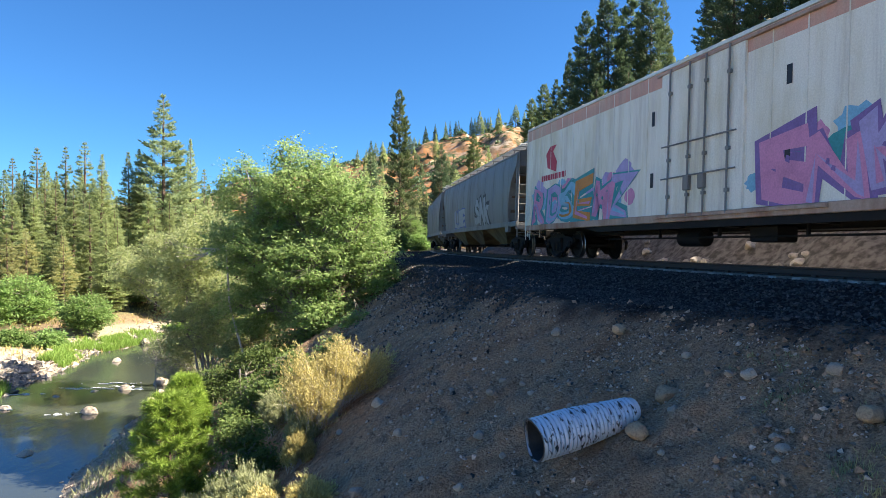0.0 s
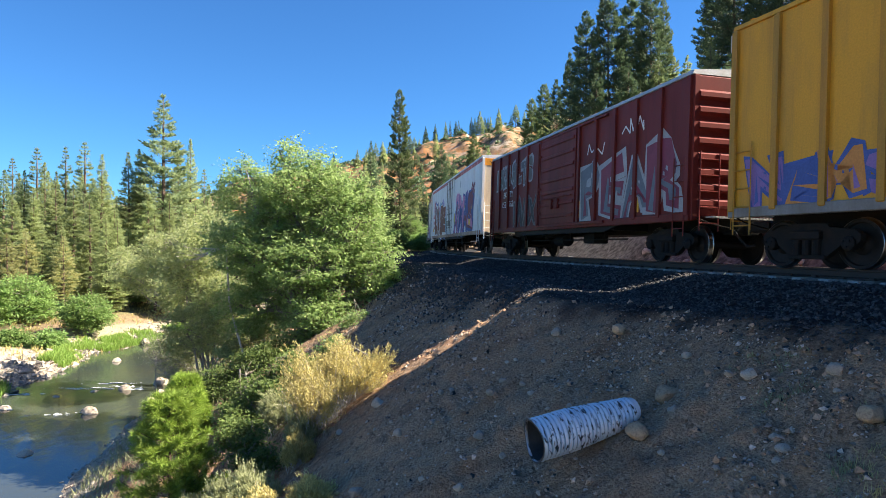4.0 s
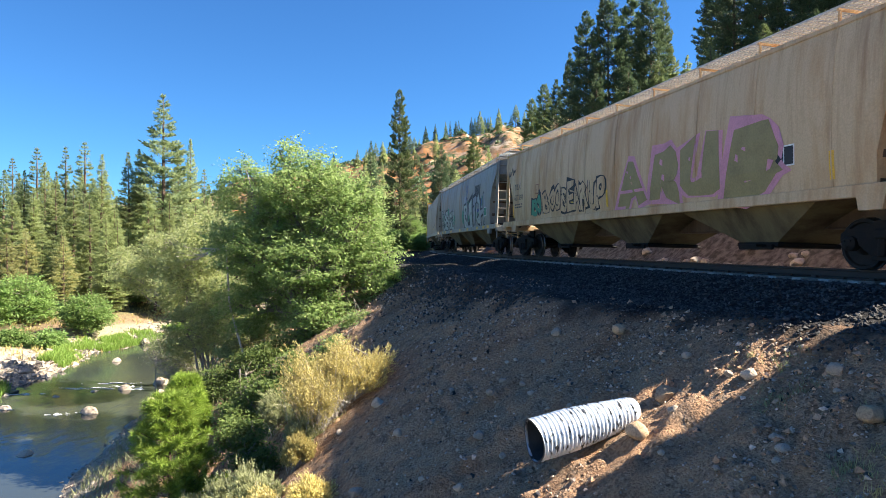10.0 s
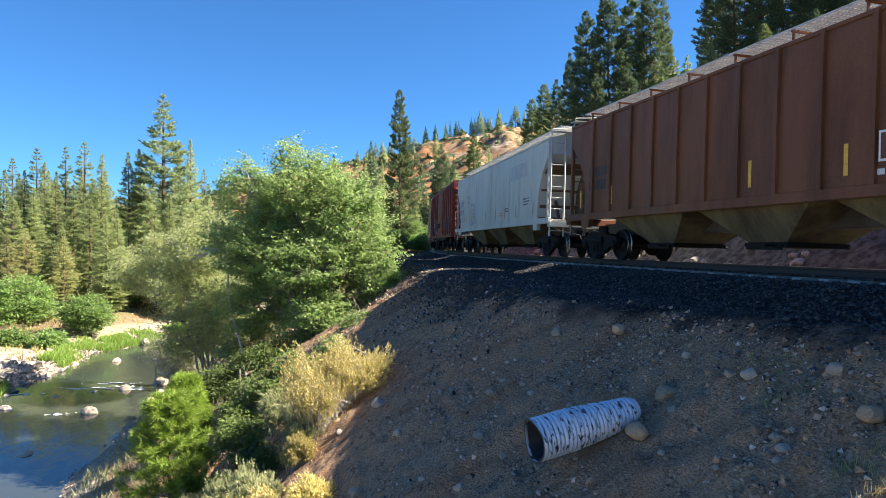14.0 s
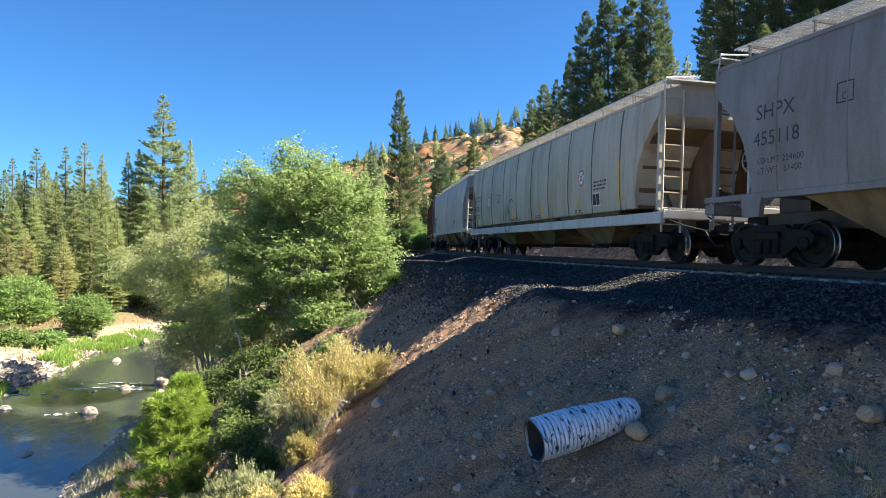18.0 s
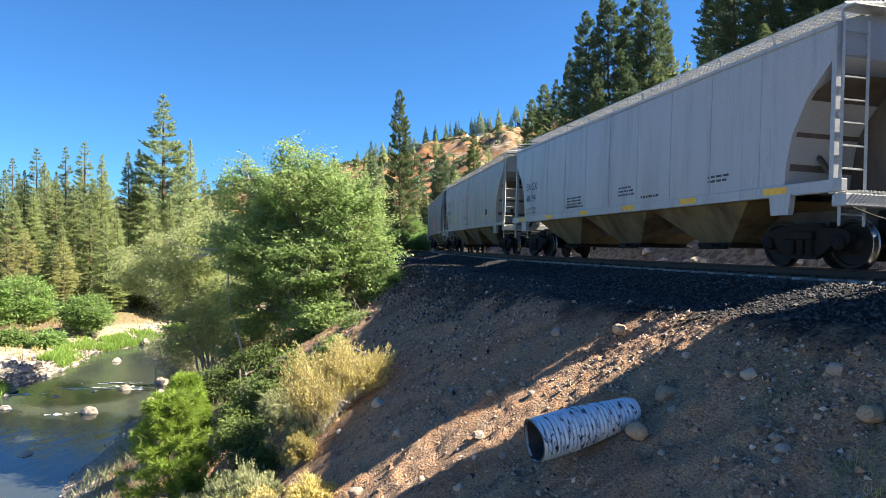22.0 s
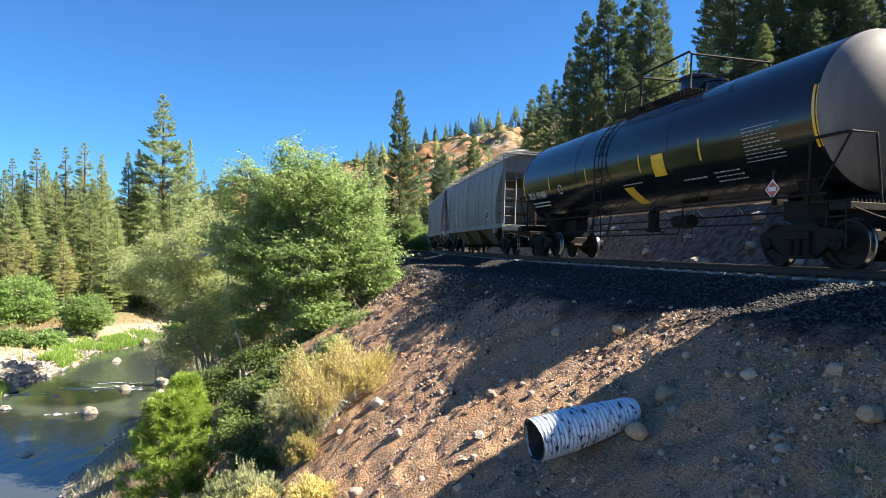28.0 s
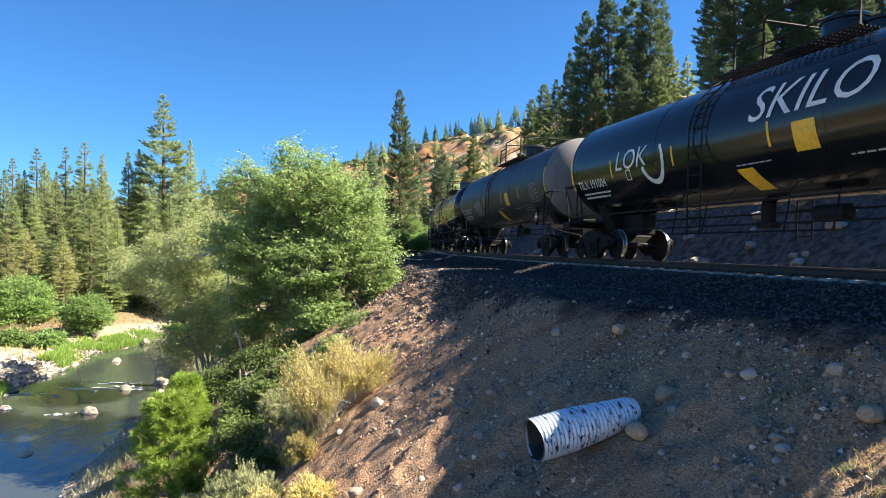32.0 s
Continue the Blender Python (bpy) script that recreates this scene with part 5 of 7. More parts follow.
    root, sk, h = couple(box_car(L, "yellow exterior-post boxcar with black and teal graffiti", YELLOWCAR, rib=YELLOWRIB, top=5.12, end_mat=YELLOWCAR, end_top=CREAM, sill_mat=GREY2, rib_n=18, roof=YELLOWCAR, door_w=3.4), 205.03, 186.03)
    sk.piece("ENUELZ", -2.0, 1.18, 5.2, 1.25, [tint("slate", (.13, .15, .18)), BLACK_T], WHITE_T, 51, [TEAL_T, SKY_T, TEAL_T], .1, .05)
    sk.piece("NEMSO", h - .6, 1.18, 4.2, .8, [PURPLE_T, BLUE_T, ORANGE_T], BLUE_T, 52)
    sk.lay("painted_emblem", [([(-5.15, 3.75), (-5.75, 3.75), (-5.8, 3.3), (-5.45, 3.0), (-5.1, 3.3)], [tuple(range(5))], BLUE_T)], .08, "blue and white shield emblem")
    sk.lay("painted_emblem", [([(-5.2, 3.45), (-5.7, 3.45), (-5.72, 3.3), (-5.45, 3.1), (-5.18, 3.3)], [tuple(range(5))], WHITE_T)], .085)
    pts, faces = letters("EXCESS HEIGHT CAR", .21)
    mb = Mesh()
    mb.add([(-h - .0995, 1.20 - a * .98, 4.60 + b) for a, b in pts], faces)
    part("lettering", mb, LETTERBLACK, root, "painted lettering")
    # grain hoppers
    L = length(184.6, 164.91)
    _, sk, h = couple(hopper_car(L, "light grey covered hopper car streaked with dirt", DIRTYWHITE), 184.6, 164.91)
    sk.word("ITFX", h - 1.75, 2.58, .36, LETTERBLACK)
    sk.word("650215", h - 1.75, 2.14, .34, LETTERBLACK)
    sk.bars(h - 1.8, 1.96, 1.1, 2, LETTERBLACK, .11, .04)
    plate_c(sk, h - 3.7, 2.3, LETTERBLACK, .27)
    sk.stripes((h - 4.2, h - 7.4, 0.6, -1.6, -h + 5.6, -h + 2.35), 1.6, .5)
    sk.stripes((-h + 2.2,), 1.55, 1.15, .13)
    data_label(sk, -h + 4.9, 1.75)
    sk.bars(-h + 3.9, 2.2, .9, 3, LETTERBLACK)
    sk.bars(2.5, 1.95, .7, 1, LETTERBLACK)
    L = length(163.69, 145.56)
    _, sk, h = couple(hopper_car(L, "grey hopper car with rust streaks and white graffiti", CHSGREY), 163.69, 145.56)
    sk.word("CHSX", h - 1.35, 2.55, .44, LETTERBLACK)
    sk.word("580543", h - 1.35, 2.08, .38, LETTERBLACK)
    sk.bars(h - 1.4, 1.9, 1.1, 2, LETTERBLACK)
    sk.piece("SEWSU", h - 2.3, 1.45, 4.2, 1.1, [tint("pale_sage", (.45, .5, .44))], BLACK_T, 61, [GREEN_T, GREY_T], .1, .02)
    sk.piece("ELITOH", -1.0, 1.45, 5.4, 1.35, [tint("pale_sage", (.45, .5, .44)), GREY_T], BLACK_T, 62, [GREEN_T, GREY_T], 0, .02)
    cres = [(-4.9 - 1.15 * math.cos(a) , 2.75 + .62 * math.sin(a)) for a in np.linspace(2.6, 6.4, 16)]
    crei = [(-4.9 - 1.02 * math.cos(a), 2.86 + .58 * math.sin(a)) for a in np.linspace(2.6, 6.4, 16)]
    sk.lay("painted_emblem", [(cres + crei, [(k, k + 1, k + 17, k + 16) for k in range(15)], BLUE_T)], .008, "blue crescent emblem")
    sk.bars(-4.1, 2.95, 1.5, 1, BLACK_T, .5, .62, "painted_emblem")
    sk.stroke("graffiti_bulb", [(-1.75 - .34 * math.sin(a), 3.72 - .42 * math.cos(a)) for a in np.linspace(.45, 5.83, 22)], .022, BLUE_T, label="sprayed light bulb outline")
    for dz in (0, .12, .24):
        sk.stroke("graffiti_bulb", [(-1.55, 3.30 - dz), (-1.95, 3.25 - dz)], .022, BLUE_T)
    sk.stroke("graffiti_bulb", [(-1.62, 3.34), (-1.60, 3.8), (-1.75, 3.6), (-1.88, 3.85), (-1.88, 3.34)], .018, BLUE_T)
    sk.stroke("graffiti_bulb", [(-1.64, 2.98), (-1.58, 2.72), (-1.92, 2.70), (-1.86, 2.96)], .02, BLUE_T)
    sk.plate("white_label", -6.5, 1.85, .55, .45, LABELWHITE, .008)
    sk.plate("data_label", -6.55, 1.89, .45, .37, GREEN_T, .011)
    for x in (h - 1.6, h - 2.7, h - 5.2, .6, -1.9, -4.6, -h + 2.9, -h + 1.9):
        sk.plate("reflector", x, 1.25, .5, .13, YELLOW, .062, label="yellow reflective strip")
    L = length(144.4, 124.62)
    _, sk, h = couple(hopper_car(L, "tan hopper car heavily stained with rust", TAN, ribs="seams"), 144.4, 124.62)
    sk.word("TILX", h - 1.5, 2.68, .34, LETTERBLACK)
    sk.word("637360", h - 1.5, 2.25, .32, LETTERBLACK)
    sk.bars(h - 1.55, 2.05, 1.0, 2, LETTERBLACK)
    sk.scrawl(h - .6, 3.2, .9, .6, BLACK_T, 7, 4)
    plate_c(sk, h - 3.8, 2.35, BROWN_T)
    sk.piece("Bo", h - 3.4, 1.55, .95, .65, [GREEN_T], BLACK_T, 71, None, 0, .04)
    sk.piece("BOOBEARUP", h - 4.6, 1.6, 4.6, .8, [TAN], BLACK_T, 72, None, 0, .03)
    sk.piece("ARUB", -.2, 1.48, 6.0, 1.3, [OLIVE_T], tint("rose_edge", (.62, .28, .36)), 73, None, .15, .09)
    sk.stripes((h - 1.3, h - 4.6, h - 7.0, .5, -2.5, -h + 4.2, -h + 2.3), 1.55, .5, .11)
    data_label(sk, -h + 3.6, 1.9)
    # red boxcar
    L = length(123.23, 107.78)
    _, sk, h = couple(box_car(L, "oxide red boxcar with white and violet graffiti", OXIDE, top=4.70, rib_n=14, roof=OXIDE, rods=False), 123.23, 107.78)
    for words, x, z in (("BK", h - 1.82, 2.72, ), ("TY", h - 2.58, 2.72), ("150", h - 1.62, 2.28), ("071", h - 2.54, 2.28)):
        sk.word(words, x, z, .37, LETTERWHITE, squeeze=1.05, lift=.022)
    sk.piece("VA", h - .5, 1.2, 1.0, 1.0, [BLACK_T, TEAL_T], GREY_T, 81)
    sk.piece("PRS", h - 2.6, 1.75, .75, .45, [WHITE_T], SKY_T, 82, None, 0, 0)
    for name, mat, pts in (("spray_shape", PURPLE_T, [(h - 3.05, 1.18), (h - 3.95, 1.18), (h - 3.80, 1.75), (h - 3.60, 1.95), (h - 3.25, 1.9), (h - 3.10, 1.6)]),
                           ("spray_shape", BLUE_T, [(h - 2.95, 2.05), (h - 3.50, 1.98), (h - 4.05, 2.12), (h - 3.90, 2.5), (h - 3.50, 2.72), (h - 3.15, 2.5)]),
                           ("spray_shape", LILAC_T, [(h - 3.30, 1.72), (h - 3.65, 1.7), (h - 3.73, 2.0), (h - 3.25, 2.02)])):
        sk.lay(name, [(pts, [tuple(range(len(pts)))], mat)], .013 if mat is LILAC_T else .009, "faded violet sprayed shape")
    sk.piece("WISA", h - 3.95, 1.15, 2.9, 1.4, [WHITE_T, GREY_T], BLACK_T, 84, None, 0, .07)
    sk.piece("TINESE", -2.0, 1.6, 4.8, .7, [BLACK_T], MAROON_T, 85, None, .1, -.01)
    sk.scrawl(h - .4, 2.3, .5, .25, WHITE_T, 8, 3)
    sk.stripes((h - .35, h - 2.0, h - 4.9, -1.5, -3.6, -5.9), 1.35, .6)
    # cream hopper
    L = length(106.23, 89.4)
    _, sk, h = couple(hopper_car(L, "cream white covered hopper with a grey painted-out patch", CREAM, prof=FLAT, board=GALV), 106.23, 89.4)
    sk.plate("grey_patch", h - 1.25, 2.1, 1.1, .95, tint("patch", (.42, .42, .44)), .004)
    sk.word("CHTT", h - 1.35, 2.65, .40, LETTERBLACK, squeeze=.9)
    sk.word("720798", h - 1.25, 2.2, .36, LETTERBLACK, squeeze=.9)
    sk.word("LD LMT 222100LBS", h - 1.6, 1.92, .15, LETTERBLACK)
    sk.word("LT WT   63900LBS", h - 1.6, 1.74, .15, LETTERBLACK)
    plate_c(sk, h - 3.3, 2.75, LETTERBLACK)
    sk.plate("grey_patch", -3.4, 3.15, 2.3, .62, tint("patch", (.42, .42, .44)), .004)
    sk.piece("MER", h - 3.8, 1.65, 1.3, .8, [tint("sand", (.55, .47, .33))], GREY_T, 91, None, .1, .01)
    for x in (h - 1.1, h - 2.9, 1.0, -.9, -2.5, -4.2, -6.5):
        sk.plate("reflector", x, 1.6, .1, .5, tint("rust_orange", (.50, .25, .07)), .008, label="orange reflective strip")
    sk.bars(-5.2, 2.25, .9, 3, LETTERBLACK)
    sk.bars(-1.6, 1.85, .7, 2, tint("rust_orange", (.50, .25, .07)))
    sk.bars(-2.6, 2.0, .6, 2, LETTERBLACK)
    # brown hopper
    L = length(88.05, 71.6)
    _, sk, h = couple(hopper_car(L, "brown ribbed covered hopper car", BROWN, sill=BROWN, ribs="posts", prof=FLAT, slope=SLOPEGREY, bay=BAYTAN, ladder_mat=GREY2), 88.05, 71.6)
    sk.bars(h - 1.6, 2.5, 1.2, 2, BLACK_T, .4, .28)
    sk.stripes((h - 1.0, h - 2.9, -.3, -2.6, -h + 2.0), 1.6, .55)
    sk.plate("white_label", -h + 4.9, 1.75, .55, .5, LABELWHITE, .08)
    sk.plate("data_label", -h + 4.86, 1.79, .47, .42, BROWN, .085)
    sk.bars(-h + 5.0, 1.55, .7, 1, LABELWHITE, .1, .1)
    # pale hopper with a shield
    L = length(70.35, 53.76)
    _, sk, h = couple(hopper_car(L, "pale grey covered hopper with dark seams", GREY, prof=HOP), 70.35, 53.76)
    sk.lay("painted_emblem", [([(-2.0, 3.5), (-2.7, 3.5), (-2.75, 3.05), (-2.35, 2.7), (-1.95, 3.05)], [tuple(range(5))], LILAC_T)], .012, "blue and white shield emblem")
    sk.bars(-2.9, 3.35, 1.2, 2, GREY_T, .3, .18)
    sk.bars(h - 1.3, 2.3, 1.2, 2, LETTERBLACK, .4, .28)
    data_label(sk, -h + 5.0, 1.75)
    sk.plate("reflector", -h + 3.2, 1.26, .7, .13, YELLOW, .062, label="yellow reflective strip")
    sk.scrawl(h - 3.2, 1.5, 1.0, .5, BLACK_T, 9, 5)
    # long pale hopper
    L = length(52.35, 33.21)
    _, sk, h = couple(hopper_car(L, "long pale grey hopper car with thin black seams", DIRTYWHITE, sill=CREAM, low=.96, mid=1.25, seam=SLOPEGREY), 52.35, 33.21)
    sk.word("CRDX", h - 1.15, 2.62, .40, LETTERBLACK, squeeze=1.1)
    sk.word("15051", h - 1.2, 2.12, .38, LETTERBLACK, squeeze=1.1)
    sk.bars(h - 1.2, 1.9, .9, 2, LETTERBLACK)
    plate_c(sk, h - 5.0, 2.35, LETTERBLACK)
    for x, z in ((h - 3.6, 2.45), (-h + 4.8, 2.55)):
        circ = [(x + .24 * math.cos(a), z + .26 * math.sin(a)) for a in np.linspace(0, 2 * math.pi, 20, endpoint=False)]
        inn = [(x + .19 * math.cos(a), z + .21 * math.sin(a)) for a in np.linspace(0, 2 * math.pi, 20, endpoint=False)]
        sk.lay("warning_roundel", [(circ, [tuple(range(20))], RED_T)], .008, "round red-edged warning sign")
        sk.lay("warning_roundel", [(inn, [tuple(range(20))], LABELWHITE)], .011)
        sk.lay("warning_roundel", [([(x - .12, z - .12), (x - .09, z - .14), (x + .13, z + .12), (x + .1, z + .14)], [(0, 1, 2, 3)], BLACK_T), ([(x + .12, z - .12), (x + .09, z - .14), (x - .13, z + .12), (x - .1, z + .14)], [(0, 1, 2, 3)], BLACK_T)], .014)
    sk.stripes((h - 1.1, h - 3.9, 2.4, -1.2, -h + 5.2), 1.45, .5)
    sk.stripes((-h + 2.3,), 1.5, 1.25, .13)
    sk.stroke("graffiti_tag", [(3.38, 1.42), (3.30, 2.0), (3.08, 2.22), (2.95, 1.95), (2.98, 1.5), (3.0, 1.85), (2.72, 1.9), (2.7, 1.45)], .02, BLACK_T, label="black sprayed tag")
    sk.stroke("graffiti_tag", [(2.45 + .40 * math.cos(a), 1.92 + .45 * math.sin(a)) for a in np.linspace(2.5, -2.4, 16)], .02, BLACK_T)
    sk.stroke("graffiti_tag", [(3.42, 1.24), (3.15, 1.02), (2.9, .98), (2.75, 1.10), (2.55, 1.24)], .02, BLACK_T, .06)
    data_label(sk, -h + 4.0, 1.6)
    sk.bars(-h + 3.9, 2.3, .8, 3, LETTERBLACK)
    for x in (2.2, -.4, -h + 5.4):
        sk.bars(x, 1.52, .7, 2, LETTERBLACK, .07, .035)
    # two grey hoppers
    for f, r, num, seed in ((31.83, 15.38, "455118", 1), (13.98, -2.29, "454973", 2)):
        L = length(f, r)
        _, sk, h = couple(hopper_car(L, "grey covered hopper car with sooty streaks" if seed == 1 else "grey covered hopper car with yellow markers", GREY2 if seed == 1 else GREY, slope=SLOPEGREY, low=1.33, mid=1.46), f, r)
        sk.word("SHPX", h - 1.55, 2.9, .42, LETTERBLACK, squeeze=.95)
        sk.word(num, h - 1.5, 2.38, .40, LETTERBLACK, squeeze=.95)
        sk.word("LD LMT 224600", h - 1.6, 2.02, .17, LETTERBLACK)
        sk.word("LT WT   61400", h - 1.6, 1.82, .17, LETTERBLACK)
        plate_c(sk, h - 3.4, 2.85, LETTERBLACK)
        sk.stripes((h - .9, h - 3.9, h - 5.7, h - 8.6) if seed == 2 else (), 1.65, .6)
        data_label(sk, -h + 3.6, 1.85)
        if seed == 1:
            sk.bars(h - 5.7, 2.55, 1.6, 1, RED_T, .3, .1)
            sk.bars(h - 5.9, 2.2, 1.0, 3, RED_T, .12, .06)
            sk.piece("KONES", .9, 1.5, 2.9, .85, [tint("faded_rose", (.45, .25, .22))], tint("faded_red", (.33, .08, .07)), 95, None, 0, .05)
            sk.plate("reflector", -h + 2.9, 1.36, .8, .1, YELLOW, .06)
        else:
            sk.stripes((-h + 4.2, -h + 2.2), 1.6, .45)
            sk.word("DO NOT HAMMER ON CAR", h - 6.5, 2.98, .195, RED_T, name="warning_lettering")
            sk.bars(h - 7.1, 2.66, 1.3, 5, tint("faded_rose", (.45, .25, .22)), .12, .06)
            sk.bars(h - 7.1, 2.0, 1.5, 2, LETTERBLACK, .09, .05)
            sk.bars(h - 7.3, 1.6, 1.1, 1, LETTERBLACK, .09, .06)
    # two clean hoppers
    for f, r, num in ((-3.57, -20.23, "40194"), (-21.6, -38.53, "40192")):
        L = length(f, r)
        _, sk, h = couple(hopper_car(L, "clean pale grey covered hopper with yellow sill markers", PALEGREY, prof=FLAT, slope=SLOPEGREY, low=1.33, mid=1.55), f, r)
        sk.word("BNGX", h - 1.55, 2.55, .40, LETTERBLACK)
        sk.word(num, h - 1.55, 2.1, .40, LETTERBLACK)
        sk.word("LD LMT 223000", h - 1.6, 1.78, .15, LETTERBLACK)
        sk.word("LT WT   63000", h - 1.6, 1.62, .15, LETTERBLACK)
        sk.word("CU FT     5612", h - 1.6, 1.46, .15, LETTERBLACK)
        for x in np.linspace(h - .9, -h + 1.9, 6):
            sk.plate("reflector", x, 1.38, .62, .13, YELLOW, .045, label="yellow reflective strip")
        sk.bars(2.9, 1.95, 1.2, 4, LETTERBLACK, .1, .05)
        sk.bars(-.6, 2.0, .9, 3, LETTERBLACK, .1, .05)
        sk.bars(-h + 3.7, 1.9, .7, 2, LETTERBLACK, .1, .05)
        for x in (3.0, -1.8):
            sk.bars(x, 1.66, 1.1, 1, LETTERBLACK, .1, .06)
    # two ribbed grey hoppers
    for f, r, num in ((-39.85, -56.36, "30857"), (-57.62, -73.44, "31960")):
        L = length(f, r)
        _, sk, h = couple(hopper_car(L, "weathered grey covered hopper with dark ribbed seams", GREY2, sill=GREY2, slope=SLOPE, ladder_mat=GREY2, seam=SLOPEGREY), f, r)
        sk.word("BNGX", h - 1.2, 2.55, .40, LETTERBLACK)
        sk.word(num, h - 1.2, 2.1, .38, LETTERBLACK)
        sk.bars(h - 1.2, 1.9, .9, 2, LETTERBLACK)
        plate_c(sk, h - 3.2, 2.55, LETTERBLACK)
        sk.stripes((h - 1.05, h - 4.3), 1.6, .55)
        data_label(sk, -h + 3.3, 1.7)
    # tank cars
    T = 17.15
    marks = ("TILX 191404", "TILX 190800", "CTCX 301929", "TILX 191004")
    shells = (TANKMATT, TANKBLACK, TANKGREY, TANKMATT)
    labels = ("dusty black tank car with yellow markers", "glossy black tank car with yellow markers", "faded black tank car with grey graffiti", "black tank car with white sprayed letters")
    for k in range(4):
        f = -75.35 - T * k
        _, sk, h = couple(tank_car(T - 0.95, labels[k], shells[k], HEADGREY if k in (0, 2) else TANKBLACK if k == 1 else TANKMATT, marks[k], k), f, f - T + 0.95)
        if k == 2:
            sk.piece("CENSE", h - 4.25, 2.38, 1.15, .30, [tint("tag_grey", (.05, .052, .055))], GREY_T, 98, None, .2, -.02)
            sk.piece("SINGS", h - 4.35, 2.05, 1.1, .28, [tint("tag_grey", (.05, .052, .055))], GREY_T, 99, None, .2, -.01)
        if k == 3:
            sk.word("LOK", h - 3.4, 2.55, .75, LETTERWHITE, .35, 1.1, name="graffiti_letters", lift=.012)
            arc = [(h - 5.3 - .55 * math.cos(a), 2.65 + .62 * math.sin(a)) for a in np.linspace(3.4, 6.9, 14)]
            arci = [(h - 5.3 - .43 * math.cos(a), 2.67 + .52 * math.sin(a)) for a in np.linspace(3.4, 6.9, 14)]
            sk.lay("graffiti_letters", [(arc + arci, [(j, j + 1, j + 15, j + 14) for j in range(13)], LETTERWHITE)], .012)
            sk.word("SKILO", -.7, 2.95, .95, LETTERWHITE, .35, 1.15, name="graffiti_letters", lift=.012)


build_train()


def gone(t):
    """How far the train has rolled by t seconds, from where it is at 20 s."""
    return 12.07672 * (t - 20) - 0.03937 * (t - 20) ** 2 / 2


# ---------------------------------------------------------------- stones
def stones(name, xyz, size, mat, flat=0.7, seed=0, sink=0.25):
    """Many small angular stones in one mesh."""
    rs = np.random.RandomState(seed)
    n = len(xyz)
    base = np.array([(1, 0, 0), (-1, 0, 0), (0, 1, 0), (0, -1, 0), (0, 0, 1), (0, 0, -1)], float)
    tri = np.array([(0, 2, 4), (2, 1, 4), (1, 3, 4), (3, 0, 4), (2, 0, 5), (1, 2, 5), (3, 1, 5), (0, 3, 5)])
    v = base[None] + rs.uniform(-.35, .35, (n, 6, 3))
    v *= rs.uniform(.65, 1.25, (n, 1, 3)) * size[:, None, None]
    v[:, :, 2] *= flat
    a = rs.uniform(0, 2 * np.pi, n)
    c, s = np.cos(a)[:, None], np.sin(a)[:, None]
    x, y = v[:, :, 0] * c - v[:, :, 1] * s, v[:, :, 0] * s + v[:, :, 1] * c
    t = rs.uniform(-.6, .6, n)
    c, s = np.cos(t)[:, None], np.sin(t)[:, None]
    x, z = x * c - v[:, :, 2] * s, x * s + v[:, :, 2] * c
    p = np.stack([x, y, z], -1) + xyz[:, None, :]
    p[:, :, 2] += (size * flat * (1 - 2 * sink))[:, None] * .6
    f = (tri[None] + 6 * np.arange(n)[:, None, None]).reshape(-1, 3)
    return quick(name, p.reshape(-1, 3), f, [mat])


def place(s, u):
    """World x, y of places along and across the line."""
    x, y, a = np.interp(s, LINE_S, LINE_X), np.interp(s, LINE_S, LINE_Y), np.interp(s, LINE_S, turn)
    return x + u * np.cos(a), y - u * np.sin(a)


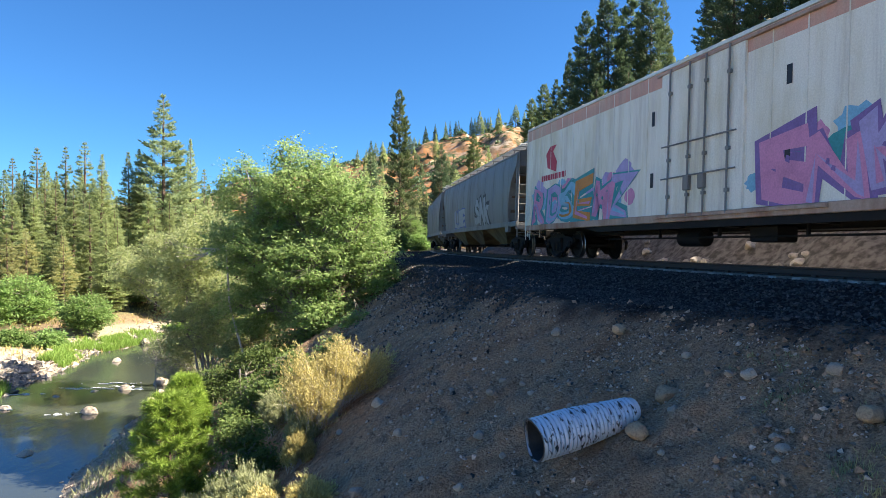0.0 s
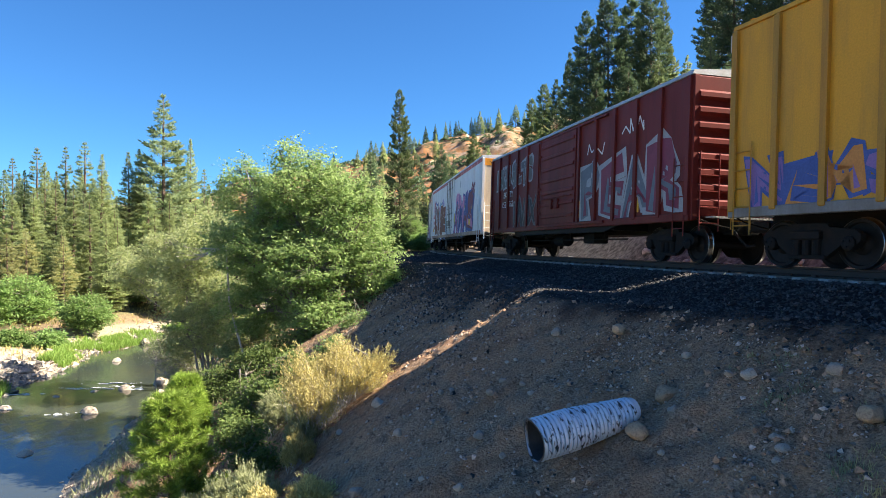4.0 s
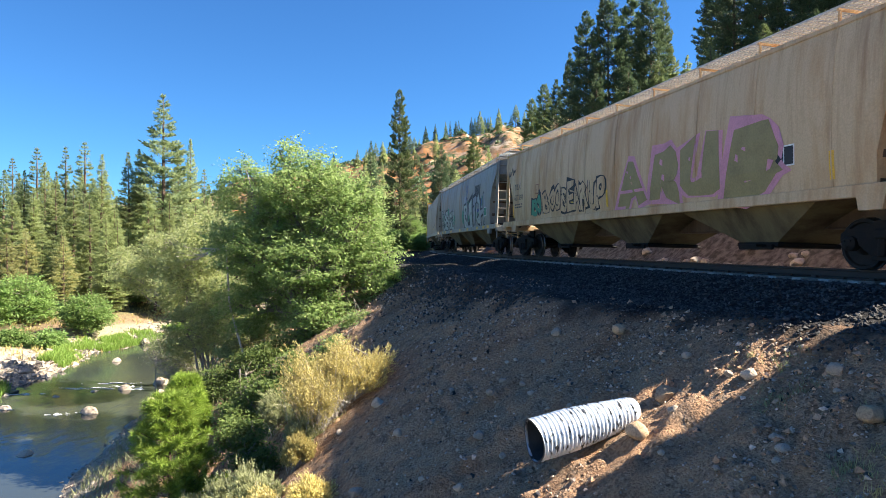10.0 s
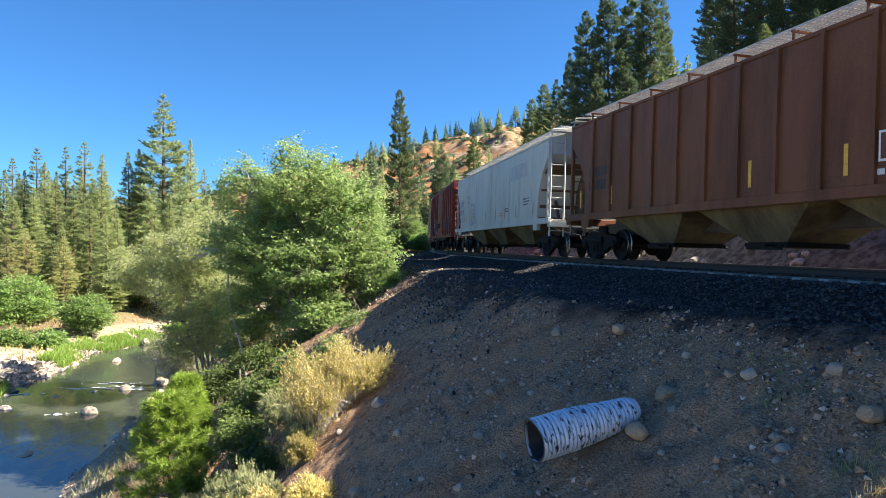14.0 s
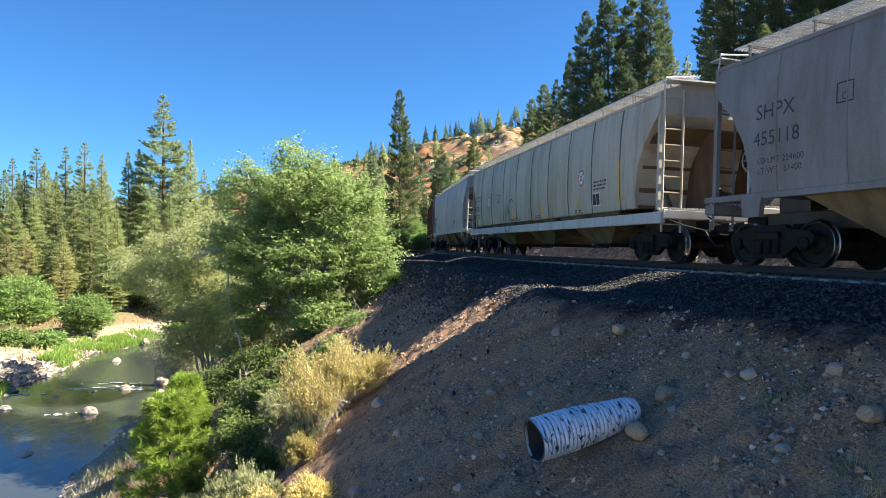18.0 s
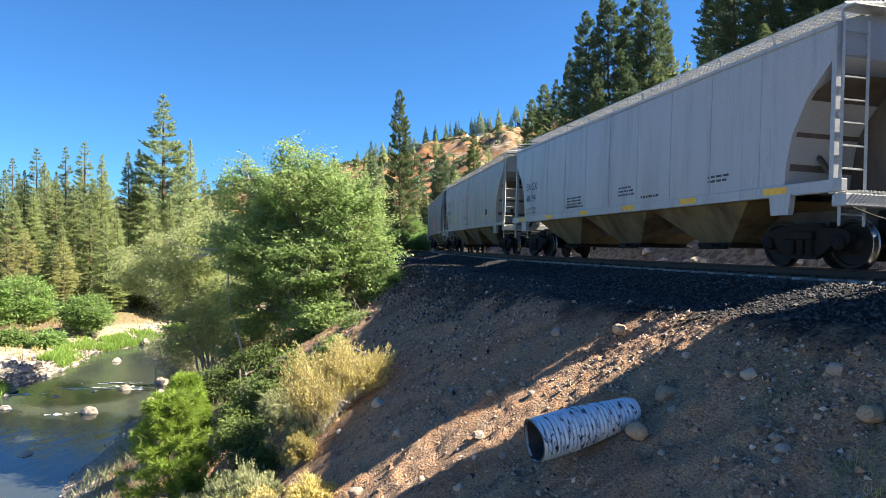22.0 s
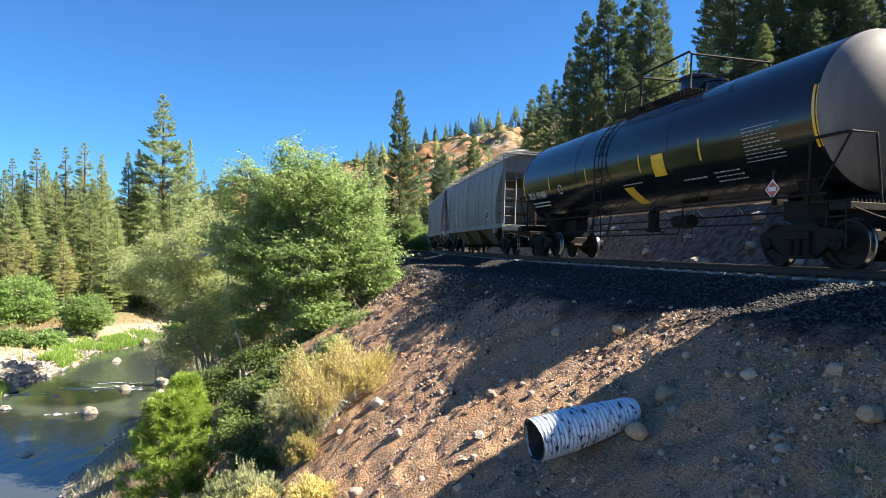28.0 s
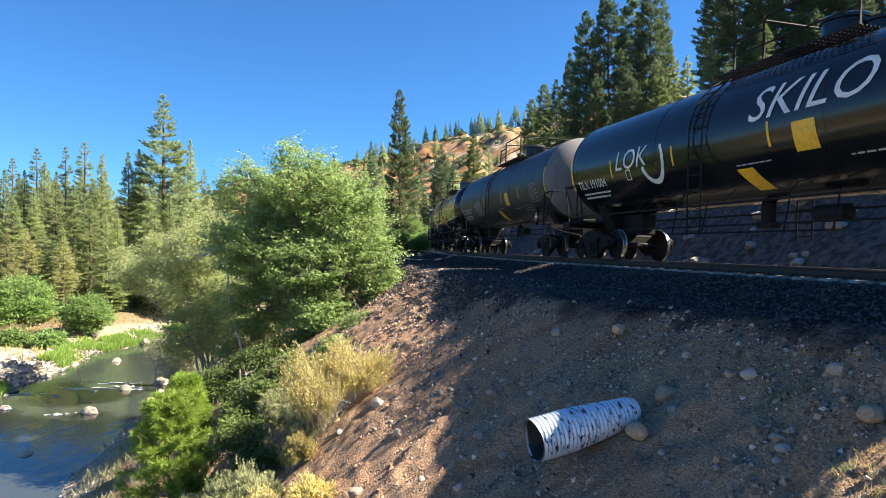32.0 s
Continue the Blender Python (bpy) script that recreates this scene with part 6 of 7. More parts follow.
def scatter_stones():
    rs = np.random.RandomState(3)
    # ballast on the near shoulder, then between and beyond the rails
    s = np.concatenate([rs.uniform(-4, 14, 17000), rs.uniform(14, 34, 9000), rs.uniform(-4, 30, 5000), rs.uniform(34, 75, 5000)])
    u = np.concatenate([rs.uniform(-5.0, -1.25, 17000), rs.uniform(-6.2, -1.25, 9000), rs.uniform(-.7, 3.6, 5000), rs.uniform(-5.5, -1.2, 5000)])
    x, y = place(s, u)
    z, m = height(x, y)
    keep = rs.rand(len(x)) < m["ballast"] ** 1.5
    keep &= ~((np.abs(np.abs(u) - .755) < .09))
    x, y, z, s = x[keep], y[keep], z[keep], s[keep]
    size = rs.uniform(.018, .042, len(x)) * np.where(s > 30, 1.6, 1)
    tagged(new("ballast", stones("ballast", np.stack([x, y, z], 1), size, STONE, .8, 1)), "dark grey crushed rock ballast along the rails", "ballast", kind="stuff")
    s = rs.uniform(8, 27, 26000)
    u = -5.0 - np.abs(rs.normal(0, 1.6, 26000))
    x, y = place(s, u)
    z, m = height(x, y)
    keep = (rs.rand(len(x)) < m["ballast"] * 1.1) & (z > -5)
    tagged(new("spilled_ballast", stones("spilled_ballast", np.stack([x, y, z], 1)[keep], rs.uniform(.018, .045, keep.sum()), STONE, .85, 9)), "dark ballast spilled over the embankment shoulder", "ballast", kind="stuff")
    # gravel on the dirt slope
    s = np.concatenate([rs.uniform(-4.5, 12, 34000), rs.uniform(12, 27, 30000)])
    u = np.concatenate([-4.0 - np.abs(rs.normal(0, 2.8, 34000)), -5.2 - np.abs(rs.normal(0, 2.4, 30000))])
    x, y = place(s, u)
    z, m = height(x, y)
    dens = vn(x * .9, y * .9, 21)
    keep = (rs.rand(len(x)) < np.clip(dens * 1.5 - .25, .06, 1)) & (z > -6) & ((m["ballast"] < .4) | (rs.rand(len(x)) < .3))
    x, y, z, s, u = x[keep], y[keep], z[keep], s[keep], u[keep]
    size = np.minimum(rs.pareto(2.4, len(x)) * .012 + .008, .046) * np.where(s > 12, 1.2, 1)
    tagged(new("gravel", stones("gravel", np.stack([x, y, z], 1)[::2], size[::2], PEBBLE, .75, 2)), "brown and grey gravel lying on the dirt slope", "gravel", kind="stuff")
    tagged(new("dirt_clods", stones("dirt_clods", np.stack([x, y, z], 1)[1::2], size[1::2] * 1.15, CLOD, .85, 6)), "orange-tan dirt clods on the slope", "dirt", kind="stuff")
    dark = rs.rand(len(x)) < np.where(s > 7, .75, .30)
    tagged(new("fallen_ballast", stones("fallen_ballast", np.stack([x, y, z], 1)[dark] + (.03, .02, 0), size[dark] * 1.25, STONE, .75, 4)), "dark ballast stones that rolled down the slope", "gravel", kind="stuff")
    y = rs.uniform(30, 72, 5200)
    x = np.interp(y, RIVER_Y, RIVER_X) - np.interp(y, RIVER_Y, RIVER_W) - np.abs(rs.normal(0, 2.2, 5200)) + .6
    z, m = height(x, y)
    tagged(new("shore_stones", stones("shore_stones", np.stack([x, y, z], 1), np.minimum(.03 + rs.pareto(2.2, len(x)) * .05, .34), BANKROCK, .7, 8)), "pale stones and cobbles on the far shore", "stones", kind="stuff")
    # pebbles of the near river bank
    x, y = rs.uniform(-17, -8, 5000), rs.uniform(17, 36, 5000)
    z, m = height(x, y)
    keep = (z < -6.9) & (z > -8.3)
    tagged(new("bank_pebbles", stones("bank_pebbles", np.stack([x, y, z], 1)[keep], rs.uniform(.02, .09, keep.sum()), BANKROCK, .7, 5)), "pale pebbles along the river bank", "pebbles", kind="stuff")


scatter_stones()


def rock_mesh(seed, mat, flat=0.75, blocky=0.35):
    bm = bmesh.new()
    bmesh.ops.create_icosphere(bm, subdivisions=3, radius=1.0)
    o = Vector((seed * 7.3, seed * 3.1, seed * 1.7))
    for v in bm.verts:
        p = v.co.copy()
        k = 1 + blocky * (noise.noise(p * 1.1 + o)) + .12 * noise.noise(p * 3 + o)
        q = Vector((p.x * 1.2, p.y * .95, p.z * flat)) * k
        for d in (Vector((1, .3, .2)), Vector((-.5, .8, .4)), Vector((.1, -.7, .7))):
            d = (d + Vector((math.sin(seed * 3), math.cos(seed * 5), 0)) * .6).normalized()
            over = q.dot(d) - .78
            if over > 0:
                q -= d * over * .85
        v.co = q
    me = bpy.data.meshes.new("rock")
    bm.to_mesh(me)
    bm.free()
    me.materials.append(mat)
    for p in me.polygons:
        p.use_smooth = True
    me.set_sharp_from_angle(angle=radians(40))
    return me


ROCKS = [rock_mesh(k, ROCK) for k in range(5)]
TANS = [rock_mesh(k + 10, TANROCK, .8, .25) for k in range(3)]
BANKS = [rock_mesh(k + 20, BANKROCK, .7, .5) for k in range(5)]


def put_rock(me, x, y, size, label, group, k, sink=0.3, name="rock"):
    rnd = random.Random(k * 17 + int(x * 10))
    ob = tagged(new(name, me), label, "rock", group)
    ob.matrix_basis = pose(x, y, ground_z(x, y) + size * (.75 - sink) * .6, rnd.uniform(-14, 14), rnd.uniform(-14, 14), rnd.uniform(0, 360)) @ Matrix.Scale(size, 4)
    return ob


SLOPE_ROCKS = ((2.12, 12.03, .13), (-1.33, 13.15, .19), (-.8, 11.48, .116), (.83, 11.19, .10), (1.46, 10.66, .077), (.57, 10.17, .12), (3.1, 8.64, .124), (3.67, 9.71, .092),
               (4.06, 8.56, .135), (4.69, 7.71, .144), (3.85, 8.68, .076), (3.83, 7.45, .083), (3.79, 7.18, .103), (3.65, 7.04, .072), (-1.41, 10.4, .148), (-.04, 12.06, .081),
               (.17, 12.03, .07), (-.33, 9.77, .073), (.22, 9.44, .097), (1.38, 11.18, .071), (1.05, 11.45, .082), (2.73, 8.06, .062), (-2.09, 12.97, .096), (-.19, 11.41, .073), (.9, 9.69, .081))
for k, (x, y, r) in enumerate(SLOPE_ROCKS):
    put_rock(ROCKS[k % 5], x, y, r * .74, "grey rounded stone half sunk in the dirt slope", "stones on the slope", k)
for k, (x, y, r) in enumerate(((3.21, 9.28, .202), (2.58, 8.56, .176), (4.63, 6.98, .165), (3.08, 11.29, .155))):
    put_rock(TANS[k % 3], x, y, r * .84, "tan rounded boulder half sunk in the dirt slope", "stones on the slope", k + 40, .15)
rnd = random.Random(21)
for k in range(70):
    s, u = rnd.uniform(-2, 12), -rnd.uniform(4.6, 9.5)
    x, y = place(s, u)
    put_rock(ROCKS[k % 5], float(x), float(y), rnd.choice((.022, .028, .034, .045)) * rnd.uniform(.8, 1.2), "small grey stone lying on the dirt slope", "stones on the slope", k + 60)
rnd = random.Random(8)
for k in range(230):
    s = rnd.uniform(-6, 42)
    x, y = place(s, rnd.choice((rnd.uniform(4.0, 5.6), rnd.uniform(4.4, 9))))
    put_rock(BANKS[k % 5], float(x), float(y), rnd.choice((.10, .14, .18, .22, .30)) * rnd.uniform(.8, 1.2), "pale angular boulder at the foot of the cut", "boulders beside the track", k, name="boulder")
for k, (x, y, r, z) in enumerate(((-17.8, 32.5, .36, -7.95), (-23.8, 47.0, .30, -7.98), (-18.7, 37.9, .34, -8.0), (-17.2, 39.2, .42, -7.9), (-16.9, 26.1, .40, -8.15), (-13.9, 29.4, .45, -7.85), (-15.6, 34.4, .35, -7.95), (-22.7, 33.3, .30, -8.05), (-16.0, 36.6, .3, -7.95), (-21.6, 36.0, .35, -8.2), (-20.2, 37.4, .3, -8.15), (-25.4, 55.0, .4, -7.8))):
    ob = tagged(new("river_boulder", ROCKS[k % 5]), "pale tan boulder standing in the shallow river", "rock", "boulders in the river")
    ob.matrix_basis = pose(x, y, z, 0, 0, k * 77) @ Matrix.Scale(r, 4)

FOAM = surface("river_foam", (.78, .80, .82), .7, size=4, grain=20, bump=.6)


def foam_patch(x, y, w, l, seed):
    rs = np.random.RandomState(seed)
    n = 420
    t = rs.normal(0, .38, n)
    px, py = x + t * w, y + rs.normal(0, .30, n) * l * (1 - np.clip(np.abs(t), 0, .8)) + np.sin(t * 7 + seed) * .12
    keep = vn(px * 3, py * 6, 40 + seed) > .42
    px, py = px[keep], py[keep]
    v, f = [], []
    for k in range(len(px)):
        a, r = rs.uniform(0, 6.28), rs.uniform(.012, .055)
        z = WATER_Z + .004 + rs.rand() * .03
        ring = [(px[k] + r * 2.2 * math.cos(a + j * 1.257) * rs.uniform(.4, 1), py[k] + r * math.sin(a + j * 1.257) * rs.uniform(.4, 1), z) for j in range(5)]
        f.append(tuple(range(len(v), len(v) + 5)))
        v += ring
    mb = Mesh()
    mb.add(v, f)
    tagged(new("river_foam", mb.data("river_foam", [FOAM])), "white broken water over shallow stones", "foam", kind="stuff")


for k, (x, y, w, l) in enumerate(((-21.1, 38.1, 2.4, .45), (-18.9, 38.6, 1.0, .35), (-17.9, 37.9, .7, .3), (-23.6, 36.5, 1.2, .35), (-19.3, 32.2, .6, .25), (-22.9, 33.2, .7, .25), (-18.3, 32.4, .5, .2), (-20.2, 39.5, 1.6, .25))):
    foam_patch(x, y, w, l, k)


# ---------------------------------------------------------------- the old culvert pipe
def culvert():
    coat = bpy.data.materials.new("flaking_pipe_coating")
    t, ns, ln, bsdf = links(coat)
    co, mp = ns.new("ShaderNodeTexCoord"), ns.new("ShaderNodeMapping")
    mp.inputs["Scale"].default_value = (22, 5.0, 8.0)
    ln(co.outputs["Object"], mp.inputs[0])
    a = ns.new("ShaderNodeTexNoise")
    a.inputs["Scale"].default_value, a.inputs["Detail"].default_value, a.inputs["Roughness"].default_value = 1.0, 5, .7
    ln(mp.outputs[0], a.inputs[0])
    r = ns.new("ShaderNodeValToRGB")
    r.color_ramp.elements[0].position, r.color_ramp.elements[1].position = .555, .585
    r.color_ramp.elements[0].color, r.color_ramp.elements[1].color = (.60, .66, .73, 1), (.012, .012, .014, 1)
    ln(a.outputs[0], r.inputs[0])
    ln(r.outputs[0], bsdf.inputs["Base Color"])
    bsdf.inputs["Roughness"].default_value, bsdf.inputs["Metallic"].default_value = .45, .25
    inside = surface("pipe_inside_shade", (.04, .045, .05), .7, .2)
    root = tagged(new("culvert_pipe"), "corrugated metal culvert pipe with flaking black coating, jutting from the slope", "pipe")
    L, n = 1.49, 48
    mb = Mesh()
    rings = []
    for k in range(0, 24 * 4 + 1):
        x = L * k / 96
        wave = .007 * math.cos(2 * math.pi * k / 4)
        ring = []
        for j in range(n):
            ang = 2 * math.pi * j / n
            rad = .286 + wave - .06 * max(0, (x - .55) / .8)
            sq = 1 - .10 * max(0, x - .9)
            ring.append((x + .016 * math.sin(ang) + .02 * math.cos(2 * ang) * (k == 0), rad * math.cos(ang), rad * math.sin(ang) * sq))
        rings.append(ring)
    mb.loft(rings, 0, True, caps=False)
    part("corrugated_wall", mb, coat, root)
    mb = Mesh()
    mb.loft([[(x + .03, y * .92, z * .92) for x, y, z in r] for r in (rings[0], rings[48])][::-1], 0, True, caps=False)
    # Near-black disc across the bore; its colour stands for the shade inside.
    v = [(.62, .285 * math.cos(2 * math.pi * j / n), .285 * math.sin(2 * math.pi * j / n)) for j in range(n)]
    mb.add(v, [tuple(range(n))])
    part("inner_wall", mb, inside, root)
    mb = Mesh()
    mb.loft([[(x - .004, y * k, z * k) for x, y, z in rings[0]] for k in (.92, 1.01)], 0, True, caps=False)
    part("rim", mb, inside, root, "dark ragged rim")
    mb = Mesh()
    ring = rings[-1]
    mb.loft([ring, [(x + .10, y * .86, z * .72 + .03) for x, y, z in ring], [(x + .14, y * .5, z * .35 + .05) for x, y, z in ring]], 0, True)
    part("crushed_end", mb, coat, root, "crushed bare metal end")
    a, b = Vector((1.21, 8.63, -2.16)), Vector((2.71, 9.134, -1.885))
    d = (b - a).normalized()
    y = Vector((0, 0, 1)).cross(d).normalized()
    m = Matrix((d, y, d.cross(y))).transposed().to_4x4()
    m.translation = a
    root.matrix_basis = m


culvert()


# ---------------------------------------------------------------- plants
def flakes(pos, along, length_, width, rs, bend=0.0, flat=0.0):
    """Leaves as four-cornered flakes from places, directions, lengths and widths."""
    n = len(pos)
    along = along / (np.linalg.norm(along, axis=1, keepdims=True) + 1e-9)
    side = np.cross(along, rs.normal(size=(n, 3)) * (1 - flat) + np.array([0, 0, 1.6]) * flat)
    side /= np.linalg.norm(side, axis=1, keepdims=True) + 1e-9
    l, w = np.asarray(length_)[:, None], np.asarray(width)[:, None]
    v = np.stack([pos, pos + along * l * .45 + side * w * .5, pos + along * l, pos + along * l * .45 - side * w * .5], 1)
    if bend:
        v[:, 2, 2] -= bend * np.asarray(length_)
    return v.reshape(-1, 3), np.arange(4 * n).reshape(-1, 4)


def spikes(pos, along, length_, width, rs, flat=0.0):
    """Needle sprays as three-cornered slivers."""
    n = len(pos)
    along = along / (np.linalg.norm(along, axis=1, keepdims=True) + 1e-9)
    side = np.cross(along, rs.normal(size=(n, 3)) * (1 - flat) + np.array([0, 0, 1.6]) * flat)
    side /= np.linalg.norm(side, axis=1, keepdims=True) + 1e-9
    l, w = np.asarray(length_)[:, None], np.asarray(width)[:, None]
    v = np.stack([pos + side * w * .5, pos + along * l, pos - side * w * .5], 1)
    return v.reshape(-1, 3), np.arange(3 * n).reshape(-1, 3)


def conifer_meshes(h, r, seed, kind="fir", needles=NEEDLE, count=12000):
    """Trunk with limbs, and a crown of layered needle sprays."""
    rs = np.random.RandomState(seed)
    few = count < 9000
    mb = Mesh()
    lean = rs.uniform(-.012, .012, 2)
    top = lambda z: Vector((lean[0] * z, lean[1] * z, z))
    mb.tube([top(h * k / 6) for k in range(7)], h * .011 + .05, 7, taper=.025)
    start, power, gap = {"fir": (.05, 1.0, .28), "pine": (.22, .85, .44), "thin": (.12, .75, .50), "dense": (.03, .62, .34)}[kind]
    levels = int(h * (1 - start) / gap)
    per = count / (levels * 7.0)
    P, D, Z = [], [], []
    swell = 1.0
    for k in range(levels):
        t = start + (1 - start) * (k + rs.uniform(.1, .6)) / levels
        swell = .75 * swell + .25 * rs.uniform(.65, 1.35)
        reach = r * ((1 - t) / (1 - start)) ** power * min(1.0, .45 + 2.2 * (t - start)) * swell + .05
        sparse = {"fir": 0.0, "pine": .18, "thin": .30, "dense": .05}[kind]
        for b in range(rs.randint(6, 9)):
            if rs.rand() < sparse:
                continue
            a = rs.uniform(0, 6.283)
            l = reach * rs.uniform(.62, 1.12)
            up = rs.uniform(-.30, .10) + .45 * t if kind == "fir" else rs.uniform(-.22, .22) + .35 * t
            d = np.array([math.cos(a), math.sin(a), up])
            q = np.array([-math.sin(a), math.cos(a), 0.0])
            o = np.array(top(h * t))
            if l > .8 and not few:
                mb.tube([tuple(o), tuple(o + d * l * .5), tuple(o + d * l * .9 + (0, 0, .08 * l))], .010 + l * .007, 3, taper=.006)
            m = max(6, int(per * (.35 + l / max(r, .1) * 1.3)))
            f = rs.uniform(.22 if kind == "fir" else .38, 1.0, m) ** .8
            w = rs.normal(0, 1, m)
            spread_ = l * .20 * (1.15 - f) + .07
            P.append(o + d * l * f[:, None] + q * (w * spread_)[:, None] + np.array([0, 0, 1.0]) * ((f ** 2) * l * .12 + rs.normal(0, .07, m))[:, None])
            D.append(np.tile(d, (m, 1)) + q * (np.sign(w) * .5)[:, None] + rs.normal(0, .55, (m, 3)) + (0, 0, .10 if kind == "fir" else .30))
            Z.append(np.full(m, .42 + .68 * min(1, l / 1.6)))
    m = 60
    P.append(np.array(top(h * .96)) + np.stack([rs.normal(0, .03, m), rs.normal(0, .03, m), rs.uniform(0, h * .04, m)], 1))
    D.append(rs.normal(0, .45, (m, 3)) + (0, 0, .9))
    Z.append(np.full(m, .45))
    P, D, Z = np.concatenate(P), np.concatenate(D), np.concatenate(Z)
    n = len(P)
    size = Z * rs.uniform(.20, .42, n) * (1.6 if few else .85)
    v, f = spikes(P, D, size, size * rs.uniform(.30, .46, n) * (1.2 if few else 1.0), rs, .35)
    return mb.data("trunk", [BARK]), quick("crown", v, f, [needles])


def tree(name, meshes, label, category, group=""):
    root = tagged(new(name), label, category, group)
    part("trunk", meshes[0], None, root)
    part("crown", meshes[1], None, root)
    return root


KINDS = ((3.8, "fir", NEEDLE, 22000), (3.6, "fir", NEEDLE2, 22000), (3.5, "pine", NEEDLE2, 24000), (2.1, "thin", NEEDLE3, 14200), (4.0, "fir", NEEDLE, 24000), (3.3, "pine", NEEDLE3, 20000), (3.7, "fir", NEEDLE2, 22000), (3.3, "pine", DRYNEEDLE, 12000),
         (3.8, "fir", NEEDLE, 6000), (3.6, "fir", NEEDLE2, 6000), (3.5, "pine", NEEDLE2, 5200), (2.2, "thin", NEEDLE, 4200), (3.4, "pine", NEEDLE3, 5200), (3.6, "fir", NEEDLE3, 6000), (4.6, "dense", NEEDLE, 42000), (4.3, "dense", NEEDLE, 38000), (4.4, "dense", MIDNEEDLE, 40000))
MASTER = {}


def stand(k, x, y, h, label, group, wide=1.0):
    rnd = random.Random(int(x * 13 + y * 7))
    if k not in MASTER:
        r, kind, needles, count = KINDS[k]
        MASTER[k] = tree("conifer_tree", conifer_meshes(20, r, 100 + k, kind, needles, count), label, "tree", group)
        ob = MASTER[k]
    else:
        ob = copy_thing(MASTER[k], Matrix())
        tagged(ob, label, "tree", group)
    ob.matrix_basis = pose(x, y, ground_z(x, y) - .15, 0, 0, rnd.uniform(0, 360)) @ Matrix.Diagonal((h / 20 * wide, h / 20 * wide, h / 20, 1))
    return ob


def from_view(px, d):
    return (px - 784) / 1141.0 * d


WEST = "conifers on the far bank"
for px, top, d, k, w in ((4, 300, 88, 13, 1.0), (24, 278, 100, 3, 1.0), (40, 300, 92, 6, .9), (66, 260, 92, 3, 1.1), (80, 285, 84, 1, .9), (115, 258, 98, 3, .9), (150, 250, 97, 3, 1.2), (177, 271, 80, 6, .95), (208, 345, 95, 2, .9), (100, 320, 78, 2, 1.0),
                         (232, 268, 84, 6, .9), (246, 262, 86, 1, .85), (263, 335, 76, 2, .9), (290, 167, 86, 5, 1.0), (316, 262, 96, 1, .8), (337, 244, 90, 1, .75), (360, 298, 96, 3, .9), (22, 345, 70, 2, 1.0), (130, 335, 72, 2, 1.0), (388, 318, 100, 2, .9),
                         (415, 330, 112, 2, 1.0), (58, 330, 74, 6, .9), (160, 350, 70, 2, 1.0), (300, 340, 72, 1, 1.0), (-20, 280, 90, 6, .9), (-60, 270, 90, 1, .9), (330, 350, 78, 2, .9), (205, 380, 66, 6, 1.0), (275, 372, 68, 2, 1.0)):
    x = from_view(px, d)
    h = .454 + (434.8 - top) / 1141 * d - ground_z(x, d)
    stand(k, x, d, h, "tall thin-crowned conifer standing above the woods" if k in (3, 5) else "tall sunlit green conifer standing among others", WEST, w * 1.25)
for px, top, d in ((14, 410, 62), (48, 400, 66), (112, 415, 62)):
    x = from_view(px, d)
    h = .454 + (434.8 - top) / 1141 * d - ground_z(x, d)
    stand(7, x, d, h, "yellowing young pine at the edge of the woods", WEST, 1.5)
rnd = random.Random(41)
for j in range(22):
    d = rnd.uniform(64, 80)
    x = from_view(-30 + j * 21 + rnd.uniform(-9, 9), d)
    top = rnd.uniform(345, 425)
    stand(rnd.choice((6, 2, 1, 9)), x, d, .454 + (434.8 - top) / 1141 * d - ground_z(x, d), "young light green conifer at the edge of the woods", WEST, rnd.uniform(1.1, 1.5))
rnd = random.Random(4)
for j in range(120):
    d = rnd.uniform(84, 165)
    x = from_view(rnd.uniform(-90, 610), d)
    stand(rnd.choice((9, 10, 9, 13, 12)), x, d, rnd.uniform(.085, .135) * d + 3, "green conifer in the dense far woods", WEST, rnd.uniform(.9, 1.2))
for px, top, d, k, w in ((708, 158, 96, 16, .60), (781, 254, 135, 15, .75), (838, 238, 200, 16, .8), (648, 292, 150, 10, .8), (630, 322, 120, 9, .9), (866, 262, 190, 10, .9), (612, 330, 118, 9, .9), (668, 345, 130, 13, .9), (744, 330, 150, 10, 1.1), (805, 300, 170, 10, 1.2),
                         (735, 350, 120, 9, 1.2), (690, 350, 130, 9, 1.2), (655, 250, 230, 8, 1.0), (676, 290, 200, 9, 1.0), (850, 330, 170, 12, 1.5), (815, 345, 160, 12, 1.4), (770, 340, 150, 12, 1.5)):
    x = from_view(px, d)
    h = .454 + (434.8 - top) / 1141 * d - ground_z(x, d)
    stand(k, x, d, max(h, 6), "slim conifer beyond the bend of the track", "conifers by the bend", w)
EAST = "conifers on the slope above the track"
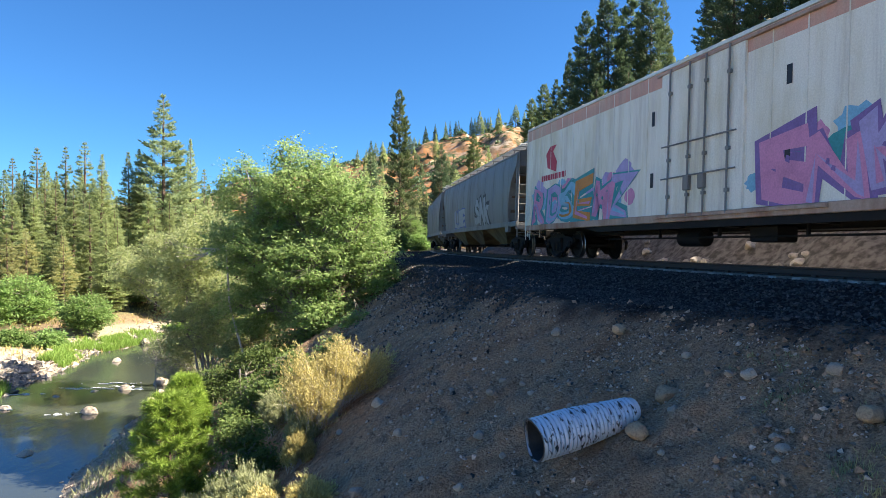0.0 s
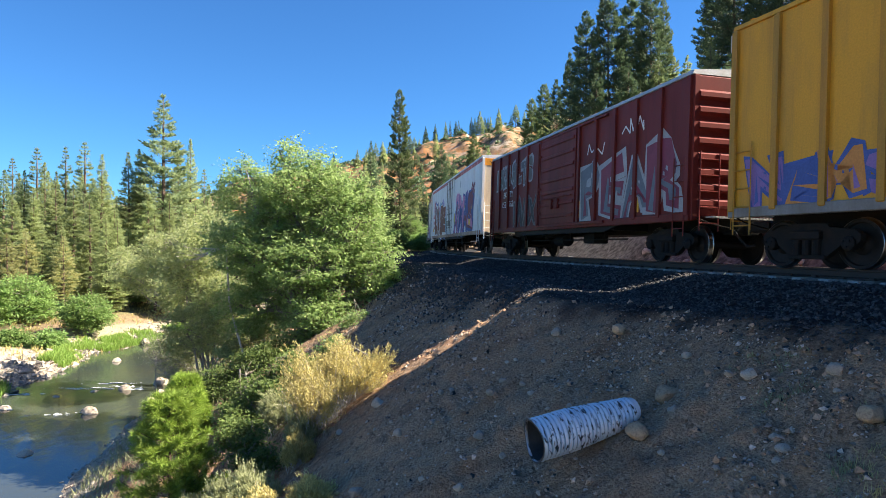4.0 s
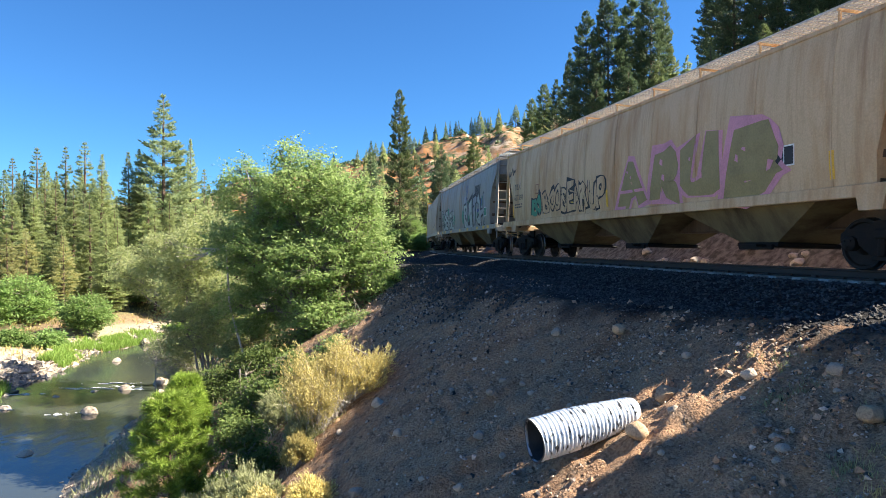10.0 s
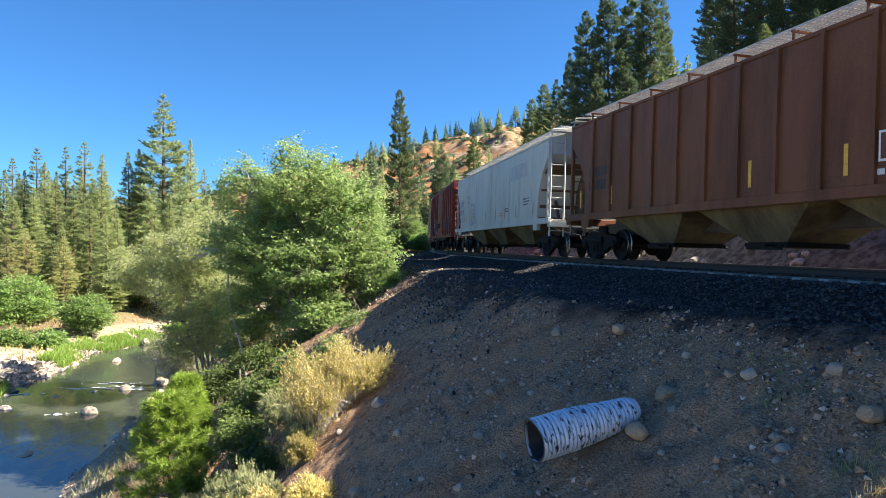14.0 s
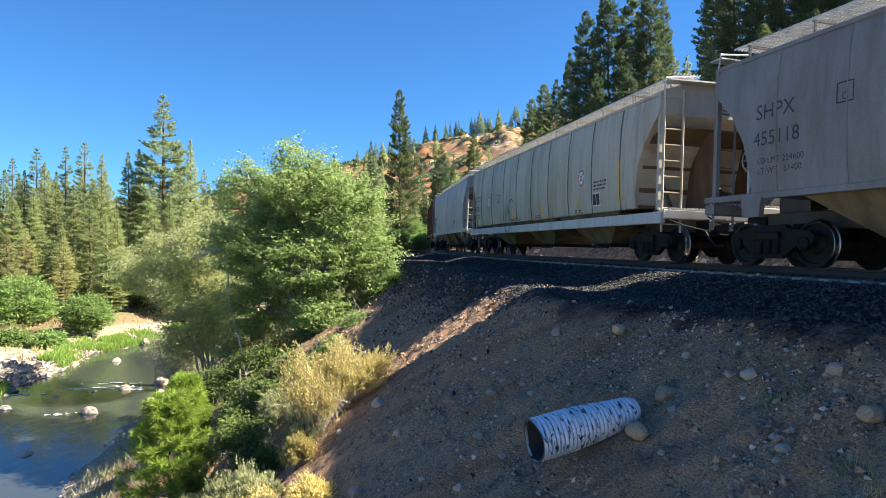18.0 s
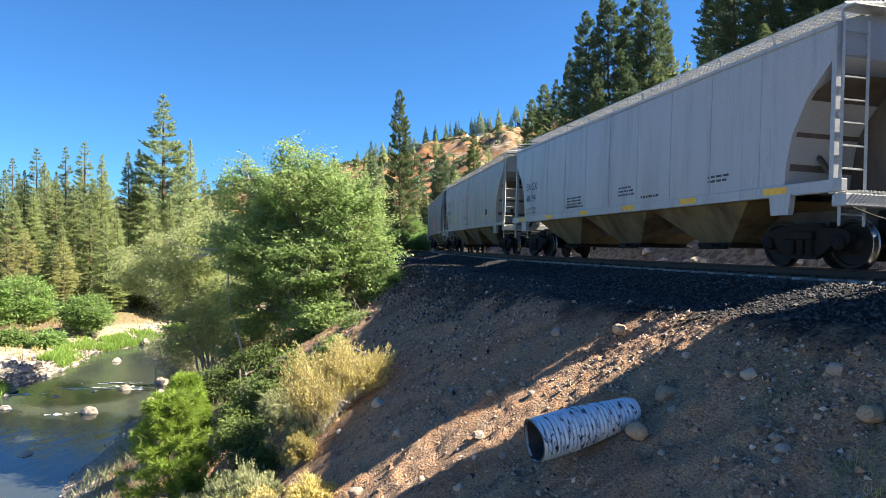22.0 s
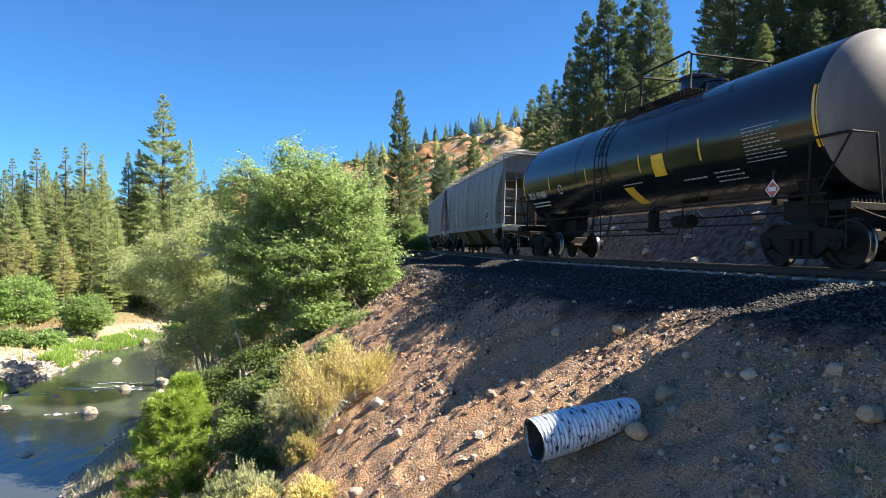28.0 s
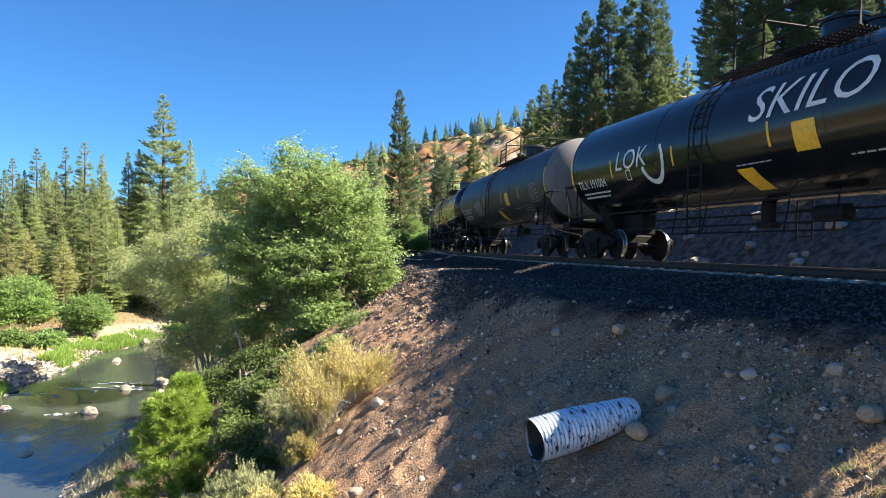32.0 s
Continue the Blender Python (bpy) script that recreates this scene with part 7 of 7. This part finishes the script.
for px, top, d, k, w in ((1008, 92, 92, 15, .62), (1038, 20, 88, 14, .72), (1076, -32, 84, 15, .80), (1118, -12, 88, 14, .74), (1150, -44, 84, 15, .74), (1174, -2, 88, 16, .60), (1006, 212, 88, 1, .8), (962, 148, 130, 16, .8), (985, 140, 125, 15, .7), (940, 175, 150, 16, .8),
                         (1055, 130, 80, 14, .9), (1110, 110, 78, 15, .95), (1165, 105, 76, 16, .95), (1192, 100, 78, 2, 1.1), (1216, 96, 72, 2, 1.1), (1272, -70, 64, 14, .86), (1300, -110, 60, 15, .95), (1345, -80, 58, 14, .95), (1385, -130, 58, 15, 1.0), (1430, -110, 56, 14, 1.0), (1470, -150, 56, 15, 1.0),
                         (1515, -130, 54, 14, 1.0), (1560, -160, 54, 15, 1.0), (1258, 75, 58, 2, 1.2), (1350, 40, 52, 16, 1.1), (1440, 20, 52, 14, 1.1), (1530, 10, 50, 15, 1.1), (1610, -110, 52, 14, 1.0), (1670, -110, 50, 15, 1.0), (1310, 110, 66, 16, 1.1), (1400, 80, 64, 14, 1.1), (1500, 60, 60, 15, 1.1)):
    x = from_view(px, d)
    h = .454 + (434.8 - top) / 1141 * d - ground_z(x, d)
    stand(k, x, d, max(h, 7), "tall dark conifer with its shaded side to the river", EAST, w)
rnd = random.Random(77)
RIDGE = [(px, top) for px, top in ((753, 222), (771, 218), (789, 203), (797, 212), (812, 214), (834, 199), (841, 208), (858, 186), (868, 190), (886, 184), (904, 168), (918, 160), (928, 156), (942, 150), (955, 160), (970, 148), (880, 205), (864, 182))]
for px, top in RIDGE + [(rnd.uniform(735, 985), None) for _ in range(14)]:
    d = 425 if top else rnd.uniform(405, 440)
    x = from_view(px, d)
    h = .454 + (434.8 - top) / 1141 * d - ground_z(x, d) if top else rnd.uniform(4, 11)
    stand(rnd.choice((8, 8, 11, 9)), x, d, min(max(h, 7), 16) if top else h, "small conifer on the distant ridge", "conifers on the ridge", rnd.uniform(.9, 1.3))
rnd = random.Random(14)
for j in range(90):
    d = rnd.uniform(220, 400)
    x = from_view(rnd.uniform(560, 970), d)
    stand(rnd.choice((8, 9, 12, 13)), x, d, rnd.choice((3, 4, 6, 9, 13)) * rnd.uniform(.8, 1.2), "small conifer scattered on the bare hillside", "conifers on the hillside", rnd.uniform(1.1, 1.7))


for j in range(44):
    d = rnd.uniform(150, 235)
    x = from_view(rnd.uniform(640, 990), d)
    stand(rnd.choice((9, 12, 13, 10)), x, d, rnd.uniform(5, 13), "grey-green conifer at the foot of the hillside", "conifers on the hillside", rnd.uniform(1.2, 1.9))


def hill_shrubs():
    rs = np.random.RandomState(61)
    n, m = 1500, 30
    d = rs.uniform(215, 425, n)
    x = (rs.uniform(540, 990, n) - 784) / 1141 * d
    keep = vn(x * .05, d * .05, 33) > .34
    d, x = d[keep], x[keep]
    z = height(x, d)[0]
    r = rs.uniform(.5, 1.9, len(x))
    c = np.repeat(np.stack([x, d, z], 1), m, 0)
    rr = np.repeat(r, m)[:, None]
    off = rs.normal(size=(len(c), 3))
    off = off / np.linalg.norm(off, axis=1, keepdims=True) * rr * (1, 1, .6)
    off[:, 2] = np.abs(off[:, 2])
    v, f = spikes(c + off * .8, off + rs.normal(0, .5, off.shape), rr[:, 0] * .9, rr[:, 0] * .6, rs)
    tagged(new("hillside_shrubs", quick("hillside_shrubs", v, f, [NEEDLE])), "dark green shrubs dotted over the bare hillside", "shrubs", kind="stuff")


hill_shrubs()


def leafy_tree(name, base, blobs, clumps, leaves, leaf, mat, label, seed, stems=4, bark=GREYBARK, clump_r=.42, narrow=.6, thick=.11, bare=0):
    """Stems, limbs and a crown of leaf clumps that fill the given lobes (x, y, z, rx, ry, rz)."""
    rs = np.random.RandomState(seed)
    root = tagged(new(name), label, "tree" if "tree" in name else "shrub")
    base = np.array(base)
    vol = np.array([b[3] * b[4] * b[5] for b in blobs])
    pick = rs.choice(len(blobs), clumps, p=vol / vol.sum())
    dirs = rs.normal(size=(clumps, 3))
    dirs /= np.linalg.norm(dirs, axis=1, keepdims=True)
    rad = rs.uniform(.08, 1, clumps) ** .38 * rs.uniform(.85, 1.0, clumps)
    B = np.array(blobs)[pick]
    C = B[:, :3] + dirs * rad[:, None] * B[:, 3:]
    mb = Mesh()
    hubs = []
    for b in blobs:
        for j in range(3):
            q = np.array(b[:3]) + rs.uniform(-.35, .35, 3) * b[3:]
            o = base + rs.uniform(-.4, .4, 3) * (1, 1, 0)
            mid = o * .5 + q * .5 + rs.normal(0, .3, 3) + (0, 0, .3)
            mb.tube([tuple(o), tuple(o * .75 + mid * .25 + rs.normal(0, .08, 3)), tuple(mid), tuple(mid * .4 + q * .6 + rs.normal(0, .1, 3)), tuple(q)], thick * rs.uniform(.6, 1), 7, taper=thick * .22)
            for f in (.35, .6, .8, 1.0):
                hubs.append(mid + (q - mid) * f)
    part("trunk", mb, bark, root)
    hubs = np.array(hubs)
    near = np.argmin(((C[:, None] - hubs[None]) ** 2).sum(-1), 1)
    mb = Mesh()
    for c, k in zip(C[:: 2], near[:: 2]):
        h = hubs[k]
        mb.tube([tuple(h), tuple((h + c) / 2 + rs.normal(0, .12, 3)), tuple(c)], .016, 3, taper=.004)
    for j in range(bare):
        c, h = C[rs.randint(clumps)], hubs[rs.randint(len(hubs))]
        if np.linalg.norm(c - h) < 3:
            mb.tube([tuple(h), tuple((h + c) / 2 + rs.normal(0, .2, 3)), tuple(c + (c - h) * .3)], .014, 3, taper=.004)
    part("branchwork", mb, bark, root)
    n = clumps * leaves
    out = C - base
    out[:, 2] *= .25
    out += rs.normal(0, 1.2, out.shape) * (1, 1, .35)
    out /= np.linalg.norm(out, axis=1, keepdims=True)
    across = np.stack([-out[:, 1], out[:, 0], out[:, 0] * 0], 1)
    size = np.repeat(rs.uniform(.6, 1.35, clumps), leaves)[:, None] * clump_r
    off = np.repeat(out, leaves, 0) * np.clip(rs.normal(0, .75, (n, 1)), -1.15, 1.15) * size + np.repeat(across, leaves, 0) * np.clip(rs.normal(0, .6, (n, 1)), -1.1, 1.1) * size + rs.normal(0, .26, (n, 3)) * size * (1, 1, .6)
    P = np.repeat(C, leaves, 0) + off
    D = np.repeat(out, leaves, 0) * .5 + rs.normal(0, .5, (n, 3)) * (1, 1, .7) + (0, 0, -.25)
    size = rs.uniform(.6, 1.3, n) * leaf
    v, f = flakes(P, D, size, size * narrow, rs, 0, .62)
    part("crown", quick("crown", v, f, [mat]), None, root)
    return root


def lobe(px, py, rx, ry, d, deep=None):
    k = d / 1141.0
    return ((px - 784) * k, d, .454 - (py - 434.8) * k, rx * k, (deep or rx) * k, ry * k)


def at_ground(x, y, dz=0.0):
    return (x, y, ground_z(x, y) + dz)


WILLOW2 = leafy("pale_willow_leaves", (0.31, 0.37, 0.15), (0.54, 0.58, 0.28), 0.64, 0.45)
PALEBARK = surface("pale_bark", (0.28, 0.255, 0.225), 0.9, vary=0.35, size=4, grain=25, bump=0.4)
leafy_tree("alder_tree", at_ground(-5.0, 25.0), [lobe(535, 350, 92, 66, 26), lobe(620, 400, 72, 74, 25), lobe(655, 480, 58, 66, 25), lobe(470, 440, 100, 70, 26), lobe(560, 470, 100, 60, 24.5), lobe(440, 345, 62, 56, 27.5), lobe(508, 275, 42, 30, 26), lobe(565, 290, 34, 30, 26), lobe(590, 335, 60, 50, 25.5), lobe(678, 520, 38, 30, 24.5), lobe(570, 560, 84, 50, 24), lobe(460, 540, 80, 60, 26), lobe(430, 295, 26, 26, 27), lobe(520, 610, 60, 34, 24), lobe(610, 575, 46, 26, 23.5), lobe(686, 455, 34, 42, 24.5), lobe(640, 350, 44, 38, 25.2), lobe(400, 420, 44, 40, 27)],
           2500, 52, .105, LEAF, "broad bushy green alder tree on the embankment slope", 31, thick=.12, clump_r=.34, narrow=.66)
leafy_tree("willow_tree", at_ground(-10.5, 29.0), [lobe(345, 480, 62, 56, 30), lobe(395, 560, 60, 80, 29), lobe(330, 590, 46, 60, 30), lobe(300, 440, 50, 34, 32), lobe(440, 610, 60, 50, 27), lobe(360, 430, 50, 40, 31)],
           1150, 40, .15, WILLOW2, "thin grey-green willow tree leaning over the river", 32, clump_r=.38, narrow=.42, thick=.07, bare=120, bark=GREYBARK)
leafy_tree("willow_tree", at_ground(-12.5, 38.0), [lobe(300, 470, 60, 50, 38), lobe(250, 490, 46, 40, 40), lobe(370, 420, 50, 50, 38), lobe(340, 520, 70, 50, 36), lobe(225, 470, 30, 36, 42)],
           900, 40, .17, WILLOW2, "light green streamside willow tree", 33, clump_r=.5, narrow=.45, thick=.08, bare=80, bark=PALEBARK)
leafy_tree("understory_shrub", at_ground(-7.2, 22.5), [lobe(400, 680, 60, 36, 22), lobe(350, 700, 36, 26, 22.5), lobe(470, 640, 60, 40, 22.5), lobe(440, 700, 50, 30, 20)], 420, 60, .085, LEAFDARK, "dark green shrub below the alder", 34, thick=.03, clump_r=.3)
leafy_tree("understory_shrub", at_ground(-5.2, 18.5), [lobe(480, 690, 44, 34, 18.5), lobe(420, 740, 40, 30, 18), lobe(520, 650, 40, 30, 19)], 260, 60, .08, LEAFDARK, "dense dark shrub over the washed-out hollow", 37, thick=.02, clump_r=.26)
# Low shrub added to stand for the deep shade of the hollow.
leafy_tree("understory_shrub", at_ground(-4.6, 15.0), [lobe(425, 775, 44, 26, 15.0), lobe(455, 815, 40, 24, 14.6)], 150, 56, .075, LEAFDARK, "low shrub added as dark shade in the washed-out hollow", 38, thick=.02, clump_r=.22)
leafy_tree("understory_shrub", at_ground(-2.6, 21.0), [lobe(640, 575, 34, 24, 21), lobe(600, 610, 36, 22, 20)], 120, 60, .075, LEAF, "low leafy shrub at the edge of the slope", 35, thick=.02, clump_r=.22)
leafy_tree("streamside_shrub", at_ground(-13.2, 30.5), [lobe(330, 650, 46, 36, 31), lobe(285, 620, 30, 40, 32)], 200, 40, .09, WILLOW2, "grey half-bare shrub at the water", 36, thick=.03, clump_r=.35, narrow=.4, bare=160, bark=PALEBARK)
for k, (px, py, r, d) in enumerate(((34, 528, 56, 58), (150, 552, 40, 55), (20, 604, 26, 50), (86, 606, 22, 50), (-40, 540, 60, 56), (228, 505, 34, 72), (700, 425, 26, 90), (738, 428, 18, 95), (722, 400, 24, 105), (755, 415, 18, 110))):
    l = lobe(px, py, r, r * .8, d)
    leafy_tree("bank_shrub", at_ground(l[0], l[1]), [l, (l[0] + .4 * l[3], l[1], l[2] - .5 * l[5], l[3] * .8, l[4] * .8, l[5] * .6), (l[0] - .6 * l[3], l[1] + .3, l[2] - .35 * l[5], l[3] * .5, l[4] * .6, l[5] * .6)], 420, 40, .19, WILLOW, "rounded green willow shrub on the far bank" if px < 400 else "leafy green shrub beside the bend", 50 + k, thick=.05, clump_r=.5)


def dead_limb():
    """A bleached dead limb in the willow."""
    rs = np.random.RandomState(12)
    mb = Mesh()
    a = Vector(lobe(400, 436, 1, 1, 25.5)[:3])
    b = Vector(lobe(345, 462, 1, 1, 25.5)[:3])
    c = Vector(at_ground(-7.6, 25.2))
    mb.tube([c, c.lerp(a, .5) + Vector((-.3, 0, .1)), a, a.lerp(b, .5) + Vector((0, 0, .12)), b], .05, 6, taper=.012)
    for k in range(14):
        p = a.lerp(b, rs.uniform(-.1, .9))
        q = p + Vector(rs.normal(0, .5, 3)) + Vector((-.3, 0, 0))
        mb.tube([p, p.lerp(q, .5) + Vector(rs.normal(0, .08, 3)), q], .016, 4, taper=.004)
    tagged(new("dead_limb", mb.data("dead_limb", [DRYWOOD])), "bleached dead limb among the willow leaves", "branch")


dead_limb()


def brush(name, x, y, r, h, mat, label, seed, stems=720):
    """Many thin stems that fan out of one foot, with fine tufts at the top."""
    rs = np.random.RandomState(seed)
    root = tagged(new(name), label, "shrub", "dry brush on the slope")
    base = np.array(at_ground(x, y, -.05))
    foot = rs.normal(0, .28 * r, (stems, 3)) * (1, 1, 0)
    gx, gy = base[0] + foot[:, 0], base[1] + foot[:, 1]
    foot[:, 2] = height(gx, gy)[0] - base[2] - .03
    tufts = 22
    ta, to = rs.uniform(0, 6.283, tufts), rs.uniform(.05, 1, tufts) ** .6
    pick = rs.randint(0, tufts, stems)
    a, out = ta[pick], to[pick]
    rise = (h * np.sqrt(np.clip(1.05 - to ** 2 * .85, .1, 1)) * rs.uniform(.62, 1.06, tufts))[pick]
    tip = np.stack([np.cos(a) * out * r, np.sin(a) * out * r, rise * rs.uniform(.72, 1.08, stems)], 1)
    tip[:, :2] += rs.normal(0, .15 * r, (stems, 2))
    tip[:, 2] += foot[:, 2] * .6
    P0, P1 = base + foot, base + tip
    d = P1 - P0
    l = np.linalg.norm(d, axis=1)
    v, f = flakes(P0, d, l, np.full(stems, .010), rs)
    part("stalkwork", quick("stalkwork", v, f, [DRYWOOD]), None, root)
    n = 30
    t = rs.uniform(0, 1, (stems, n, 1)) ** .6 * .52 + .53
    P = (P0[:, None] + d[:, None] * t + rs.normal(0, .024, (stems, n, 3))).reshape(-1, 3)
    D = np.repeat(d / l[:, None], n, 0) + rs.normal(0, .5, (stems * n, 3)) + (0, 0, .5)
    size = rs.uniform(.03, .07, stems * n)
    v, f = spikes(P, D, size, size * .38, rs)
    part("foliage", quick("foliage", v, f, [mat]), None, root)
    return root


for k, (x, y, r, h, m) in enumerate(((-2.6, 13.9, .98, 1.75, TANBRUSH), (-2.05, 14.7, .92, 1.35, TANBRUSH), (-3.0, 13.4, .40, .80, SAGE), (-2.85, 12.9, .32, .50, TANBRUSH), (-2.75, 10.75, .62, .62, TANBRUSH), (-2.25, 10.9, .42, .40, TANBRUSH), (-3.35, 10.9, .45, .5, TANBRUSH), (-3.75, 11.3, .5, .55, SAGE),
                                     (-4.5, 12.1, .6, .75, SAGE), (-4.95, 12.7, .55, .8, SAGE), (-5.4, 13.4, .5, .6, SAGE), (-1.75, 15.8, .4, .45, TANBRUSH), (-4.1, 16.6, .6, .8, SAGE), (-3.9, 12.2, .3, .4, TANBRUSH), (-4.05, 12.7, .6, .95, SAGE), (-3.45, 11.9, .5, .6, SAGE), (-4.6, 11.8, .6, .7, SAGE))):
    brush("rabbitbrush" if m is TANBRUSH else "sagebrush", x, y, r, h, m, "straw-yellow rabbitbrush bush on the dirt slope" if m is TANBRUSH else "grey-green sagebrush on the dirt slope", 70 + k)


def young_pine(x, y, h, r, seed):
    rs = np.random.RandomState(seed)
    root = tagged(new("young_pine"), "bright green young pine with long needles", "tree")
    o = np.array(at_ground(x, y, -.1))
    mb = Mesh()
    mb.tube([tuple(o + (0, 0, h * k / 4)) for k in range(5)], .05, 7, taper=.015)
    tips, dirs = [], []
    for k in range(18):
        t = .04 + .94 * k / 17
        for b in range(rs.randint(6, 9)):
            a = rs.uniform(0, 6.283)
            l = r * (1 - t) ** .55 * rs.uniform(.55, 1.05) + .14
            d = np.array([math.cos(a), math.sin(a), rs.uniform(.25, .6)])
            p = o + (0, 0, h * t)
            mb.tube([tuple(p), tuple(p + d * l * .6), tuple(p + d * l + (0, 0, .12 * l))], .012, 4, taper=.006)
            for f in (.45, .65, .85, 1.0):
                tips.append(p + d * l * f)
                dirs.append(d + (0, 0, .4))
    tips.append(o + (0, 0, h))
    dirs.append(np.array([0, 0, 1.0]))
    part("trunk", mb, BARK, root)
    n = 64
    P, D = np.repeat(np.array(tips), n, 0), np.repeat(np.array(dirs), n, 0)
    D = D / np.linalg.norm(D, axis=1, keepdims=True) * .7 + rs.normal(0, .55, (len(P), 3))
    P = P + rs.normal(0, .02, P.shape)
    size = rs.uniform(.14, .24, len(P))
    v, f = flakes(P, D, size, np.full(len(P), .013), rs)
    part("needles", quick("needles", v, f, [YOUNG]), None, root)


young_pine(-6.2, 14.6, 2.75, 1.08, 5)
young_pine(-7.6, 19.0, 2.0, .7, 6)


def roots():
    """Bleached dead roots and twigs in the hollow."""
    rs = np.random.RandomState(9)
    for k in range(60):
        x, y = rs.uniform(-4.5, -3.75), rs.uniform(13.3, 14.5)
        o = np.array(at_ground(x, y, rs.uniform(.0, .2)))
        d = np.array([rs.uniform(-.8, -.1), rs.uniform(-.7, .2), rs.uniform(-.5, .35)]) * rs.uniform(.35, .9)
        mb = Mesh()
        mb.tube([tuple(o), tuple(o + d * .5 + rs.normal(0, .07, 3)), tuple(o + d + rs.normal(0, .1, 3)), tuple(o + d * 1.4 + rs.normal(0, .1, 3))], rs.uniform(.012, .040), 5, taper=.006)
        tagged(new("dead_branch", mb.data("dead_branch", [DRYWOOD])), "bleached dead branch lying in the hollow", "branch", "dead branches")


roots()


def grass_patch(name, pts, blade, mat, label, seed, per=9, wide=.02):
    rs = np.random.RandomState(seed)
    pts = np.asarray(pts)
    z = height(pts[:, 0], pts[:, 1])[0]
    P = np.repeat(np.stack([pts[:, 0], pts[:, 1], z - .02], 1), per, 0)
    P[:, :2] += rs.normal(0, blade * .16, (len(P), 2))
    D = rs.normal(0, .38, (len(P), 3)) * (1, 1, 0) + (0, 0, 1)
    size = rs.uniform(.5, 1.15, len(P)) * blade
    v, f = flakes(P, D, size, np.full(len(P), wide), rs)
    tagged(new(name, quick(name, v, f, [mat])), label, "grass", kind="stuff")


rs = np.random.RandomState(44)
yy = rs.uniform(33, 75, 5200)
edge_x = np.interp(yy, RIVER_Y, RIVER_X) - np.interp(yy, RIVER_Y, RIVER_W)
xx = edge_x - np.abs(rs.normal(0, 1.0, 5200)) + .3
keep = (vn(xx * .3, yy * .3, 24) > .46) & (vn(xx * 1.4, yy * 1.4, 26) > .38)
grass_patch("bank_grass", np.stack([xx, yy], 1)[keep], .62, GRASS, "bright green sedge grass along the far bank", 1, 22, .03)
xx, yy = rs.uniform(-75, -26, 4200), rs.uniform(44, 110, 4200)
keep = vn(xx * .15, yy * .15, 25) > .45
grass_patch("dry_grass", np.stack([xx, yy], 1)[keep], .5, TANBRUSH, "dry straw grass under the far trees", 2, 6, .06)
weeds = []
for cx, cy, n in ((4.5, 8.46, 40), (4.19, 7.94, 60), (4.1, 8.1, 40), (4.07, 6.56, 70), (3.67, 6.01, 60), (4.15, 8.83, 26), (4.37, 7.84, 30), (3.8, 6.2, 30)):
    weeds += [(cx + rs.normal(0, .11), cy + rs.normal(0, .11)) for _ in range(n)]
grass_patch("weeds", weeds[::2], .10, SAGE, "small dull green weeds sprouting from the dirt slope", 3, 5, .008)
xx, yy = rs.uniform(-15, -7, 1500), rs.uniform(17, 36, 1500)
zz = height(xx, yy)[0]
grass_patch("near_bank_grass", np.stack([xx, yy], 1)[(zz > -7.5) & (zz < -4.5)], .35, SAGE, "sparse grey-green grass on the lower slope", 4, 7, .02)
dry = []
for cx, cy, n in ((4.35, 6.35, 40), (4.0, 5.95, 40), (4.6, 6.7, 30), (3.75, 5.7, 24)):
    dry += [(cx + rs.normal(0, .2), cy + rs.normal(0, .16)) for _ in range(n)]
grass_patch("dry_weeds", dry[::2], .15, TANBRUSH, "pale dry weeds with thin stalks on the slope", 5, 4, .007)
for x, y in ((9.9, 16.5), (10.3, 16.3)):
    mb = Mesh()
    mb.box(-.03, .03, -.03, .03, 0, .34, 0, .006)
    ob = tagged(new("marker_stake", mb.data("marker_stake", [ORANGE])), "small orange marker stake beside the track", "stake", "marker stakes")
    ob.location = at_ground(x, y, -.04)


# ---------------------------------------------------------------- what rolls and flows
def motions():
    times = [k * 0.5 for k in range(65)]
    for root, mid in TRAIN:
        rows = []
        for t in times:
            s = mid + gone(t)
            a, b = Vector(on_line(s + 6)[:2]), Vector(on_line(s - 6)[:2])
            c = (a + b) / 2 * 0.5 + Vector(on_line(s)[:2]) * 0.5
            d = a - b
            rows.append((t, pose(c.x, c.y, 0, CANT, 0, math.degrees(math.atan2(d.y, d.x)))))
        walk(root, rows)
    # wheels roll while their car is near; a wheel turns once in 2.87 m
    for w in SPINNING:
        mid = dict((root, m) for root, m in TRAIN)[w.parent.parent]
        x, z = w.location.x, w.location.z
        near = [k / 30 for k in range(961) if -14 < mid + gone(k / 30) < 30]
        rows, first = [], (gone(near[0]) if near else 0)
        keyed = sorted({0.0, 32.0, *near})
        lo, hi = (near[0], near[-1]) if near else (0, 0)
        for t in keyed:
            a = (gone(min(max(t, lo), hi)) - first) / 0.457
            rows.append((t, Matrix.Translation((x, 0, z)) @ Matrix.Rotation(a, 4, "Y")))
        walk(w, rows)
    walk(water, [(0.0, pose(0, 0, WATER_Z)), (32.0, pose(1.5, -16, WATER_Z))])


motions()
